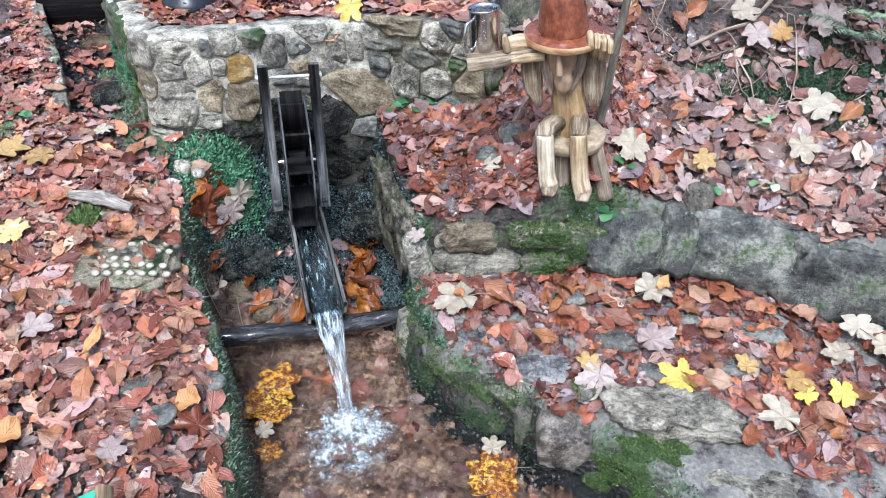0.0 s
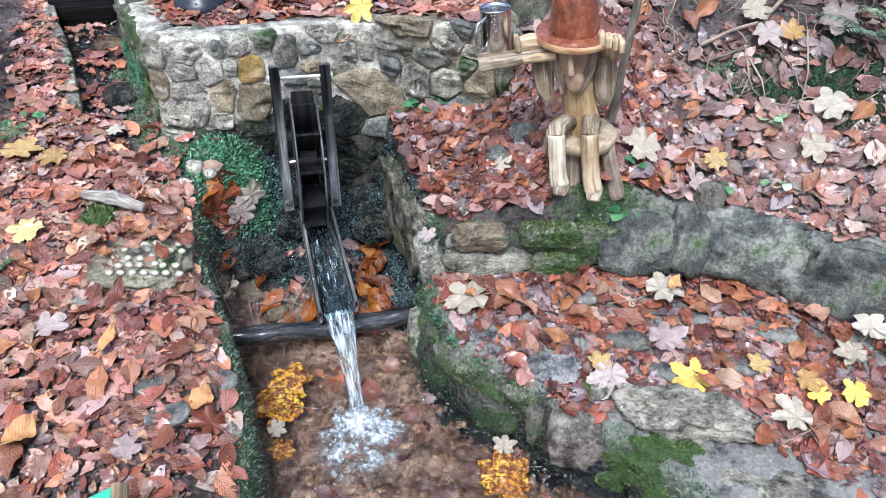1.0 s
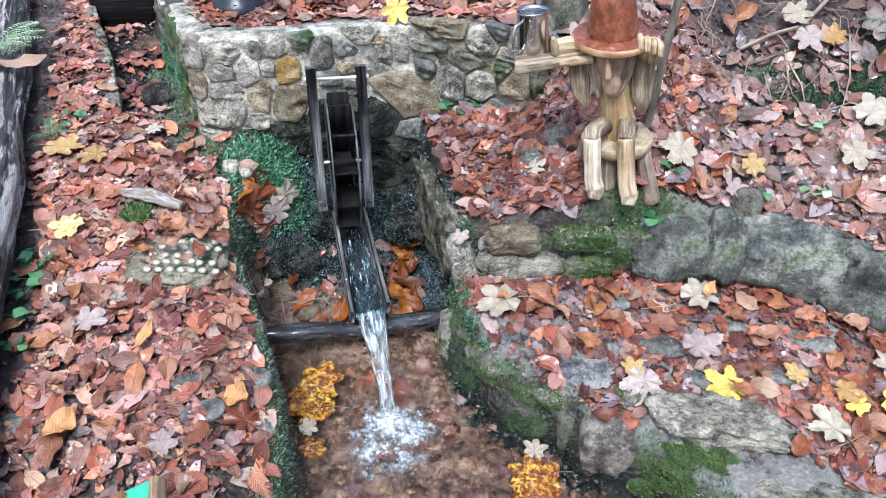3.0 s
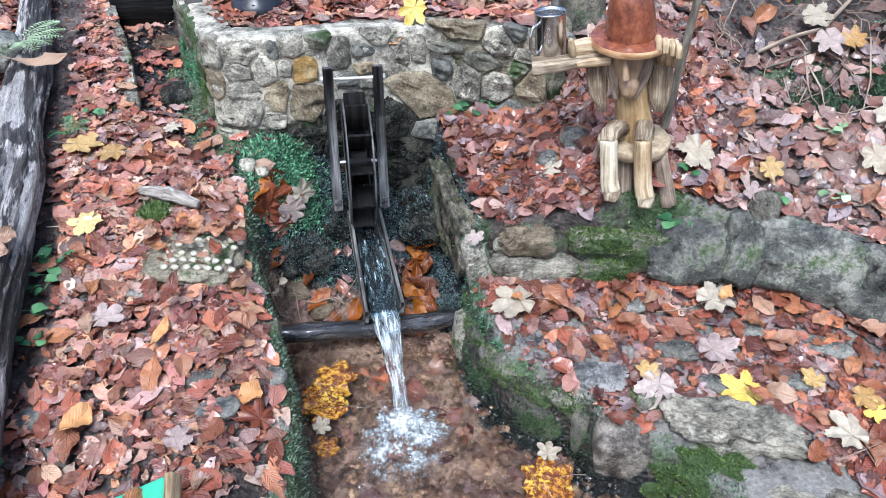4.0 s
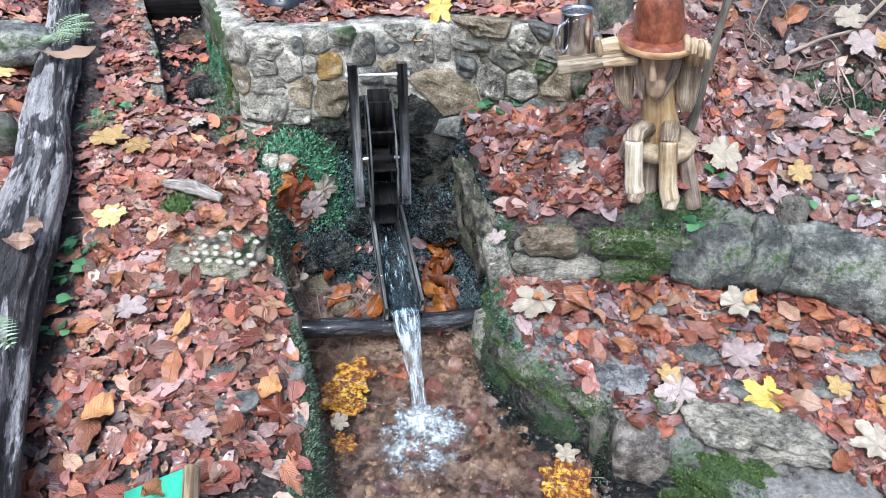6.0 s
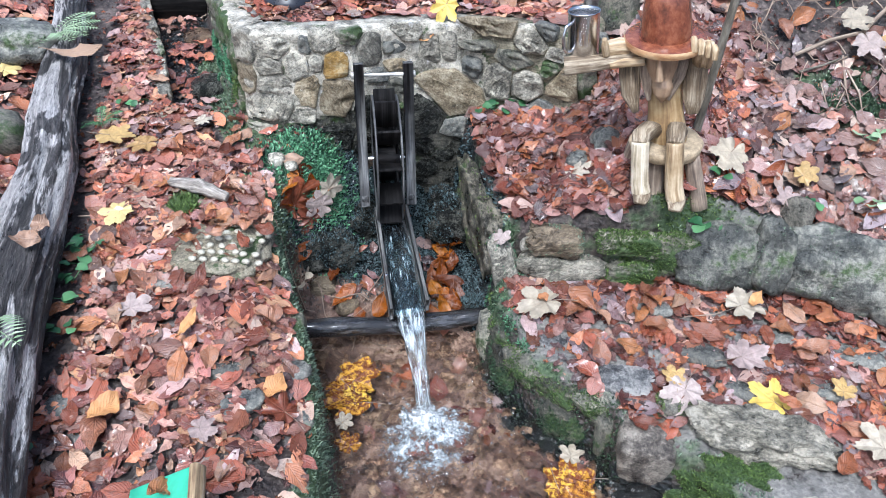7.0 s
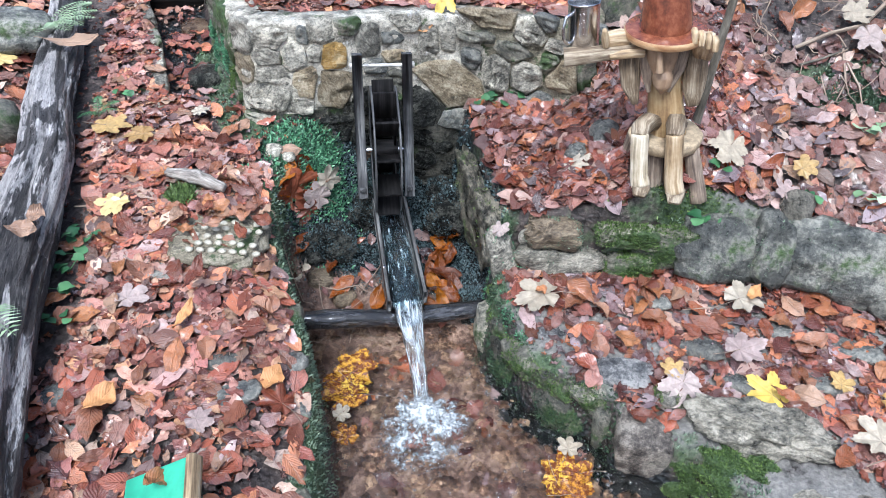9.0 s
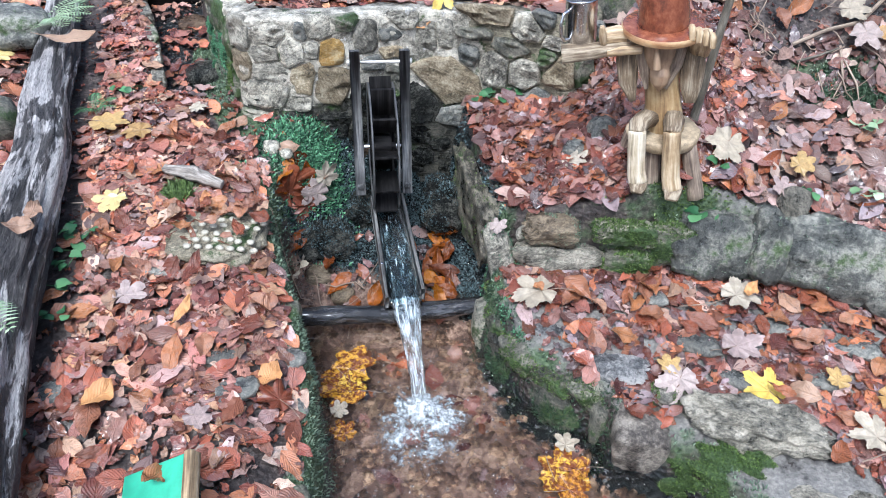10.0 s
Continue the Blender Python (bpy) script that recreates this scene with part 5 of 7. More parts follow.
lobes = 1 + 0.10 * np.sin(turn * 3 + 1) + 0.08 * np.sin(turn * 7 + 2) + 0.06 * np.sin(turn * 13)
reach = np.hypot(SX * 0.97, SY * 0.88) / lobes
jets = np.hypot(SX, SY - 0.035)
ripple = lumps(SX * 5, SY * 5)
churn = lumps(SX * 11 + 3, SY * 11)
SZ = 0.016 * np.exp(-(jets / 0.018) ** 2) * (1 + 0.5 * ripple) + 0.0050 * np.exp(-(reach / 0.075) ** 4) * (0.6 + ripple + 1.1 * churn) + 0.0025 * np.exp(-((reach - 0.070) / 0.010) ** 2) * (1 + churn) + 0.0035
SZ = SZ - 0.03 * np.clip(reach - 0.095, 0, 1)
idx = np.arange(SX.size).reshape(SX.shape)
quads = np.stack([idx[:-1, :-1], idx[:-1, 1:], idx[1:, 1:], idx[1:, :-1]], -1).reshape(-1, 4)
me = arrays("splash", np.stack([SX.ravel() - 0.106, SY.ravel() + 0.862, SZ.ravel()], 1), quads, M_SPLASH)
streak = 0.5 + 0.5 * np.sin(turn * 23 + 3 * ripple) * np.sin(turn * 11 + 40 * jets)
air = 0.42 * np.exp(-(jets / 0.034) ** 2) + 0.95 * np.exp(-(reach / 0.078) ** 5) * (0.60 + 0.22 * streak + 0.34 * churn) + 0.12 * np.exp(-((reach - 0.070) / 0.009) ** 2)
me.attributes.new("air", "FLOAT", "POINT").data.foreach_set("value", air.ravel().astype(np.float32))
splash = tagged(new("splash", me), "flat spread of white churned water under the fall", "splash", kind="stuff")
splash.visible_shadow = False
x, y = rng.uniform(-0.27, 0.17, 650), rng.uniform(0.62, 1.04, 650)
ok = poly_sdf(x, y, POOL) > 0.015
size = (0.0008 + 0.0026 * rng.uniform(0, 1, 650) ** 3)[ok]
many("bubbles", np.stack([x[ok], y[ok], 0 * size + 0.001], -1), np.repeat(size[:, None], 3, 1), M_DROP, "scattered small bubbles drifting on the water", "bubbles", 0.0, 4)
rng = np.random.default_rng(27)
x, y = rng.uniform(-0.02, 0.3, 900), rng.uniform(0.62, 1.05, 900)
ok = np.abs(poly_sdf(x, y, POOL) - 0.022) < 0.02
size = (0.001 + 0.0034 * rng.uniform(0, 1, 900) ** 3)[ok]
many("bubbles", np.stack([x[ok], y[ok], 0 * size + 0.001], -1), np.repeat(size[:, None], 3, 1), M_DROP, "clear bubbles gathered along the foot of the terrace", "bubbles", 0.0, 5)
# tiny glass drops added over the pit's black moss to give its wet glints
x, y = rng.uniform(-0.46, 0.0, 1500), rng.uniform(1.19, 1.56, 1500)
ok = poly_sdf(x, y, POOL) > 0.0
size = (0.0006 + 0.0013 * rng.uniform(0, 1, 1500) ** 2)[ok]
many("spray_drops", np.stack([x[ok], y[ok], plan(x[ok], y[ok])[0] + 0.006], -1), np.repeat(size[:, None], 3, 1), M_DROP, "glinting drops of spray on black moss", "drops", 0.0, 6)
# gravel on the pool bed
x, y = rng.uniform(-0.38, 0.3, 1300), rng.uniform(0.5, 1.16, 1300)
ok = poly_sdf(x, y, POOL) > -0.005
x, y = x[ok], y[ok]
size = 0.0042 * np.exp(rng.exponential(0.85, len(x)))
size = np.minimum(size, 0.019)
M_GRAVEL = rock_material("brown_gravel", (0.020, 0.011, 0.008), (0.13, 0.072, 0.048), (0.42, 0.31, 0.23), (0.3, 0.7), scale=22, vary="island")
many("gravel", np.stack([x, y, plan(x, y)[0]], -1), np.stack([size, size * rng.uniform(0.45, 0.9, len(x)), size * 0.4], -1), M_GRAVEL, "brown gravel and stones under shallow water", "gravel", 0.26, 5)

# ---------- carved wooden figure on its stool, and the mug ----------
def hewn(bm, pts, wide, deep, across=(1, 0, 0), slot=0, square=2.6, sides=18, steps=5, rough=0.05, seed=0.0):
    """A hewn piece of wood through the given points: a rounded-square section, wide along one direction and deep along the other, with tool marks."""
    grain = bm.verts.layers.float_vector.get("grain") or bm.verts.layers.float_vector.new("grain")
    centre, size, along, rings = [], [], 0.0, []
    for k in range(len(pts) - 1):
        for q in range(steps + (k == len(pts) - 2)):
            t = q / steps
            centre.append(Vector(pts[k]).lerp(Vector(pts[k + 1]), t))
            size.append((wide[k] + (wide[k + 1] - wide[k]) * t, deep[k] + (deep[k + 1] - deep[k]) * t))
    for k, c in enumerate(centre):
        d = (centre[min(k + 1, len(centre) - 1)] - centre[max(k - 1, 0)]).normalized()
        a = (Vector(across) - d * Vector(across).dot(d)).normalized()
        b = d.cross(a)
        ring = []
        for j in range(sides):
            g = 6.28318 * (j + 0.5) / sides
            co, si = math.cos(g), math.sin(g)
            r = (abs(co) ** square + abs(si) ** square) ** (-1 / square)
            r *= 1 + rough * (noise.noise(Vector((co * 1.7 + seed * 3, si * 1.7, along * 26))) + 0.7 * noise.noise(Vector((co * 4 + seed, si * 4, along * 14))))
            x, y = co * r * size[k][0] / 2, si * r * size[k][1] / 2
            v = bm.verts.new(c + a * x + b * y)
            v[grain] = (x + seed * 0.31, y, along)
            ring.append(v)
        rings.append(ring)
        if k < len(centre) - 1:
            along += (centre[k + 1] - c).length
    made = [bm.faces.new((p[j], p[(j + 1) % sides], q[(j + 1) % sides], q[j])) for p, q in zip(rings, rings[1:]) for j in range(sides)]
    for ring, flip, out in ((rings[0], True, centre[0] - centre[1]), (rings[-1], False, centre[-1] - centre[-2])):
        mid = sum((v.co for v in ring), Vector()) / sides
        inner = []
        for v in ring:
            w = bm.verts.new(mid + (v.co - mid) * 0.9 + out.normalized() * 0.0016)
            w[grain] = v[grain]
            inner.append(w)
        for j in range(sides):
            f = (ring[j], ring[(j + 1) % sides], inner[(j + 1) % sides], inner[j])
            made.append(bm.faces.new(f[::-1] if flip else f))
        made.append(bm.faces.new(inner[::-1] if flip else inner))
    for fc in made:
        fc.material_index = slot
    return bm


bm = bmesh.new()
# torso, hair, face wedge with beard, nose
hewn(bm, [(0.276, 1.322, 0.60), (0.282, 1.318, 0.52), (0.296, 1.312, 0.455), (0.303, 1.308, 0.42)], [0.060, 0.060, 0.070, 0.074], [0.055, 0.058, 0.064, 0.066], slot=4, rough=0.07, seed=1)
hewn(bm, [(0.229, 1.296, 0.605), (0.238, 1.290, 0.56), (0.250, 1.288, 0.513)], [0.030, 0.026, 0.008], [0.030, 0.026, 0.012], slot=6, square=4, seed=2)
hewn(bm, [(0.296, 1.296, 0.607), (0.294, 1.290, 0.56), (0.285, 1.288, 0.516)], [0.030, 0.024, 0.008], [0.030, 0.024, 0.012], slot=6, square=4, seed=3)
hewn(bm, [(0.257, 1.284, 0.618), (0.261, 1.278, 0.578), (0.265, 1.272, 0.556), (0.267, 1.268, 0.545), (0.268, 1.265, 0.534), (0.269, 1.266, 0.519)], [0.064, 0.053, 0.034, 0.037, 0.030, 0.006], [0.044, 0.040, 0.030, 0.036, 0.030, 0.008], slot=7, square=2.2, sides=24, rough=0.03, seed=4)
hewn(bm, [(0.248, 1.258, 0.612), (0.252, 1.249, 0.582), (0.255, 1.246, 0.566)], [0.008, 0.0115, 0.0135], [0.012, 0.019, 0.018], slot=7, square=2.4, sides=14, rough=0.02, seed=5)
# hat: a thick flat brim with a light edge, a turned crown with a crease at its foot
BRIM = Matrix.LocRotScale((0.261, 1.300, 0.6235), Euler((radians(6), radians(-4), 0)), (1.0, 1.0, 1.0))
CROWN = Matrix.LocRotScale((0.2605, 1.300, 0.6255), Euler((radians(4), radians(-9), 0)), (1.0, 1.0, 1.0))
lathe(bm, [(0.0, -0.006), (0.05, -0.008), (0.068, -0.009), (0.0715, -0.007)], 48, 2, BRIM)
lathe(bm, [(0.0715, -0.007), (0.0735, -0.002), (0.0735, 0.0025), (0.0715, 0.0055)], 48, 2, BRIM)
lathe(bm, [(0.0715, 0.0055), (0.067, 0.0072), (0.058, 0.0084), (0.047, 0.0092), (0.0435, 0.0086), (0.03, 0.0085)], 48, 1, BRIM)
lathe(bm, [(0.0445, 0.004), (0.0462, 0.0105), (0.0455, 0.017), (0.0437, 0.035), (0.0408, 0.055), (0.0372, 0.074), (0.031, 0.092), (0.020, 0.103), (0.0, 0.108)], 48, 1, CROWN)
# upper arms hang like planks; one forearm reaches out under the mug, the other hand grips the sapling
hewn(bm, [(0.206, 1.300, 0.606), (0.208, 1.296, 0.56), (0.216, 1.290, 0.52), (0.229, 1.284, 0.488)], [0.034, 0.040, 0.034, 0.012], [0.034, 0.030, 0.026, 0.014], slot=3, square=4, rough=0.08, seed=9)
hewn(bm, [(0.322, 1.300, 0.605), (0.326, 1.295, 0.56), (0.331, 1.292, 0.52), (0.335, 1.290, 0.492)], [0.036, 0.042, 0.038, 0.022], [0.034, 0.030, 0.028, 0.020], slot=3, square=4, rough=0.08, seed=10)
hewn(bm, [(0.226, 1.292, 0.590), (0.165, 1.284, 0.583), (0.125, 1.280, 0.575), (0.088, 1.280, 0.568)], [0.024, 0.024, 0.028, 0.032], [0.032, 0.036, 0.040, 0.040], across=(0, 0, 1), slot=3, square=3.2, rough=0.10, seed=11)
hewn(bm, [(0.208, 1.300, 0.604), (0.182, 1.294, 0.606), (0.154, 1.288, 0.602)], [0.030, 0.031, 0.026], [0.028, 0.030, 0.026], across=(0, 0, 1), slot=0, square=4, rough=0.06, seed=12)
hewn(bm, [(0.225, 1.272, 0.590), (0.190, 1.270, 0.586), (0.168, 1.270, 0.580)], [0.014, 0.015, 0.012], [0.016, 0.018, 0.014], across=(0, 0, 1), slot=0, square=4, rough=0.06, seed=13)
hewn(bm, [(0.158, 1.274, 0.598), (0.153, 1.268, 0.615), (0.150, 1.264, 0.628)], [0.013, 0.014, 0.009], [0.014, 0.014, 0.010], slot=0, rough=0.06, seed=14)
hewn(bm, [(0.334, 1.298, 0.586), (0.326, 1.272, 0.610), (0.318, 1.262, 0.630)], [0.036, 0.040, 0.040], [0.028, 0.030, 0.020], slot=0, square=3, rough=0.08, seed=15)
for k in range(4):
    hewn(bm, [(0.300 + 0.0125 * k, 1.256, 0.642 - 0.004 * k), (0.301 + 0.0125 * k, 1.246, 0.639 - 0.004 * k), (0.302 + 0.0125 * k, 1.242, 0.624 - 0.004 * k)], [0.011, 0.0125, 0.010], [0.011, 0.012, 0.009], slot=0, sides=12, rough=0.05, seed=16 + k)
# thighs, shins and blunt pointed feet
hewn(bm, [(0.276, 1.305, 0.445), (0.255, 1.262, 0.461), (0.240, 1.232, 0.462), (0.238, 1.222, 0.452)], [0.036, 0.037, 0.034, 0.030], [0.034, 0.035, 0.032, 0.026], slot=3, square=2.2, rough=0.12, seed=22)
hewn(bm, [(0.318, 1.305, 0.445), (0.309, 1.262, 0.464), (0.302, 1.232, 0.465), (0.301, 1.222, 0.456)], [0.038, 0.039, 0.035, 0.031], [0.036, 0.037, 0.034, 0.028], slot=3, square=2.2, rough=0.14, seed=23)
hewn(bm, [(0.2385, 1.222, 0.455), (0.243, 1.219, 0.42), (0.250, 1.215, 0.375), (0.256, 1.212, 0.356)], [0.032, 0.033, 0.034, 0.036], [0.030, 0.031, 0.032, 0.033], slot=5, square=2.6, rough=0.07, seed=24)
hewn(bm, [(0.301, 1.222, 0.459), (0.307, 1.219, 0.42), (0.315, 1.215, 0.37), (0.322, 1.211, 0.347)], [0.032, 0.033, 0.034, 0.036], [0.030, 0.031, 0.032, 0.033], slot=0, square=2.6, rough=0.07, seed=25)
hewn(bm, [(0.257, 1.214, 0.360), (0.256, 1.203, 0.350), (0.254, 1.194, 0.341)], [0.035, 0.034, 0.024], [0.024, 0.020, 0.012], slot=3, rough=0.16, seed=26)
hewn(bm, [(0.323, 1.213, 0.351), (0.322, 1.202, 0.341), (0.321, 1.193, 0.332)], [0.035, 0.034, 0.026], [0.024, 0.020, 0.012], slot=3, rough=0.16, seed=27)
tagged(part("carved_figure", bm, [M_WOODPALE, M_HAT, M_HATEDGE, M_ARM, M_TORSO, M_SHIN, M_WOODGREY, M_FACE]), "seated carved wooden figure with a lacquered brown hat", "statue")

stool = empty("log_stool", pose(0, 0, 0), "small weathered stool of sawn log slices", "stool")
bm = bmesh.new()
lathe(bm, [(0.0, -0.012), (0.063, -0.012), (0.068, -0.009), (0.070, 0.007), (0.066, 0.011), (0.0, 0.012)], 32, 0, pose(0.302, 1.304, 0.416, 4, -3, 0))
for v in bm.verts:
    v.co.x += 0.006 * noise.noise(v.co * 40)
    v.co.y += 0.006 * noise.noise(v.co * 40 + Vector((5, 0, 0)))
part("seat", bm, M_SAWN, stool, "sawn log-slice seat")
for k, (a, c) in enumerate([((0.350, 1.275, 0.408), (0.381, 1.252, 0.306)), ((0.282, 1.275, 0.405), (0.296, 1.256, 0.296)), ((0.345, 1.345, 0.41), (0.356, 1.375, 0.325)), ((0.252, 1.330, 0.41), (0.243, 1.352, 0.315))]):
    part("leg", limb(bmesh.new(), [a, c], [0.0155, 0.0175], 14, 0, 0.15, 30 + k, 6, True, 0.12), M_WOODGREY, stool)

mug = empty("steel_mug", pose(0.120, 1.308, 0.582, 0, -6, 0), "brushed stainless steel mug held out by the carved figure", "mug")
part("body", lathe(bmesh.new(), [(0.0, 0.003), (0.0, 0.0), (0.0268, 0.0), (0.0285, 0.002), (0.0285, 0.078), (0.0298, 0.081), (0.0292, 0.083), (0.0272, 0.082), (0.0268, 0.076), (0.0268, 0.006), (0.0, 0.005)], 40), M_STEEL, mug)
part("drink", lathe(bmesh.new(), [(0.0266, 0.066), (0.0, 0.066)], 32), M_WATER, mug, "water standing in the mug")
part("handle", limb(bmesh.new(), [(-0.022, -0.018, 0.066), (-0.032, -0.026, 0.062), (-0.037, -0.030, 0.045), (-0.036, -0.029, 0.025), (-0.030, -0.024, 0.014), (-0.022, -0.018, 0.014)], [0.0032] * 6, 10, 0, 0, 0, 5), M_STEEL, mug, "bent steel handle")

# ---------- log, sapling, trunk, twigs ----------
log_pts = [(-0.63, 0.42, 0.215), (-0.73, 0.64, 0.245), (-0.8, 0.8, 0.27), (-0.86, 0.97, 0.292), (-0.935, 1.18, 0.318), (-1.022, 1.36, 0.345), (-1.102, 1.57, 0.375), (-1.202, 1.78, 0.415), (-1.322, 2.05, 0.46), (-1.442, 2.3, 0.5)]
log = part("fallen_log", limb(bmesh.new(), log_pts, [0.056, 0.056, 0.056, 0.054, 0.050, 0.046, 0.041, 0.036, 0.034, 0.03], 64, 0, 0.04, 41, 14, True, 0.30), M_LOG)
tagged(log, "long rotting log with stripped pale patches edging the path", "log")
tagged(part("sapling", limb(bmesh.new(), [(0.372, 1.385, 0.33), (0.374, 1.372, 0.45), (0.378, 1.37, 0.56), (0.384, 1.37, 0.68), (0.395, 1.38, 0.85), (0.42, 1.4, 1.2)], [0.011, 0.0085, 0.008, 0.0075, 0.007, 0.005], 12, 0, 0.1, 43, 6), M_BARK), "thin grey-brown sapling stem beside the carved figure", "sapling")
tagged(part("stump", limb(bmesh.new(), [(0.225, 1.70, 0.48), (0.222, 1.70, 0.56), (0.215, 1.71, 0.66), (0.21, 1.72, 0.82)], [0.062, 0.05, 0.047, 0.046], 18, 0, 0.14, 45, 6), M_DARKMOSS), "dark mossy stump behind the wall", "stump")


def twig(pts, r, label, mat=None):
    return tagged(part("twig", limb(bmesh.new(), pts, [r] * (len(pts) - 1) + [r * 0.5], 8, 0, 0.2, pts[0][0] * 9, 4), mat or M_TWIG), label, "twig", "fallen twigs")


def on_ground(x, y, up=0.012):
    return (x, y, ground_z(x, y) + up)


twig([on_ground(0.60, 1.60, 0.02), on_ground(0.67, 1.625, 0.03), on_ground(0.74, 1.64, 0.03), on_ground(0.82, 1.70, 0.04), on_ground(0.93, 1.73, 0.03)], 0.0045, "bare curved root crossing the leafy bank", M_WOODGREY)
twig([on_ground(0.61, 1.57), on_ground(0.66, 1.585, 0.02), on_ground(0.71, 1.60, 0.02)], 0.003, "thin bare root on the leafy bank", M_BARK)
twig([on_ground(0.70, 1.60, 0.02), on_ground(0.70, 1.53, 0.02), on_ground(0.68, 1.50)], 0.0025, "thin forked pale rootlet on moss")
twig([on_ground(0.705, 1.57, 0.02), on_ground(0.725, 1.52, 0.02), on_ground(0.73, 1.49)], 0.0022, "thin forked pale rootlet on moss")
twig([on_ground(0.455, 1.35), on_ground(0.49, 1.30, 0.015), on_ground(0.535, 1.26)], 0.0018, "thin leaf stalk lying on the bank")
twig([on_ground(0.85, 1.40), on_ground(0.90, 1.44, 0.015), on_ground(0.96, 1.47)], 0.002, "thin dry twig on leaves")
twig([on_ground(0.83, 1.60, 0.04), on_ground(0.82, 1.52, 0.03), on_ground(0.79, 1.44)], 0.002, "thin dark hanging twig over the bank")
twig([on_ground(-0.84, 1.10), on_ground(-0.78, 1.105, 0.015)], 0.0016, "pale straw on the leafy path")
twig([on_ground(0.36, 1.09, 0.018), on_ground(0.43, 1.105, 0.02)], 0.0015, "thin pale leaf stalk")
twig([on_ground(0.62, 0.80, 0.03), on_ground(0.70, 0.84, 0.03)], 0.0014, "thin pale leaf stalk")
tagged(part("wood_chip", limb(bmesh.new(), [(-0.695, 1.215, 0.292), (-0.62, 1.192, 0.30), (-0.56, 1.178, 0.288)], [0.009, 0.016, 0.008], 14, 0, 0.35, 47, 8, True, 0.35), M_DRIFT), "weathered pale piece of split wood on leaves", "wood chip")

# ---------- green painted board by the path, black pots behind the wall ----------
BOARD = Matrix(((0.86, 0.26, 0.44, -0.360), (0.10, -0.92, 0.37, 0.545), (0.50, -0.27, -0.82, 0.285), (0, 0, 0, 1)))
sign = empty("green_board", BOARD, "green painted wooden board propped among leaves", "board")
part("panel", board(bmesh.new(), (-0.12, 0.06, 0), (-0.016, 0.06, 0), 0.12, 0.010, (0, 0, 1), 0.002), M_GREENPAINT, sign, "bright green painted face")
part("edge_batten", board(bmesh.new(), (-0.006, 0, 0), (-0.006, 0.12, 0), 0.012, 0.022, (0, 0, 1), 0.002), M_WOODPALE, sign, "bare wood batten")
part("foot", board(bmesh.new(), (-0.05, 0.10, 0.006), (-0.03, 0.11, 0.13), 0.03, 0.03, (0, 1, 0), 0.002), M_WOODGREY, sign)
BOARD_LEAVES = [BOARD @ Vector(p) for p in ((-0.055, 0.022, -0.012), (-0.035, 0.085, -0.012), (-0.09, 0.06, -0.012))]
for k, (x, y, s) in enumerate([(-0.545, 1.655, 1.0), (-0.69, 1.80, 1.25)]):
    pot = empty("black_pot", pose(x, y, ground_z(x, y), 4, 0, 0) @ Matrix.Scale(s, 4), "black plastic garden pot with a wide foot on the wall", "pot", "black pots")
    part("base", lathe(bmesh.new(), [(0.0, 0.0), (0.058, 0.0), (0.062, 0.008), (0.056, 0.022), (0.040, 0.036), (0.036, 0.040)], 32), M_BLACK, pot)
    part("neck", lathe(bmesh.new(), [(0.037, 0.038), (0.034, 0.055), (0.036, 0.08), (0.045, 0.12), (0.047, 0.15), (0.043, 0.15), (0.041, 0.12), (0.0, 0.10)], 32), M_BLACK, pot)
tagged(part("channel_gate", board(bmesh.new(), (-1.10, 2.02, 0.40), (-0.93, 2.06, 0.40), 0.03, 0.10, (0, 0, 1), 0.003), M_WHEEL), "black wet board across the water channel", "sluice board")
tagged(part("side_pipe", limb(bmesh.new(), [(-0.70, 1.66, 0.545), (-0.80, 1.86, 0.55), (-0.90, 2.08, 0.56)], [0.020, 0.020, 0.020], 14, 0, 0.08, 49, 5), M_POST), "black timber edging on the wall", "edging")


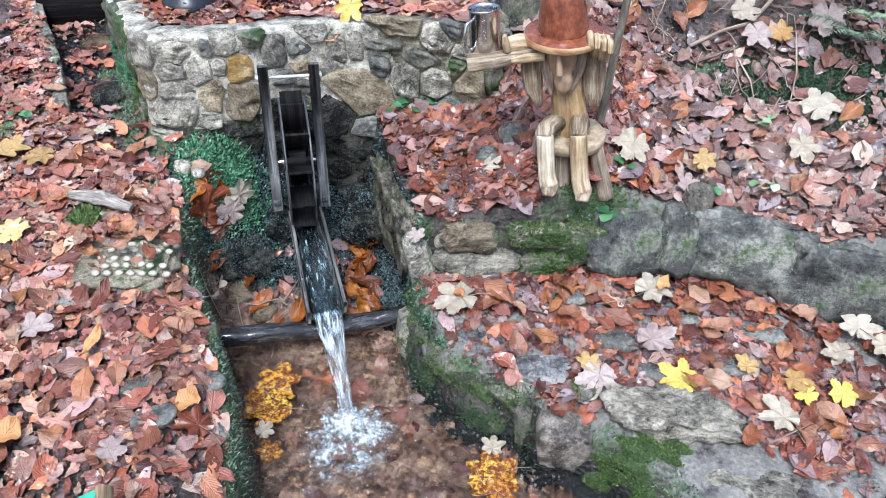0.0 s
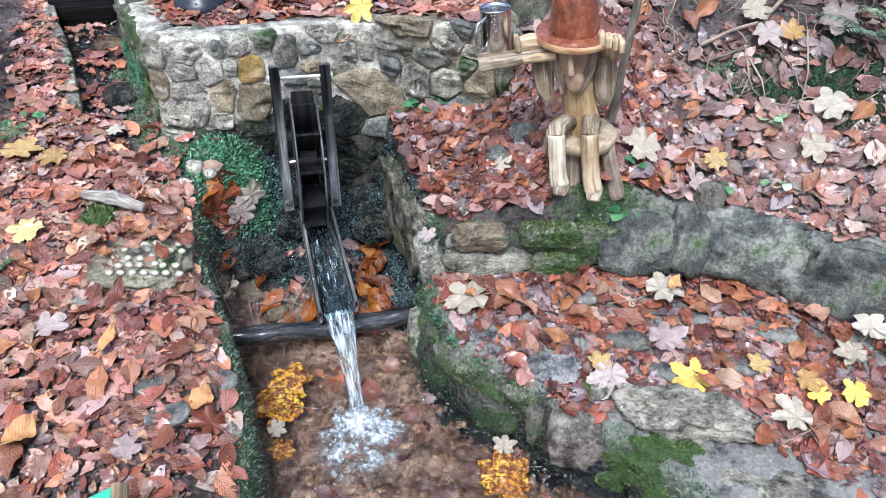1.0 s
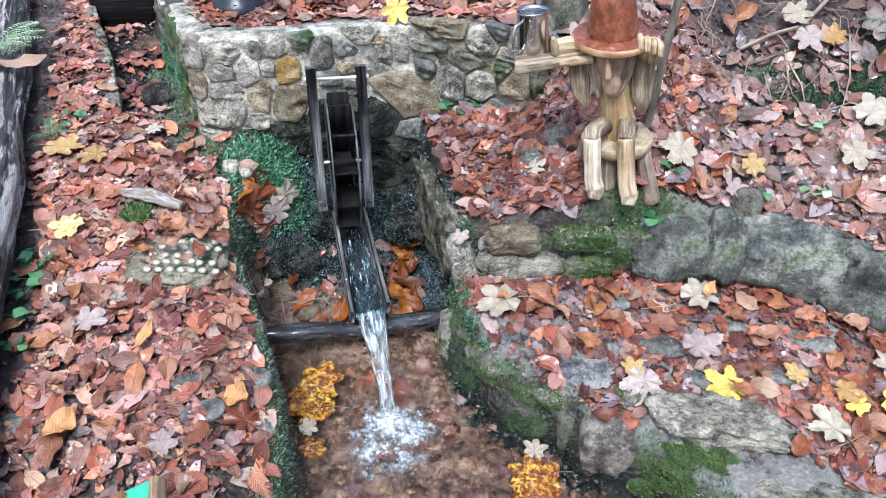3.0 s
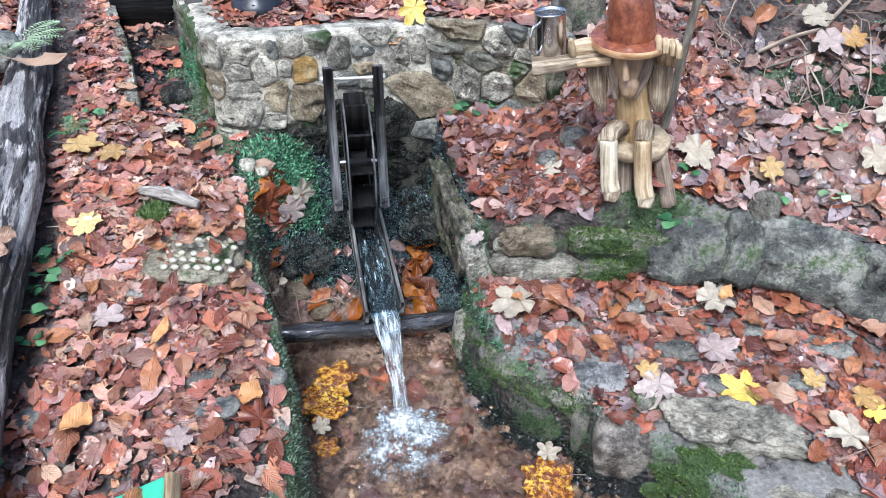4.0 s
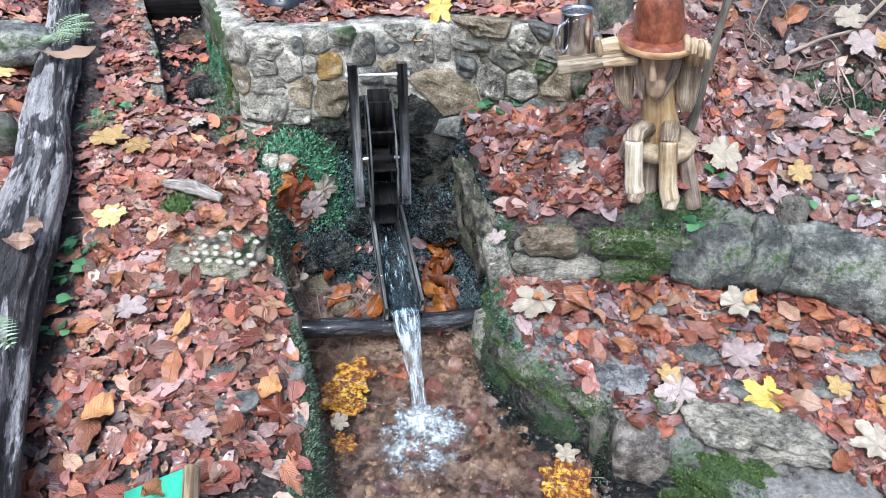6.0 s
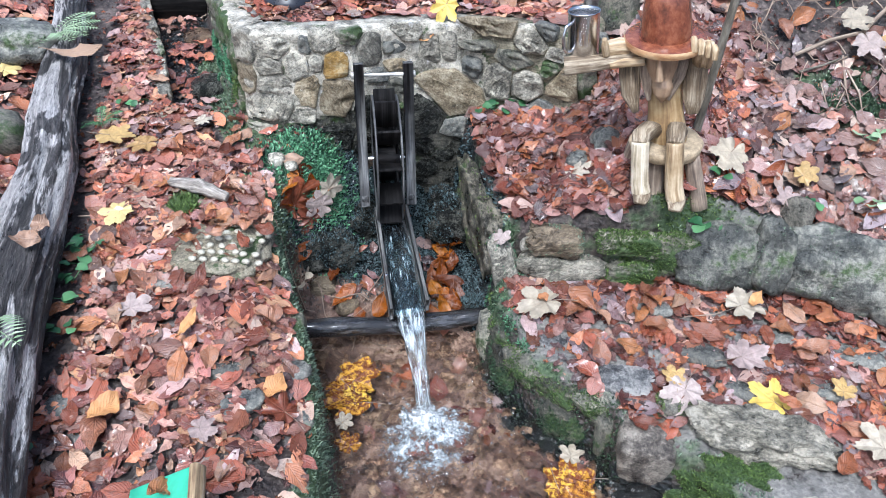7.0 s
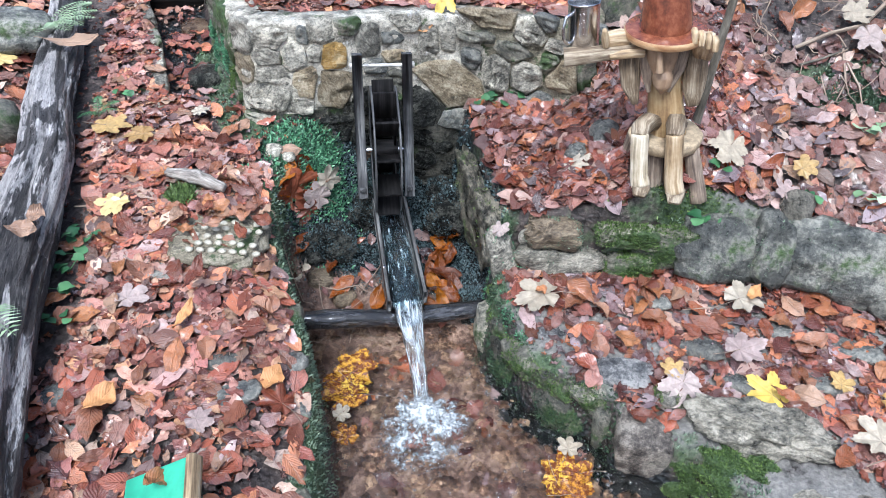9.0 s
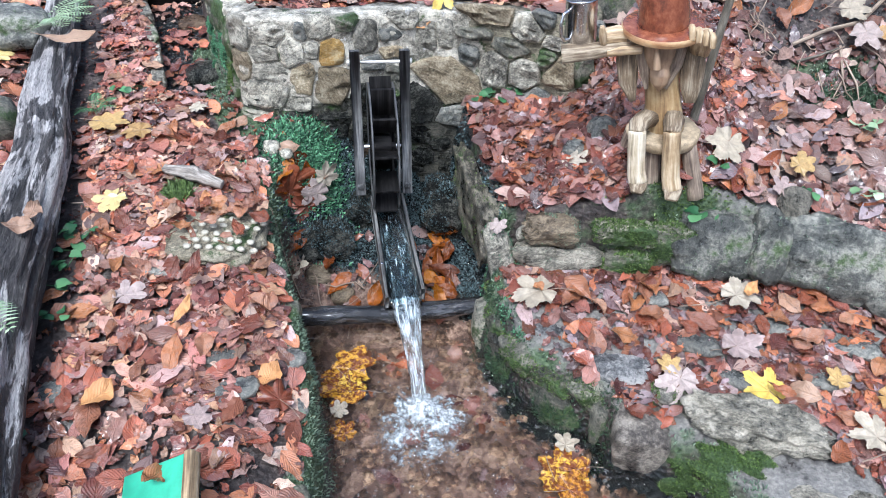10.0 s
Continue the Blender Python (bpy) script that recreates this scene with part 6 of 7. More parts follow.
# ---------- leaves ----------
def leaf_arrays(pos, yaw, tilt_x, tilt_y, length, width, fold, curl, twist, normals=None, rows=8, cols=5, seed=1):
    """Many oval, serrated, folded leaves at once: vertices, faces and leaf coordinates."""
    n = len(pos)
    rng = np.random.default_rng(seed)
    s = np.linspace(0, 1, rows)[None, :, None]
    q = np.linspace(-1, 1, cols)[None, None, :]
    half = np.sin(np.pi * np.clip(s, 0.0, 1) ** 0.88) ** 0.95
    half = np.where(s <= 0.001, 0.04, np.where(s >= 0.999, 0.01, half))
    L, W = length[:, None, None], width[:, None, None]
    edge = 1 + 0.035 * rng.standard_normal((n, rows, 1))
    bow = rng.normal(0, 0.10, (n, 1, 1))
    x = (s - 0.5) * L + 0 * q * W
    y = q * half * edge * W / 2 + bow * L * (0.25 - (s - 0.5) ** 2)
    z = fold[:, None, None] * np.abs(q * half) * W / 2 + curl[:, None, None] * ((s - 0.5) ** 2 - 0.08) * L + twist[:, None, None] * (s - 0.5) * y
    z = z + 0.0022 * np.sin(s * 14 + rng.uniform(0, 6, (n, 1, 1))) * np.abs(q) + rng.normal(0, 0.0011, (n, rows, cols))
    V = np.stack([x, y, z], -1).reshape(n, rows * cols, 3)
    cx, sx, cy, sy, cz, sz = np.cos(tilt_x), np.sin(tilt_x), np.cos(tilt_y), np.sin(tilt_y), np.cos(yaw), np.sin(yaw)
    one, zero = np.ones(n), np.zeros(n)
    RX = np.stack([one, zero, zero, zero, cx, -sx, zero, sx, cx], -1).reshape(n, 3, 3)
    RY = np.stack([cy, zero, sy, zero, one, zero, -sy, zero, cy], -1).reshape(n, 3, 3)
    RZ = np.stack([cz, -sz, zero, sz, cz, zero, zero, zero, one], -1).reshape(n, 3, 3)
    R = RZ @ RY @ RX
    if normals is not None:
        up = normals
        ax = np.stack([np.ones(n), zero, -up[:, 0] / up[:, 2]], -1)
        ax /= np.linalg.norm(ax, axis=1, keepdims=True)
        ay = np.cross(up, ax)
        R = np.stack([ax, ay, up], -1) @ R
    V = np.einsum("nij,nkj->nki", R, V) + pos[:, None, :]
    k = np.arange(rows * cols).reshape(rows, cols)
    F = np.stack([k[:-1, :-1], k[1:, :-1], k[1:, 1:], k[:-1, 1:]], -1).reshape(-1, 4)
    faces = (F[None] + (np.arange(n) * rows * cols)[:, None, None]).reshape(-1, 4)
    uv = np.stack(np.broadcast_arrays(s + 0 * q, (q + 1) / 2 + 0 * s), -1).reshape(1, rows * cols, 2)
    uv = np.broadcast_to(uv, (n, rows * cols, 2)).reshape(-1, 2)
    return V.reshape(-1, 3), faces, uv


def slopes(x, y, e=0.012):
    h = plan(x, y)[0]
    dx = (plan(x + e, y)[0] - plan(x - e, y)[0]) / (2 * e)
    dy = (plan(x, y + e)[0] - plan(x, y - e)[0]) / (2 * e)
    return h, dx, dy


def litter(name, label, count, box, keep, mat, seed, size=(0.028, 0.078), depth=0.013, wild=0.15, steepest=1.1, fine=True, curl=0.42):
    """A bed of fallen leaves over the part of the plan that keep() picks."""
    rng = np.random.default_rng(seed)
    x, y = rng.uniform(box[0], box[1], count), rng.uniform(box[2], box[3], count)
    h, dx, dy = slopes(x, y)
    ok = keep(x, y, rng.uniform(0, 1, count)) & (np.hypot(dx, dy) < steepest)
    x, y, h, dx, dy = (a[ok] for a in (x, y, h, dx, dy))
    n = len(x)
    up = np.stack([-dx, -dy, np.ones(n)], -1)
    up /= np.linalg.norm(up, axis=1, keepdims=True)
    layer = rng.uniform(0, 1, n)
    L = size[0] + (size[1] - size[0]) * rng.uniform(0, 1, n) ** 1.6
    tx, ty = rng.normal(0, wild, n), rng.normal(0, wild * 0.8, n)
    z = h + 0.003 + depth * layer + 0.30 * np.abs(np.sin(ty)) * L * 0.5
    V, F, uv = leaf_arrays(np.stack([x, y, z], -1), rng.uniform(0, 6.283, n), tx, ty, L, L * rng.uniform(0.38, 0.62, n), rng.normal(0.04, 0.2, n), rng.normal(0.2 * curl, curl, n), rng.normal(0, 2.1 * curl, n), up, *((9, 5) if fine else (4, 3)), seed=seed)
    return tagged(new(name, arrays(name, V, F, mat, uv)), label, "leaf litter", kind="stuff")


def pool_out(x, y):
    return -poly_sdf(x, y, POOL)


def front(x):
    """The line of slab and boulders along the terrace's brink, where leaves stop."""
    return np.where(x > 0.33, np.maximum(0.72, 0.895 - 0.19 * (x - 0.33) - 0.5 * np.clip(x - 0.54, 0, 0.2)), 0.0)


def keep_path(x, y, r):
    return (x > log_x(y) + 0.045 + 0.045 * smooth01(-y, -1.25, -1.1) * smooth01(y, 0.70, 0.82) + 0.04 * r) & (pool_out(x, y) > 0.035 + 0.03 * r) & (poly_sdf(x, y, TOP) < -0.05) & ((foot_of_wall(x, y) > 0.058) | (r < 0.05)) & ((poly_sdf(x, y, LEAT) < 0.0) | (y < 1.60) | (r < 0.10)) & (np.hypot(x - (-0.491), y - 1.330) > 0.045) & (np.hypot(x - (-0.642), y - 1.162) > 0.035) & (r < 0.80 + 0.35 * lumps(x, y) - 0.16 * smooth01(-y, -0.98, -0.80) * (0.6 + 1.2 * lumps(x * 1.3 + 4, y * 1.3))) \
        & ((np.hypot((x + 0.535) / 0.095, (y - 1.075) / 0.095) > 1) | (r < 0.22 + 0.35 * (y > 1.09)))


litter("leaf_litter_path", "wet red-brown beech leaves carpeting the path", 16500, (-1.2, -0.2, 0.40, 2.2), keep_path, M_BEECH, 31, (0.022, 0.066), 0.012, 0.10, curl=0.2)
litter("leaf_litter_bank", "faded beech leaves on the bank beyond the log", 4300, (-1.6, -0.72, 0.5, 2.3), lambda x, y, r: x < log_x(y) - 0.05, M_BEECH, 32)
litter("leaf_litter_wall", "faded beech leaves lying on the wall top", 4200, (-1.1, 0.16, 1.48, 2.4), lambda x, y, r: poly_sdf(x, y, TOP) > 0.004 + 0.045 * r, M_BEECH, 33, depth=0.01, wild=0.12, curl=0.2)
litter("leaf_litter_ledge", "rust-red beech leaves heaped beside the carved figure", 3300, (-0.1, 0.48, 1.2, 1.62),
       lambda x, y, r: (poly_sdf(x, y, LOW) < 0.002 - 0.02 * r) & (pool_out(x, y) > 0.035) & (poly_sdf(x, y, TOP) < -0.045) & (np.hypot(x - 0.29, (y - 1.275) * 0.9) > 0.045), M_BEECH_RED, 34, depth=0.02, wild=0.20, curl=0.3)
litter("leaf_litter_slope", "faded brown leaves on the rising bank, mauve sheen coloured in", 11500, (0.12, 1.35, 1.15, 2.5),
       lambda x, y, r: (poly_sdf(x, y, LOW) < -0.015 * r) & ((x > 0.46) | (y > 1.45)) & (poly_sdf(x, y, TOP) < -0.03) & ((r < 0.22) | (np.exp(-((x - 0.74) / 0.13) ** 2 - ((y - 1.53) / 0.06) ** 2) + np.exp(-((x - 0.93) / 0.09) ** 2 - ((y - 1.55) / 0.11) ** 2) < 0.26)) & (r < 0.75 + 0.5 * lumps(x + 3, y) - 0.5 * smooth01(y, 1.5, 1.72) - 0.35 * smooth01(x, 0.40, 0.55) * smooth01(y, 1.54, 1.66)), M_BEECH_PALE, 35, size=(0.028, 0.068), depth=0.018, wild=0.17, curl=0.22)
litter("leaf_litter_terrace", "wet rust-red and brown leaves on the lower terrace", 5400, (0.02, 1.3, 0.62, 1.25),
       lambda x, y, r: (poly_sdf(x, y, LOW) > 0.012) & (pool_out(x, y) > 0.04 + 0.03 * r + 0.06 * smooth01(x, 0.34, 0.44)) & (np.hypot((x - 0.49) / 0.12, (y - 0.862) / 0.045) > 1) & (np.hypot((x - 0.245) / 0.055, (y - 0.955) / 0.035) > 1) & (y > front(x)) & (r < 0.42 + 0.6 * lumps(x + 5, y + 2) + 0.3 * (y > 1.1)), M_BEECH_RED, 36, size=(0.022, 0.062), depth=0.008, wild=0.10, curl=0.17)
litter("leaf_litter_pit", "dark wet leaves caught in the wheel pit", 45, (-0.45, -0.05, 1.16, 1.45), lambda x, y, r: pool_out(x, y) < -0.015, M_BEECH_RED, 37)


def keep_sunk(x, y, r):
    return pool_out(x, y) < -0.01


litter("sunken_leaves", "brown leaves lying on the pool bed", 110, (-0.3, 0.3, 0.55, 1.1), keep_sunk, M_BEECH_RED, 38, depth=0.004, wild=0.1)

litter("leaf_crumbs", "crumbled leaf and bark bits on bare soil", 9000, (-1.3, 1.1, 0.45, 2.1), lambda x, y, r: (pool_out(x, y) > 0.03) & (poly_sdf(x, y, TOP) < -0.02) & (y > front(x)), M_BEECH_RED, 39, (0.006, 0.018), 0.006, 0.35)
litter("leaf_litter_woods", "brown leaves strewn over the woodland floor around", 26000, (-3.6, 3.4, -1.9, 4.4),
       lambda x, y, r: ((x < -1.55) | (x > 1.32) | (y < 0.42) | (y > 2.38)) & (pool_out(x, y) > 0.05) & (r < 1.4 - 0.42 * np.hypot(x, y - 1.2)), M_BEECH, 40, (0.04, 0.07), 0.012, 0.2, 2.0, False)
# single leaves lying on top, that one could count
random.seed(77)
leaf_mesh = []
for k in range(8):
    rng = np.random.default_rng(200 + k)
    one = np.ones(1)
    V, F, uv = leaf_arrays(np.zeros((1, 3)), 0 * one, 0 * one, 0 * one, 0.062 * one, (0.030 + 0.003 * (k % 4)) * one, rng.normal(0.1, 0.3, 1), rng.normal(0.2, 0.6, 1), rng.normal(0, 1.1, 1), None, 14, 9, 200 + k)
    me = arrays("beech_leaf", V, F, M_BEECH_ONE, uv)
    leaf_mesh.append(me)
count = 0
while count < 230:
    zone = count % 4
    if zone == 0:
        x, y = random.uniform(-0.8, -0.32), random.uniform(0.55, 1.5)
        ok = x > log_x(y) + 0.06 and pool_out(np.array([x]), np.array([y]))[0] > 0.05
    elif zone == 1:
        x, y = random.uniform(0.1, 0.95), random.uniform(0.78, 1.2)
        ok = poly_sdf(np.array([x]), np.array([y]), LOW)[0] > 0.02 and pool_out(np.array([x]), np.array([y]))[0] > 0.07 and y > front(x)
    elif zone == 2:
        x, y = random.uniform(0.0, 0.95), random.uniform(1.28, 1.7)
        ok = poly_sdf(np.array([x]), np.array([y]), TOP)[0] < -0.04 and not (0.2 < x < 0.4 and y < 1.42) and not (x > 0.6 and 1.44 < y < 1.66)
    else:
        x, y = random.uniform(-0.7, 0.05), random.uniform(1.6, 1.95)
        ok = poly_sdf(np.array([x]), np.array([y]), TOP)[0] > 0.05
    if not ok:
        continue
    h, dx, dy = (float(a[0]) for a in slopes(np.array([x]), np.array([y])))
    ob = new("beech_leaf", random.choice(leaf_mesh))
    ob.matrix_basis = Matrix.Translation((x, y, h + 0.017)) @ Vector((-dx, -dy, 1)).to_track_quat("Z", "Y").to_matrix().to_4x4() @ pose(0, 0, 0, random.gauss(0, 11), random.gauss(0, 11), random.uniform(0, 360)) @ Matrix.Scale(random.uniform(0.62, 1.2), 4)
    tagged(ob, "wet fallen beech leaf on the leaf carpet", "leaf", "fallen beech leaves")
    count += 1


def maple_bm(seed, lobes=5, curl=0.25):
    """A lobed maple leaf about one metre across, cupped and waved, its stalk running backwards."""
    rng = random.Random(seed)
    bm = bmesh.new()
    uvl = bm.loops.layers.uv.new("leaf")
    dirs = [(0, 1.0), (48, 0.88), (-48, 0.88), (104, 0.62), (-104, 0.62)]
    sides, rings = 120, 6
    tips = [(radians(a + rng.uniform(-5, 5)), r * rng.uniform(0.9, 1.06)) for a, r in dirs]
    uvs = {}
    grid = []
    mid = bm.verts.new((0, 0, 0))
    uvs[mid] = (0.0, 0.5)
    for k in range(1, rings + 1):
        f = k / rings
        ring = []
        for j in range(sides):
            a = 6.28318 * j / sides - math.pi
            r = 0.0
            near = 9.0
            for ta, tr in tips:
                d = abs((a - ta + math.pi) % 6.28318 - math.pi)
                near = min(near, d)
                side = 0.0
                for tooth, tall in ((0.17, 0.10), (0.30, 0.13)):
                    side = max(side, tall * (1 - abs(d - tooth) / 0.06)) if abs(d - tooth) < 0.06 else side
                r = max(r, tr * (0.50 + 0.50 * max(0, 1 - d / 0.46) ** 0.85) + side * tr)
            if abs(abs(a) - math.pi) < 0.22:
                r *= 0.35 + 0.65 * abs(abs(a) - math.pi) / 0.22
            r *= 0.56 * (1 + 0.035 * (rng.random() - 0.5) * 2)
            x, y = math.cos(a) * r * f, math.sin(a) * r * f
            z = curl * (r * f) ** 2 * 0.9 * math.sin(a * 2.5 + seed) + 0.10 * curl * math.sin(a * 7 + seed * 2) * f * f + 0.05 * min(near, 0.35) * f
            v = bm.verts.new((x, y, z))
            uvs[v] = (f * 0.5, 0.5 + max(-0.5, min(0.5, near * f * 0.8)))
            ring.append(v)
        grid.append(ring)
    for j in range(sides):
        bm.faces.new((mid, grid[0][j], grid[0][(j + 1) % sides]))
        for a, c in zip(grid, grid[1:]):
            bm.faces.new((a[j], c[j], c[(j + 1) % sides], a[(j + 1) % sides]))
    for fc in bm.faces:
        for lp in fc.loops:
            lp[uvl].uv = uvs[lp.vert]
    return bm


def maple(x, y, size, turn, mat, label, up=0.026, tip=(0, 0), seed=1, z=None, curl=0.25):
    ob = part("maple_leaf", maple_bm(seed, curl=curl), mat)
    part("stalk", limb(bmesh.new(), [(0, 0, 0.002), (-0.30, 0.03, 0.02), (-0.55, 0.1, 0.0)], [0.008, 0.007, 0.009], 6, 0, 0, 0, 3), M_TWIG, ob)
    h, dx, dy = (float(a[0]) for a in slopes(np.array([x]), np.array([y]), 0.03))
    place = Matrix.Translation((x, y, (h + up) if z is None else z))
    lie = Vector((-dx, -dy, 1)).to_track_quat("Z", "Y").to_matrix().to_4x4() if z is None else Matrix.Identity(4)
    ob.matrix_basis = place @ lie @ pose(0, 0, 0, tip[0], tip[1], 0) @ pose(0, 0, 0, 0, 0, turn) @ Matrix.Scale(size * 0.98, 4)
    return tagged(ob, label, "leaf", "maple leaves")


WHITE = [(0.094, 1.09, 0.115, 200), (0.47, 1.125, 0.105, 20), (0.438, 1.328, 0.115, 215), (0.138, 1.322, 0.07, 90), (0.66, 0.853, 0.095, 120), (-0.017, 1.713, 0.075, 40), (0.718, 1.657, 0.09, 10),
         (0.837, 1.418, 0.115, 60), (0.791, 1.345, 0.085, 300), (0.864, 1.05, 0.105, 80), (0.90, 1.01, 0.095, 330), (0.815, 1.0, 0.085, 190), (-0.73, 0.625, 0.07, 60), (-0.702, 1.414, 0.05, 20)]
for k, (x, y, s, a) in enumerate(WHITE):
    maple(x, y, s, a, M_MAPLE_WHITE, "pale cream maple leaf lying on brown leaves", 0.044 if y > 1.25 and x > 0.3 else 0.026, (0, 0), 300 + k, curl=0.3)
YELLOW = [(0.5, 0.927, 0.098, 140), (-0.758, 1.115, 0.085, 240), (0.78, 0.90, 0.075, 60), (-1.216, 1.503, 0.095, 30), (0.72, 0.905, 0.06, 200)]
for k, (x, y, s, a) in enumerate(YELLOW):
    maple(x, y, s, a, M_MAPLE_STRAW if k in (1, 3) else M_MAPLE_YELLOW, "straw-yellow maple leaf, flat and wet" if k in (1, 3) else "bright yellow maple leaf with dark spots", 0.022, (0, 0), 330 + k)
OCHRE = [(-0.883, 1.339, 0.105, 10), (-0.789, 1.319, 0.085, 190), (0.621, 0.955, 0.06, 70), (0.80, 1.60, 0.075, 100), (0.585, 1.322, 0.075, 30), (0.70, 0.93, 0.07, 350), (0.33, 0.95, 0.06, 100)]
for k, (x, y, s, a) in enumerate(OCHRE):
    maple(x, y, s, a, M_MAPLE_OCHRE, "ochre maple leaf on the leaf carpet", 0.038 if y > 1.25 and x > 0.3 else 0.024, (0, 0), 350 + k)
PINK = [(0.345, 0.93, 0.10, 250), (0.631, 1.19, 0.12, 80), (0.455, 1.01, 0.095, 30), (0.747, 1.61, 0.095, 300), (0.901, 1.628, 0.115, 270), (0.547, 1.27, 0.065, 60), (0.874, 1.106, 0.10, 200), (-0.633, 0.881, 0.08, 45), (-0.429, 0.67, 0.06, 10)]
for k, (x, y, s, a) in enumerate(PINK):
    maple(x, y, s, a, M_MAPLE_PINK, "faded pinkish-grey maple leaf, wet", 0.038 if y > 1.25 and x > 0.3 else 0.024, (0, 0), 370 + k)
RED = [(-0.46, 1.285, 0.11, 100), (-0.455, 1.30, 0.10, 30), (-0.435, 1.305, 0.09, 250), (-0.318, 0.735, 0.085, 60), (-0.64, 0.55, 0.075, 20), (-0.425, 1.30, 0.09, 180)]
for k, (x, y, s, a) in enumerate(RED):
    maple(x, y, s, a, M_MAPLE_RED, "dark wine-red maple leaf, wet and curled", 0.022, (25 if k in (0, 1, 2, 5) else 0, 0), 390 + k, curl=0.5)
maple(-0.168, 1.592, 0.088, 250, M_MAPLE_YELLOW, "yellow maple leaf standing against the wall top", 0, (62, 0), 401, 0.575)
maple(-0.392, 1.332, 0.085, 30, M_MAPLE_WHITE, "pale pink maple leaf caught in the wheel pit", 0.078, (20, 0), 402)
maple(-0.405, 1.315, 0.09, 150, M_MAPLE_PINK, "pale pink maple leaf caught in the wheel pit", 0.05, (20, 0), 409)
maple(-0.425, 1.19, 0.075, 110, M_MAPLE_WHITE, "curled cream leaf leaning in the wheel pit", 0.05, (50, 15), 403, curl=0.6)
maple(-0.270, 0.985, 0.125, 80, M_FLOATING, "orange maple leaf floating on the pool", 0, (4, 0), 404, 0.004, 0.12)
maple(-0.258, 0.925, 0.115, 200, M_FLOATING, "ochre maple leaf floating on the pool", 0, (-4, 3), 405, 0.003, 0.15)
maple(-0.245, 0.83, 0.07, 120, M_FLOATING, "brown maple leaf sunk at the pool edge", 0, (3, 3), 408, -0.006, 0.12)
maple(0.157, 0.785, 0.132, 100, M_FLOATING, "yellow spotted maple leaf floating on the pool", 0, (4, 4), 406, 0.004, 0.12)
maple(0.155, 0.845, 0.06, 80, M_MAPLE_WHITE, "small white leaf lying on a floating leaf", 0, (6, 0), 407, 0.014, 0.2)


def big_leaf(x, y, length, wide, turn, tip, mat, label, z, seed):
    one = np.ones(1)
    V, F, uv = leaf_arrays(np.zeros((1, 3)), 0 * one, 0 * one, 0 * one, length * one, wide * one, 0.18 * one, 0.5 * one, 2.0 * one, None, 16, 9, seed)
    ob = new("beech_leaf", arrays("beech_leaf", V, F, mat, uv))
    ob.matrix_basis = pose(x, y, z, tip[0], tip[1], 0) @ pose(0, 0, 0, 0, 0, turn)
    return tagged(ob, label, "leaf", "fallen beech leaves")


random.seed(64)
for k in range(20):
    big_leaf(-0.535 + random.uniform(-0.09, 0.085), 1.06 + random.uniform(-0.015, 0.085), random.uniform(0.03, 0.055), random.uniform(0.018, 0.03), random.uniform(0, 360), (random.gauss(5, 6), random.gauss(0, 6)), M_BEECH_ONE, "brown beech leaf stuck to the pebbled slab", 0.274 + 0.001 * k, 540 + k)
big_leaf(-0.589, 0.685, 0.062, 0.045, 70, (4, 5), M_ORANGE_LEAF, "orange oval beech leaf on the path", 0.205, 500)
big_leaf(-0.344, 0.775, 0.05, 0.040, 80, (8, 5), M_ORANGE_LEAF, "orange oval beech leaf on the rim", 0.192, 501)
big_leaf(-0.398, 0.968, 0.05, 0.032, 20, (5, 10), M_ORANGE_LEAF, "orange beech leaf on the mossy rim", 0.192, 502)
big_leaf(-1.045, 1.53, 0.15, 0.04, 8, (15, 0), M_TAN_LEAF, "long pale brown leaf lying across the log", 0.435, 503)
big_leaf(-0.80, 0.90, 0.05, 0.035, 20, (15, 20), M_BEECH_ONE, "brown beech leaf on the rotting log", 0.352, 504)
big_leaf(-0.80, 0.945, 0.045, 0.03, 100, (10, 20), M_BEECH_ONE, "brown beech leaf on the rotting log", 0.352, 505)
M_SODDEN = leaf_material("sodden_rust_leaf", [(0.0, (0.09, 0.022, 0.010)), (0.5, (0.36, 0.095, 0.018)), (1.0, (0.52, 0.19, 0.035))], by_object=True, saturation=1.05, value=0.62)
random.seed(91)
for k, (x, y) in enumerate([(-0.142, 1.33), (-0.130, 1.30), (-0.150, 1.285), (-0.118, 1.265), (-0.135, 1.245), (-0.105, 1.24), (-0.142, 1.37), (-0.128, 1.35), (-0.12, 1.385), (-0.138, 1.395), (-0.112, 1.325), (-0.135, 1.345), (-0.125, 1.41), (-0.115, 1.19), (-0.10, 1.21), (-0.09, 1.235), (-0.13, 1.17), (-0.16, 1.18), (-0.085, 1.40),
                            (-0.24, 1.15), (-0.255, 1.19), (-0.30, 1.17), (-0.34, 1.20), (-0.37, 1.24), (-0.335, 1.15), (-0.44, 1.25), (-0.47, 1.30), (-0.475, 1.27), (-0.43, 1.33), (-0.455, 1.34), (-0.40, 1.36)]):
    big_leaf(x, y, random.uniform(0.05, 0.085), random.uniform(0.022, 0.036), random.uniform(0, 360), (random.gauss(30, 24), random.gauss(0, 22)), M_SODDEN, "sodden rust-brown leaf caught in the wheel pit", ground_z(x, y) + random.uniform(0.014, 0.03), 510 + k)
for k, (x, y, a) in enumerate([(-0.30, 0.96, 40), (-0.27, 1.005, 150), (-0.295, 0.935, 260), (-0.262, 0.955, 330)]):
    maple(x, y, 0.08, a, M_FLOATING, "sodden brown maple leaf floating on the pool", 0, (random.gauss(0, 6), random.gauss(0, 6)), 420 + k, 0.001 + 0.001 * k, 0.2)
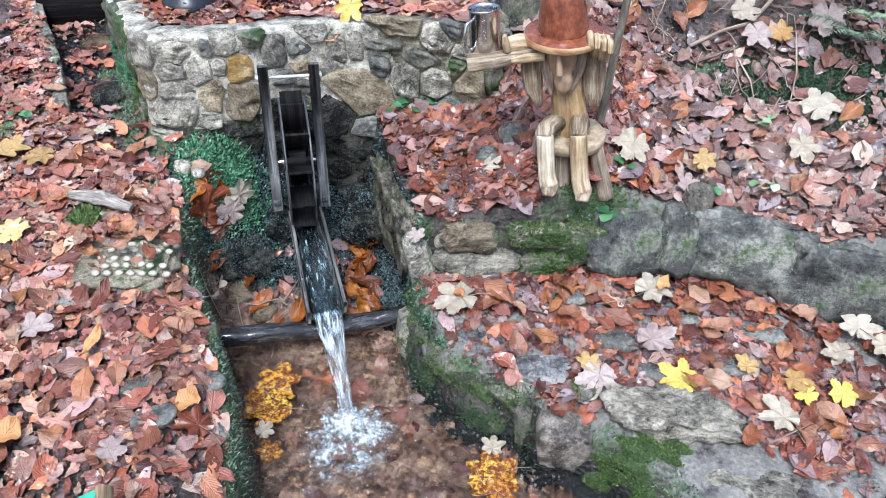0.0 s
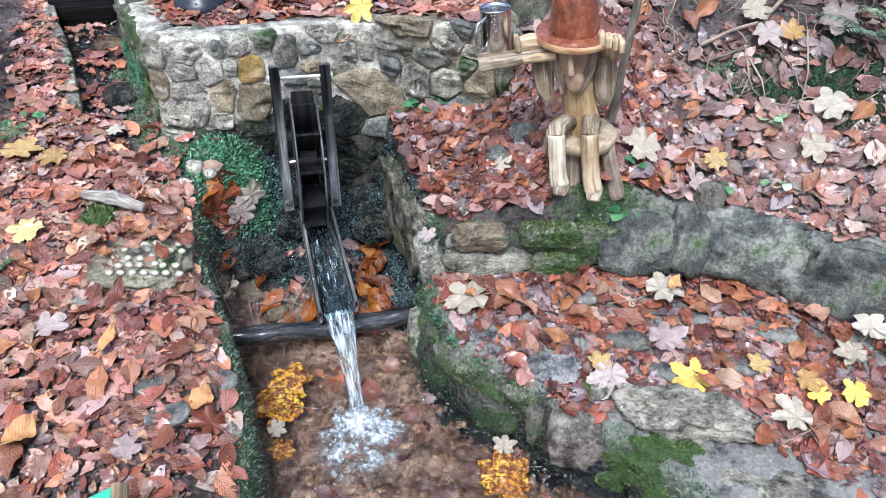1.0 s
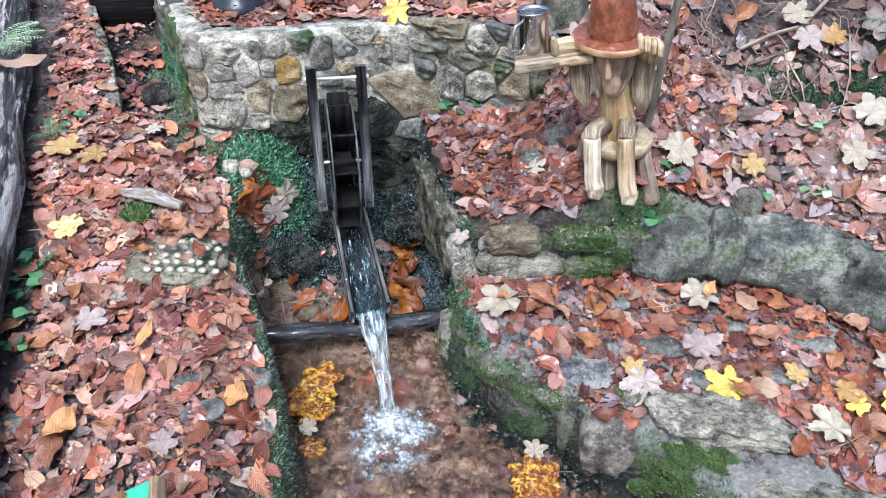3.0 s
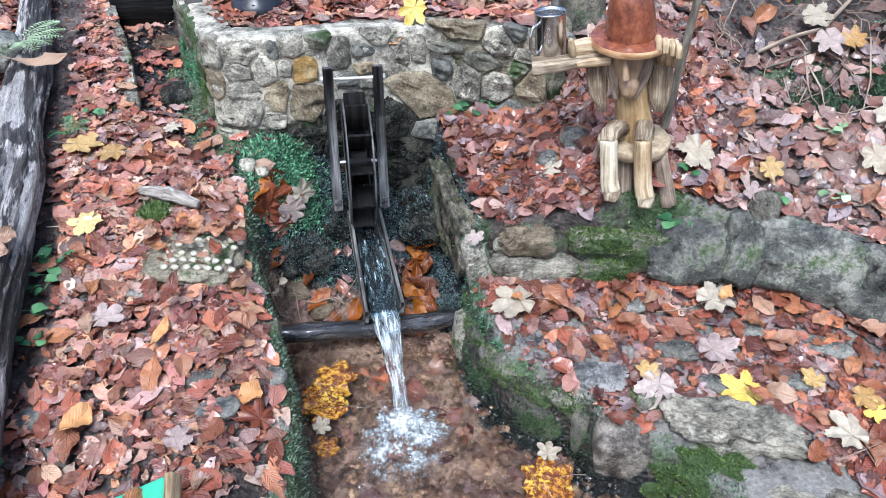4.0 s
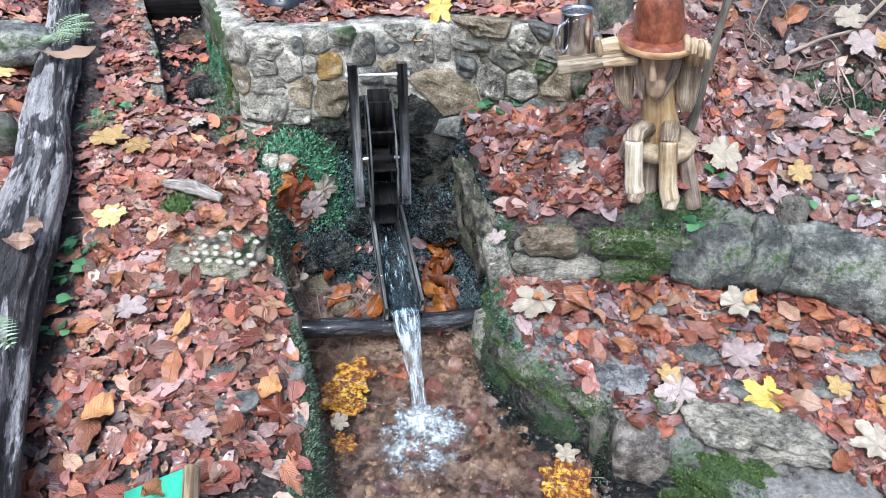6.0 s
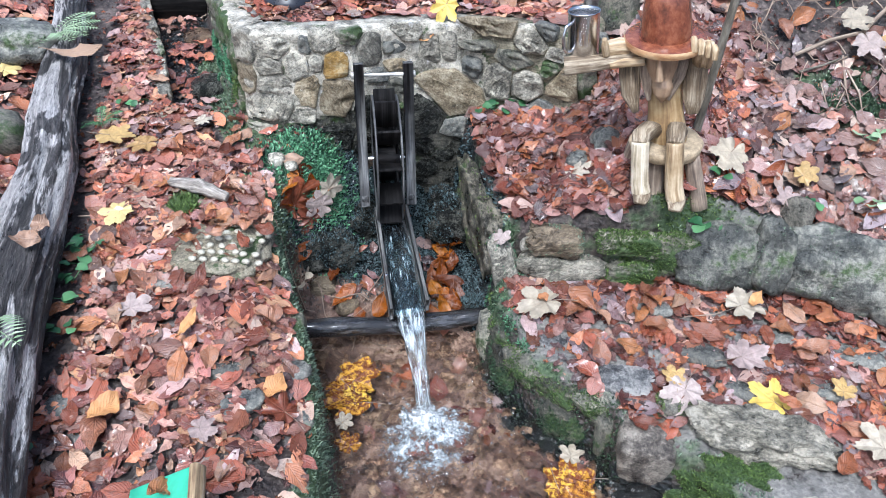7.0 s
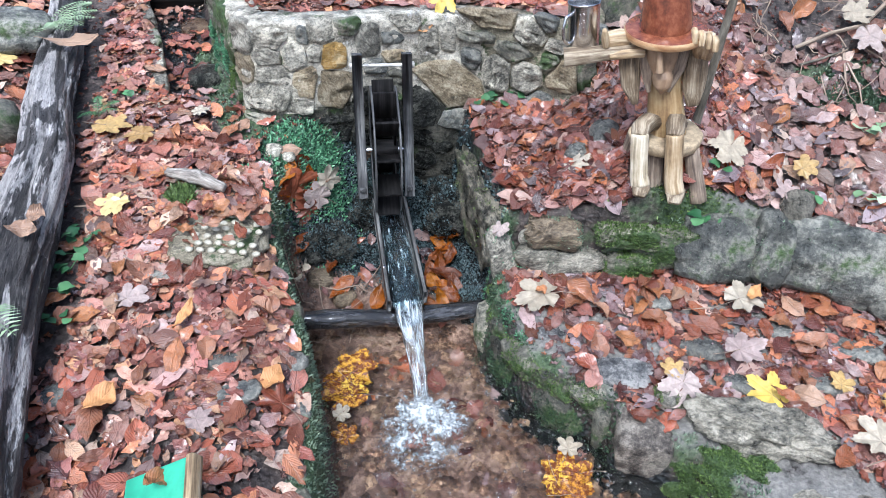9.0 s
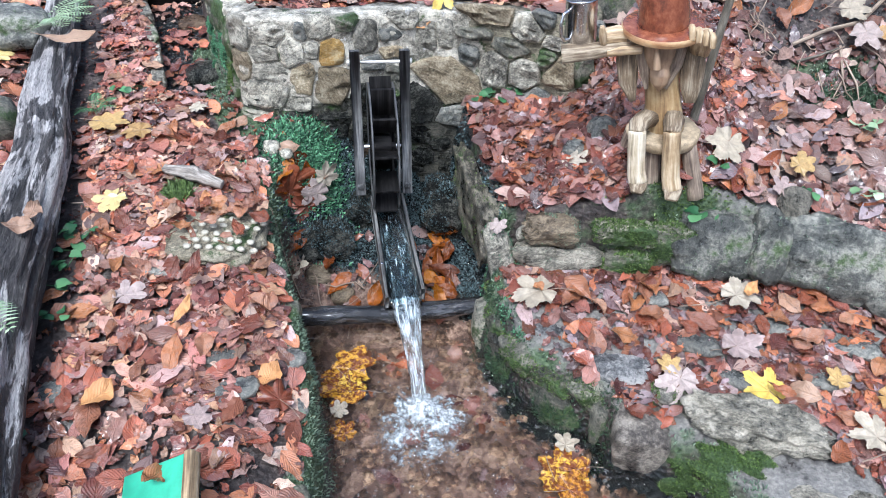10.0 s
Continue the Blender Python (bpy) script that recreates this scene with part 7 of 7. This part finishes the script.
for k, (x, y, a) in enumerate([(0.175, 0.80, 200), (0.135, 0.775, 300), (0.16, 0.755, 30)]):
    maple(x, y, 0.085, a, M_FLOATING, "ochre maple leaf floating on the pool", 0, (random.gauss(0, 6), random.gauss(0, 6)), 430 + k, 0.007 + 0.001 * k, 0.2)
for k, at in enumerate(BOARD_LEAVES):
    big_leaf(at.x, at.y, 0.045, 0.03, (70, 130, 20)[k], (-20, 28), (M_BEECH_ONE, M_MAPLE_RED, M_TAN_LEAF)[k], "wet brown leaf stuck to the green board", at.z + 0.004, 600 + k)
maple(-0.004, 1.178, 0.045, 40, M_MAPLE_PINK, "small pinkish leaf stuck on the corner stone", 0, (38, -10), 450, 0.245, 0.4)
big_leaf(0.088, 1.092, 0.026, 0.022, 30, (4, 0), M_BEECH_ONE, "small round brown leaf lying on a cream leaf", ground_z(0.088, 1.092) + 0.034, 610)
big_leaf(0.500, 1.135, 0.05, 0.026, 60, (6, 0), M_ORANGE_LEAF, "tan beech leaf lying on a cream leaf", ground_z(0.50, 1.135) + 0.036, 611)
big_leaf(0.512, 0.915, 0.05, 0.020, 150, (6, 0), M_BEECH_ONE, "narrow brown leaf lying across a yellow leaf", ground_z(0.512, 0.915) + 0.042, 612)
big_leaf(0.27, 0.862, 0.05, 0.03, 0, (14, 0), M_BEECH_ONE, "wet brown leaf stuck to a granite block", 0.103, 520)
big_leaf(0.44, 0.885, 0.06, 0.03, 20, (10, 0), M_BEECH_ONE, "wet brown leaf on the pale slab", 0.118, 521)
big_leaf(-0.225, 1.555, 0.07, 0.03, 5, (10, 0), M_ORANGE_LEAF, "leaf lying on the wheel stand's wall ledge", 0.51, 522)


big_leaf(-0.525, 0.925, 0.085, 0.024, 88, (12, 0), M_BEECH_ONE, "long rolled brown leaf on the path", 0.272, 523)
big_leaf(-0.520, 0.855, 0.07, 0.02, 82, (10, 0), M_ORANGE_LEAF, "long rolled orange leaf on the path", 0.235, 524)
maple(-0.268, 0.872, 0.05, 60, M_MAPLE_WHITE, "small white leaf floating at the pool edge", 0, (20, 10), 440, 0.006, 0.5)


# ---------- moss, ferns and herbs ----------
def tufts(name, label, count, box, weight, mat, seed, tall=(0.005, 0.011), fat=0.0016):
    """Short moss shoots where weight() is high."""
    rng = np.random.default_rng(seed)
    x, y = rng.uniform(box[0], box[1], count), rng.uniform(box[2], box[3], count)
    ok = rng.uniform(0, 1, count) < weight(x, y)
    x, y = x[ok], y[ok]
    h, dx, dy = slopes(x, y, 0.006)
    n = len(x)
    up = np.stack([-dx, -dy, np.ones(n)], -1)
    up /= np.linalg.norm(up, axis=1, keepdims=True)
    lean = up + rng.normal(0, 0.45, (n, 3)) + np.array([0, 0, 0.35])
    lean /= np.linalg.norm(lean, axis=1, keepdims=True)
    a = rng.uniform(0, 6.283, n)
    side = np.cross(lean, np.stack([np.cos(a), np.sin(a), 0.2 * np.ones(n)], -1))
    side /= np.linalg.norm(side, axis=1, keepdims=True)
    base = np.stack([x, y, h - 0.001], -1)
    T = rng.uniform(*tall, n)[:, None]
    bend = np.cross(side, lean)
    V = np.stack([base - side * fat, base + side * fat, base + lean * T * 0.6 + side * fat * 0.9, base + lean * T + bend * T * 0.3, base + lean * T * 0.6 - side * fat * 0.9], 1)
    F = np.array([[0, 1, 2], [0, 2, 4], [4, 2, 3]])
    faces = (F[None] + (np.arange(n) * 5)[:, None, None]).reshape(-1, 3)
    return tagged(new(name, arrays(name, V.reshape(-1, 3), faces, mat, smooth=False)), label, "moss", kind="stuff")


def moss_share(x, y):
    m = plan(x, y)[1]["moss"]
    return np.clip((m + 0.35 * lumps(x * 2 + 1, y * 2) - 0.38) * 2.2, 0, 1)


tufts("moss_rim", "short green moss along the pool rim", 60000, (-0.86, -0.2, 0.5, 1.8), moss_share, M_MOSS, 41)
tufts("moss_bank_face", "grey-green moss patching the damp pool rim", 25000, (-0.48, -0.14, 0.55, 1.36), lambda x, y: np.clip(np.exp(-((poly_sdf(x, y, POOL) + 0.012) / 0.018) ** 2) * (0.75 + 0.5 * lumps(x * 3, y * 3)), 0, 1), M_MOSS, 51, (0.003, 0.008), 0.0016)
# darker moss colour carries the shade of the face above the pool
tufts("moss_kerb_face", "dark moss on the stones above the pool", 36000, (-0.05, 0.30, 0.82, 1.22), lambda x, y: np.clip(np.exp(-((poly_sdf(x, y, POOL) + 0.02) / 0.022) ** 2) * (0.5 + 0.7 * lumps(x * 3 + 2, y * 3)), 0, 1), M_BANKMOSS, 52, (0.003, 0.007), 0.0016)
tufts("moss_terrace", "short green moss on stones and step", 60000, (-0.12, 1.0, 0.6, 1.62), moss_share, M_MOSS, 42)
CLUMPS = [(0.045, 1.168, 0.022), (0.028, 1.10, 0.02), (0.02, 1.055, 0.02), (-0.03, 1.21, 0.022), (0.06, 1.01, 0.018)]
tufts("moss_corner", "vivid green moss clumps at the corner of the terrace", 16000, (-0.08, 0.12, 0.96, 1.26), lambda x, y: np.clip(sum(np.exp(-((x - a) ** 2 + (y - c) ** 2) / r ** 2) for a, c, r in CLUMPS) + 0.3 * lumps(x * 3, y * 3) - 0.2, 0, 1), M_FERNMOSS, 50, (0.003, 0.008), 0.0016)
tufts("moss_step", "green moss carpet on the sloping step", 16000, (0.2, 0.55, 1.14, 1.32), lambda x, y: np.clip(1.3 * np.exp(-((x - 0.37) / 0.075) ** 2 - ((y - 1.235) / 0.03) ** 2) + 0.9 * np.exp(-((x - 0.235) / 0.05) ** 2 - ((y - 1.18) / 0.018) ** 2) + 0.35 * lumps(x * 2, y * 2) - 0.15, 0, 1), M_LUSH, 46, (0.004, 0.010), 0.0016)
tufts("moss_fern", "bright emerald fern moss at the wall's foot", 22000, (-0.56, -0.32, 1.25, 1.47),
      lambda x, y: np.exp(-((x + 0.435) / 0.06) ** 2 - ((y - 1.38) / 0.05) ** 2) * (0.75 + 0.5 * lumps(x * 3, y * 3)) + 0.16 * np.exp(-((x + 0.45) / 0.10) ** 2 - ((y - 1.35) / 0.08) ** 2), M_FERNMOSS, 43, (0.007, 0.015), 0.0026)
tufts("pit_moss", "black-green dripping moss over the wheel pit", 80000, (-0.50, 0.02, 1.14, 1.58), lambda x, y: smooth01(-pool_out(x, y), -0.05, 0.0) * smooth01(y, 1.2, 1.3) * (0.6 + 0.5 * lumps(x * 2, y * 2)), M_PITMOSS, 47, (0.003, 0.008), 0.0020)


tufts("moss_pad", "small cushion of bright green moss beside split wood", 5000, (-0.677, -0.607, 1.127, 1.197), lambda x, y: np.hypot(x - (-0.642), y - 1.162) < 0.024 + 0.006 * lumps(x * 4, y * 4), M_LUSH, 49, (0.014, 0.026), 0.0018)
tufts("moss_bank", "dark green moss patches on the bank", 40000, (0.55, 1.1, 1.36, 1.66), lambda x, y: np.clip(1.4 * np.exp(-((x - 0.76) / 0.15) ** 2 - ((y - 1.53) / 0.07) ** 2) + np.exp(-((x - 0.95) / 0.10) ** 2 - ((y - 1.52) / 0.10) ** 2) + 0.6 * lumps(x * 2, y * 2) - 0.35, 0, 1), M_BANKMOSS, 48, (0.006, 0.014), 0.0018)


def shell_moss(ob, name, label, count, mat, seed, tall=(0.004, 0.009), facing=0.1, bare=-0.12):
    """Moss shoots on the upper faces of a stone."""
    rng = random.Random(seed)
    m = ob.matrix_basis
    polys = [p for p in ob.data.polygons if (m.to_3x3() @ p.normal).z > facing]
    bm = bmesh.new()
    for _ in range(count):
        p = rng.choice(polys)
        vs = [ob.data.vertices[i].co for i in p.vertices]
        w = [rng.random() for _ in vs]
        at = sum((v * k for v, k in zip(vs, w)), Vector()) / sum(w)
        if noise.noise(at * 22 + Vector((seed, 0, 0))) < bare:
            continue
        at = m @ at
        d = ((m.to_3x3() @ p.normal) + Vector((rng.gauss(0, 0.4), rng.gauss(0, 0.4), 0.5 + rng.gauss(0, 0.3)))).normalized()
        s = d.orthogonal().normalized()
        s.rotate(Matrix.Rotation(rng.uniform(0, 6.28), 3, d))
        t = rng.uniform(*tall)
        v = [bm.verts.new(q) for q in (at - s * 0.0015, at + s * 0.0015, at + d * t)]
        bm.faces.new(v)
    return tagged(part(name, bm, mat, smooth=False), label, "moss", kind="stuff")


def rootlets(count, box, seed):
    """Fine roots and dead stalks straying over the bank."""
    rng = random.Random(seed)
    bm = bmesh.new()
    for _ in range(count):
        x, y, a = rng.uniform(box[0], box[1]), rng.uniform(box[2], box[3]), rng.uniform(0, 6.28)
        pts = []
        for k in range(5):
            pts.append((x, y, ground_z(x, y) + rng.uniform(0.008, 0.03)))
            a += rng.gauss(0, 0.4)
            x, y = x + 0.022 * math.cos(a), y + 0.022 * math.sin(a)
        r = rng.uniform(0.0008, 0.0022)
        limb(bm, pts, [r, r, r * 0.9, r * 0.8, r * 0.5], 5, 0, 0, 0, 2, False)
    return tagged(part("rootlets", bm, M_TWIG), "fine bare roots and stalks straggling over the bank", "roots", kind="stuff")


rootlets(110, (0.42, 1.1, 1.45, 1.95), 88)
rootlets(14, (-0.40, -0.16, 1.09, 1.24), 90)
bpy.context.view_layer.update()
for k, (word, count) in enumerate((("upright_stone", 450), ("edge_stone", 2200), ("channel_kerb", 700))):
    for j, ob in enumerate([o for o in scene.collection.objects if o.name.split(".")[0] == word]):
        shell_moss(ob, word + "_moss", "bright green moss growing on a damp stone", count, M_FERNMOSS if word == "upright_stone" else M_LUSH, 120 + 9 * k + j, (0.003, 0.006), -0.1)
for k, ob in enumerate([o for o in wall.children if o.data.materials[0] == M_MOSSY and -0.76 < o.data.vertices[0].co.x < -0.52 and o.data.vertices[0].co.z < 0.47]):
    shell_moss(ob, "wall_moss", "bright green moss down the wall's corner", 2600, M_FERNMOSS if k % 3 else M_LUSH, 300 + k, (0.003, 0.007), -2.0)
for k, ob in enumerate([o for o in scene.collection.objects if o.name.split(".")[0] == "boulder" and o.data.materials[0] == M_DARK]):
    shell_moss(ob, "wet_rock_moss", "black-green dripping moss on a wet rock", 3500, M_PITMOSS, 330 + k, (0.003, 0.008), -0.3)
for k, ob in enumerate(step.children):
    thick = ob.data.materials[0] == M_MOSSY
    shell_moss(ob, "step_moss", "thin green moss on the step stones", 4500 if thick else 700, M_LUSH if thick else M_MOSS, 80 + k, (0.003, 0.007), -0.4, -0.25 if thick else -0.05)
for k, ob in enumerate([o for o in scene.collection.objects if o.name.split(".")[0] == "boulder" and o.data.materials[0] in (M_MOSSY, M_MOSSFULL, M_DARKMOSS)]):
    full = ob.data.materials[0] == M_MOSSFULL
    shell_moss(ob, "boulder_moss", "green moss cushion on a boulder", 26000 if full else 5000, M_LUSH if full else M_BANKMOSS, 50 + k, (0.0025, 0.0055) if full else (0.003, 0.008), -0.7 if full else -0.3, -1.5 if full else -0.15)


def fern(place, length, turn, rise, mat, label, fronds=1, spread=40):
    ob = bmesh.new()
    rng = random.Random(int(place[0] * 1000))
    for f in range(fronds):
        yaw = radians(turn + (f - (fronds - 1) / 2) * spread + rng.uniform(-8, 8))
        ln = length * rng.uniform(0.75, 1.1)
        for k in range(16):
            t = (k + 1) / 16
            at = Vector((ln * t, 0, rise * ln * (t - 0.75 * t * t)))
            w = ln * 0.30 * math.sin(math.pi * min(1, 0.15 + t * 0.85)) ** 0.8
            for s in (-1, 1):
                tip = at + Vector((w * 0.35, s * w, -0.12 * w))
                q = [at, at + Vector((ln * 0.042, s * w * 0.35, 0.002)), tip, at + Vector((-ln * 0.012 + w * 0.1, s * w * 0.5, 0.001))]
                vs = [ob.verts.new(Matrix.Rotation(yaw, 3, "Z") @ p) for p in q]
                ob.faces.new(vs)
        limb(ob, [Matrix.Rotation(yaw, 3, "Z") @ Vector((ln * t, 0, rise * ln * (t - 0.75 * t * t))) for t in (0, 0.35, 0.7, 1)], [0.0012, 0.001, 0.0008, 0.0004], 5, 0, 0, 0, 3)
    o = part("fern", ob, mat, smooth=False)
    o.matrix_basis = pose(*place)
    return tagged(o, label, "fern", "ferns")


def herb(place, leaves, size, mat, label, seed, tall=0.02):
    """A low plant of rounded, scalloped leaves on stalks."""
    rng = random.Random(seed)
    bm = bmesh.new()
    for k in range(leaves):
        a, r = rng.uniform(0, 6.28), rng.uniform(0.2, 1.0) * size * (0.7 + 0.16 * leaves)
        c = Vector((math.cos(a) * r, math.sin(a) * r, tall * rng.uniform(0.5, 1.2)))
        s = size * rng.uniform(0.7, 1.1)
        tilt = Euler((rng.uniform(-0.4, 0.5), rng.uniform(-0.4, 0.4), rng.uniform(0, 6.28))).to_matrix()
        mid = bm.verts.new(c)
        ring = []
        for j in range(18):
            b = 6.283 * j / 18
            rr = s * 0.5 * (1 + 0.12 * math.cos(b * 5)) * (0.75 if j == 0 else 1)
            ring.append(bm.verts.new(c + tilt @ Vector((rr * math.cos(b), rr * math.sin(b), 0.12 * s * math.cos(2 * b)))))
        for j in range(18):
            bm.faces.new((mid, ring[j], ring[(j + 1) % 18]))
        limb(bm, [Vector((0, 0, -0.005)), c], [0.0009, 0.0007], 5, 0, 0, 0, 2)
    o = part("herb", bm, mat)
    o.matrix_basis = pose(*place)
    return tagged(o, label, "plant", "small green herbs")


herb(on_ground(-0.02, 1.545), 7, 0.026, M_LEAFY, "small green strawberry-like herb at the wall's foot", 1, 0.03)
herb(on_ground(-0.075, 1.555), 4, 0.022, M_LEAFY, "small green herb at the wall's foot", 2)
herb(on_ground(0.385, 1.245), 6, 0.026, M_LEAFY, "small round-leaved green herb beside the figure", 3)
herb(on_ground(0.42, 1.30), 4, 0.022, M_LEAFY, "small round-leaved green herb beside the figure", 4)
herb(on_ground(0.625, 1.28), 4, 0.022, M_LEAFY, "small green herb on the step", 5)
herb(on_ground(0.72, 1.30), 4, 0.025, M_PALEFERN, "pale green herb among leaves", 6)
herb(on_ground(0.70, 1.72), 4, 0.035, M_LEAFY, "round blue-green herb leaves on the bank", 7, 0.03)
herb(on_ground(0.66, 1.80), 3, 0.035, M_LEAFY, "round blue-green herb leaves on the bank", 8, 0.03)
herb(on_ground(0.73, 1.42), 4, 0.03, M_PALEFERN, "pale green herb among leaves", 9)
for k, (x, y) in enumerate([(-0.775, 0.90), (-0.785, 0.94), (-0.79, 0.985), (-0.745, 0.83), (-0.70, 0.61), (-0.69, 0.57), (-0.905, 1.48), (-0.80, 1.02)]):
    herb(on_ground(x + 0.012, y), 4, 0.024, M_LEAFY, "round green ivy-like leaves beside the log", 20 + k, 0.015)
fern(on_ground(-0.935, 1.40, 0.01), 0.06, 0, 0.9, M_LEAFY, "small bright green fern beside the log", 5, 55)
fern((-0.825, 0.75, 0.29), 0.14, -35, 0.6, M_PALEFERN, "pale green fern frond over the log", 2, 30)
fern((-1.17, 1.66, 0.42), 0.13, -15, 0.6, M_PALEFERN, "pale fern frond lying over the log", 7, 28)
fern(on_ground(0.97, 1.66, 0.05), 0.17, 235, 0.8, M_LEAFY, "green fern hanging on the bank", 5, 40)
fern(on_ground(0.95, 1.57, 0.04), 0.13, 250, 0.7, M_MOSS, "dark green fern on the bank", 5, 45)
fern(on_ground(0.90, 1.70, 0.06), 0.14, 220, 0.8, M_PALEFERN, "pale fern on the bank", 3, 40)
fern(on_ground(0.985, 1.60, 0.05), 0.12, 260, 0.9, M_PALEFERN, "yellow-green fern sprigs on the bank", 4, 35)
fern(on_ground(-0.33, 1.83, 0.01), 0.07, 250, 0.9, M_LEAFY, "small green fern on the wall top", 4, 55)
fern(on_ground(-0.88, 0.99, 0.05), 0.06, 200, 0.8, M_MOSS, "mossy sprigs on the log", 4, 60)
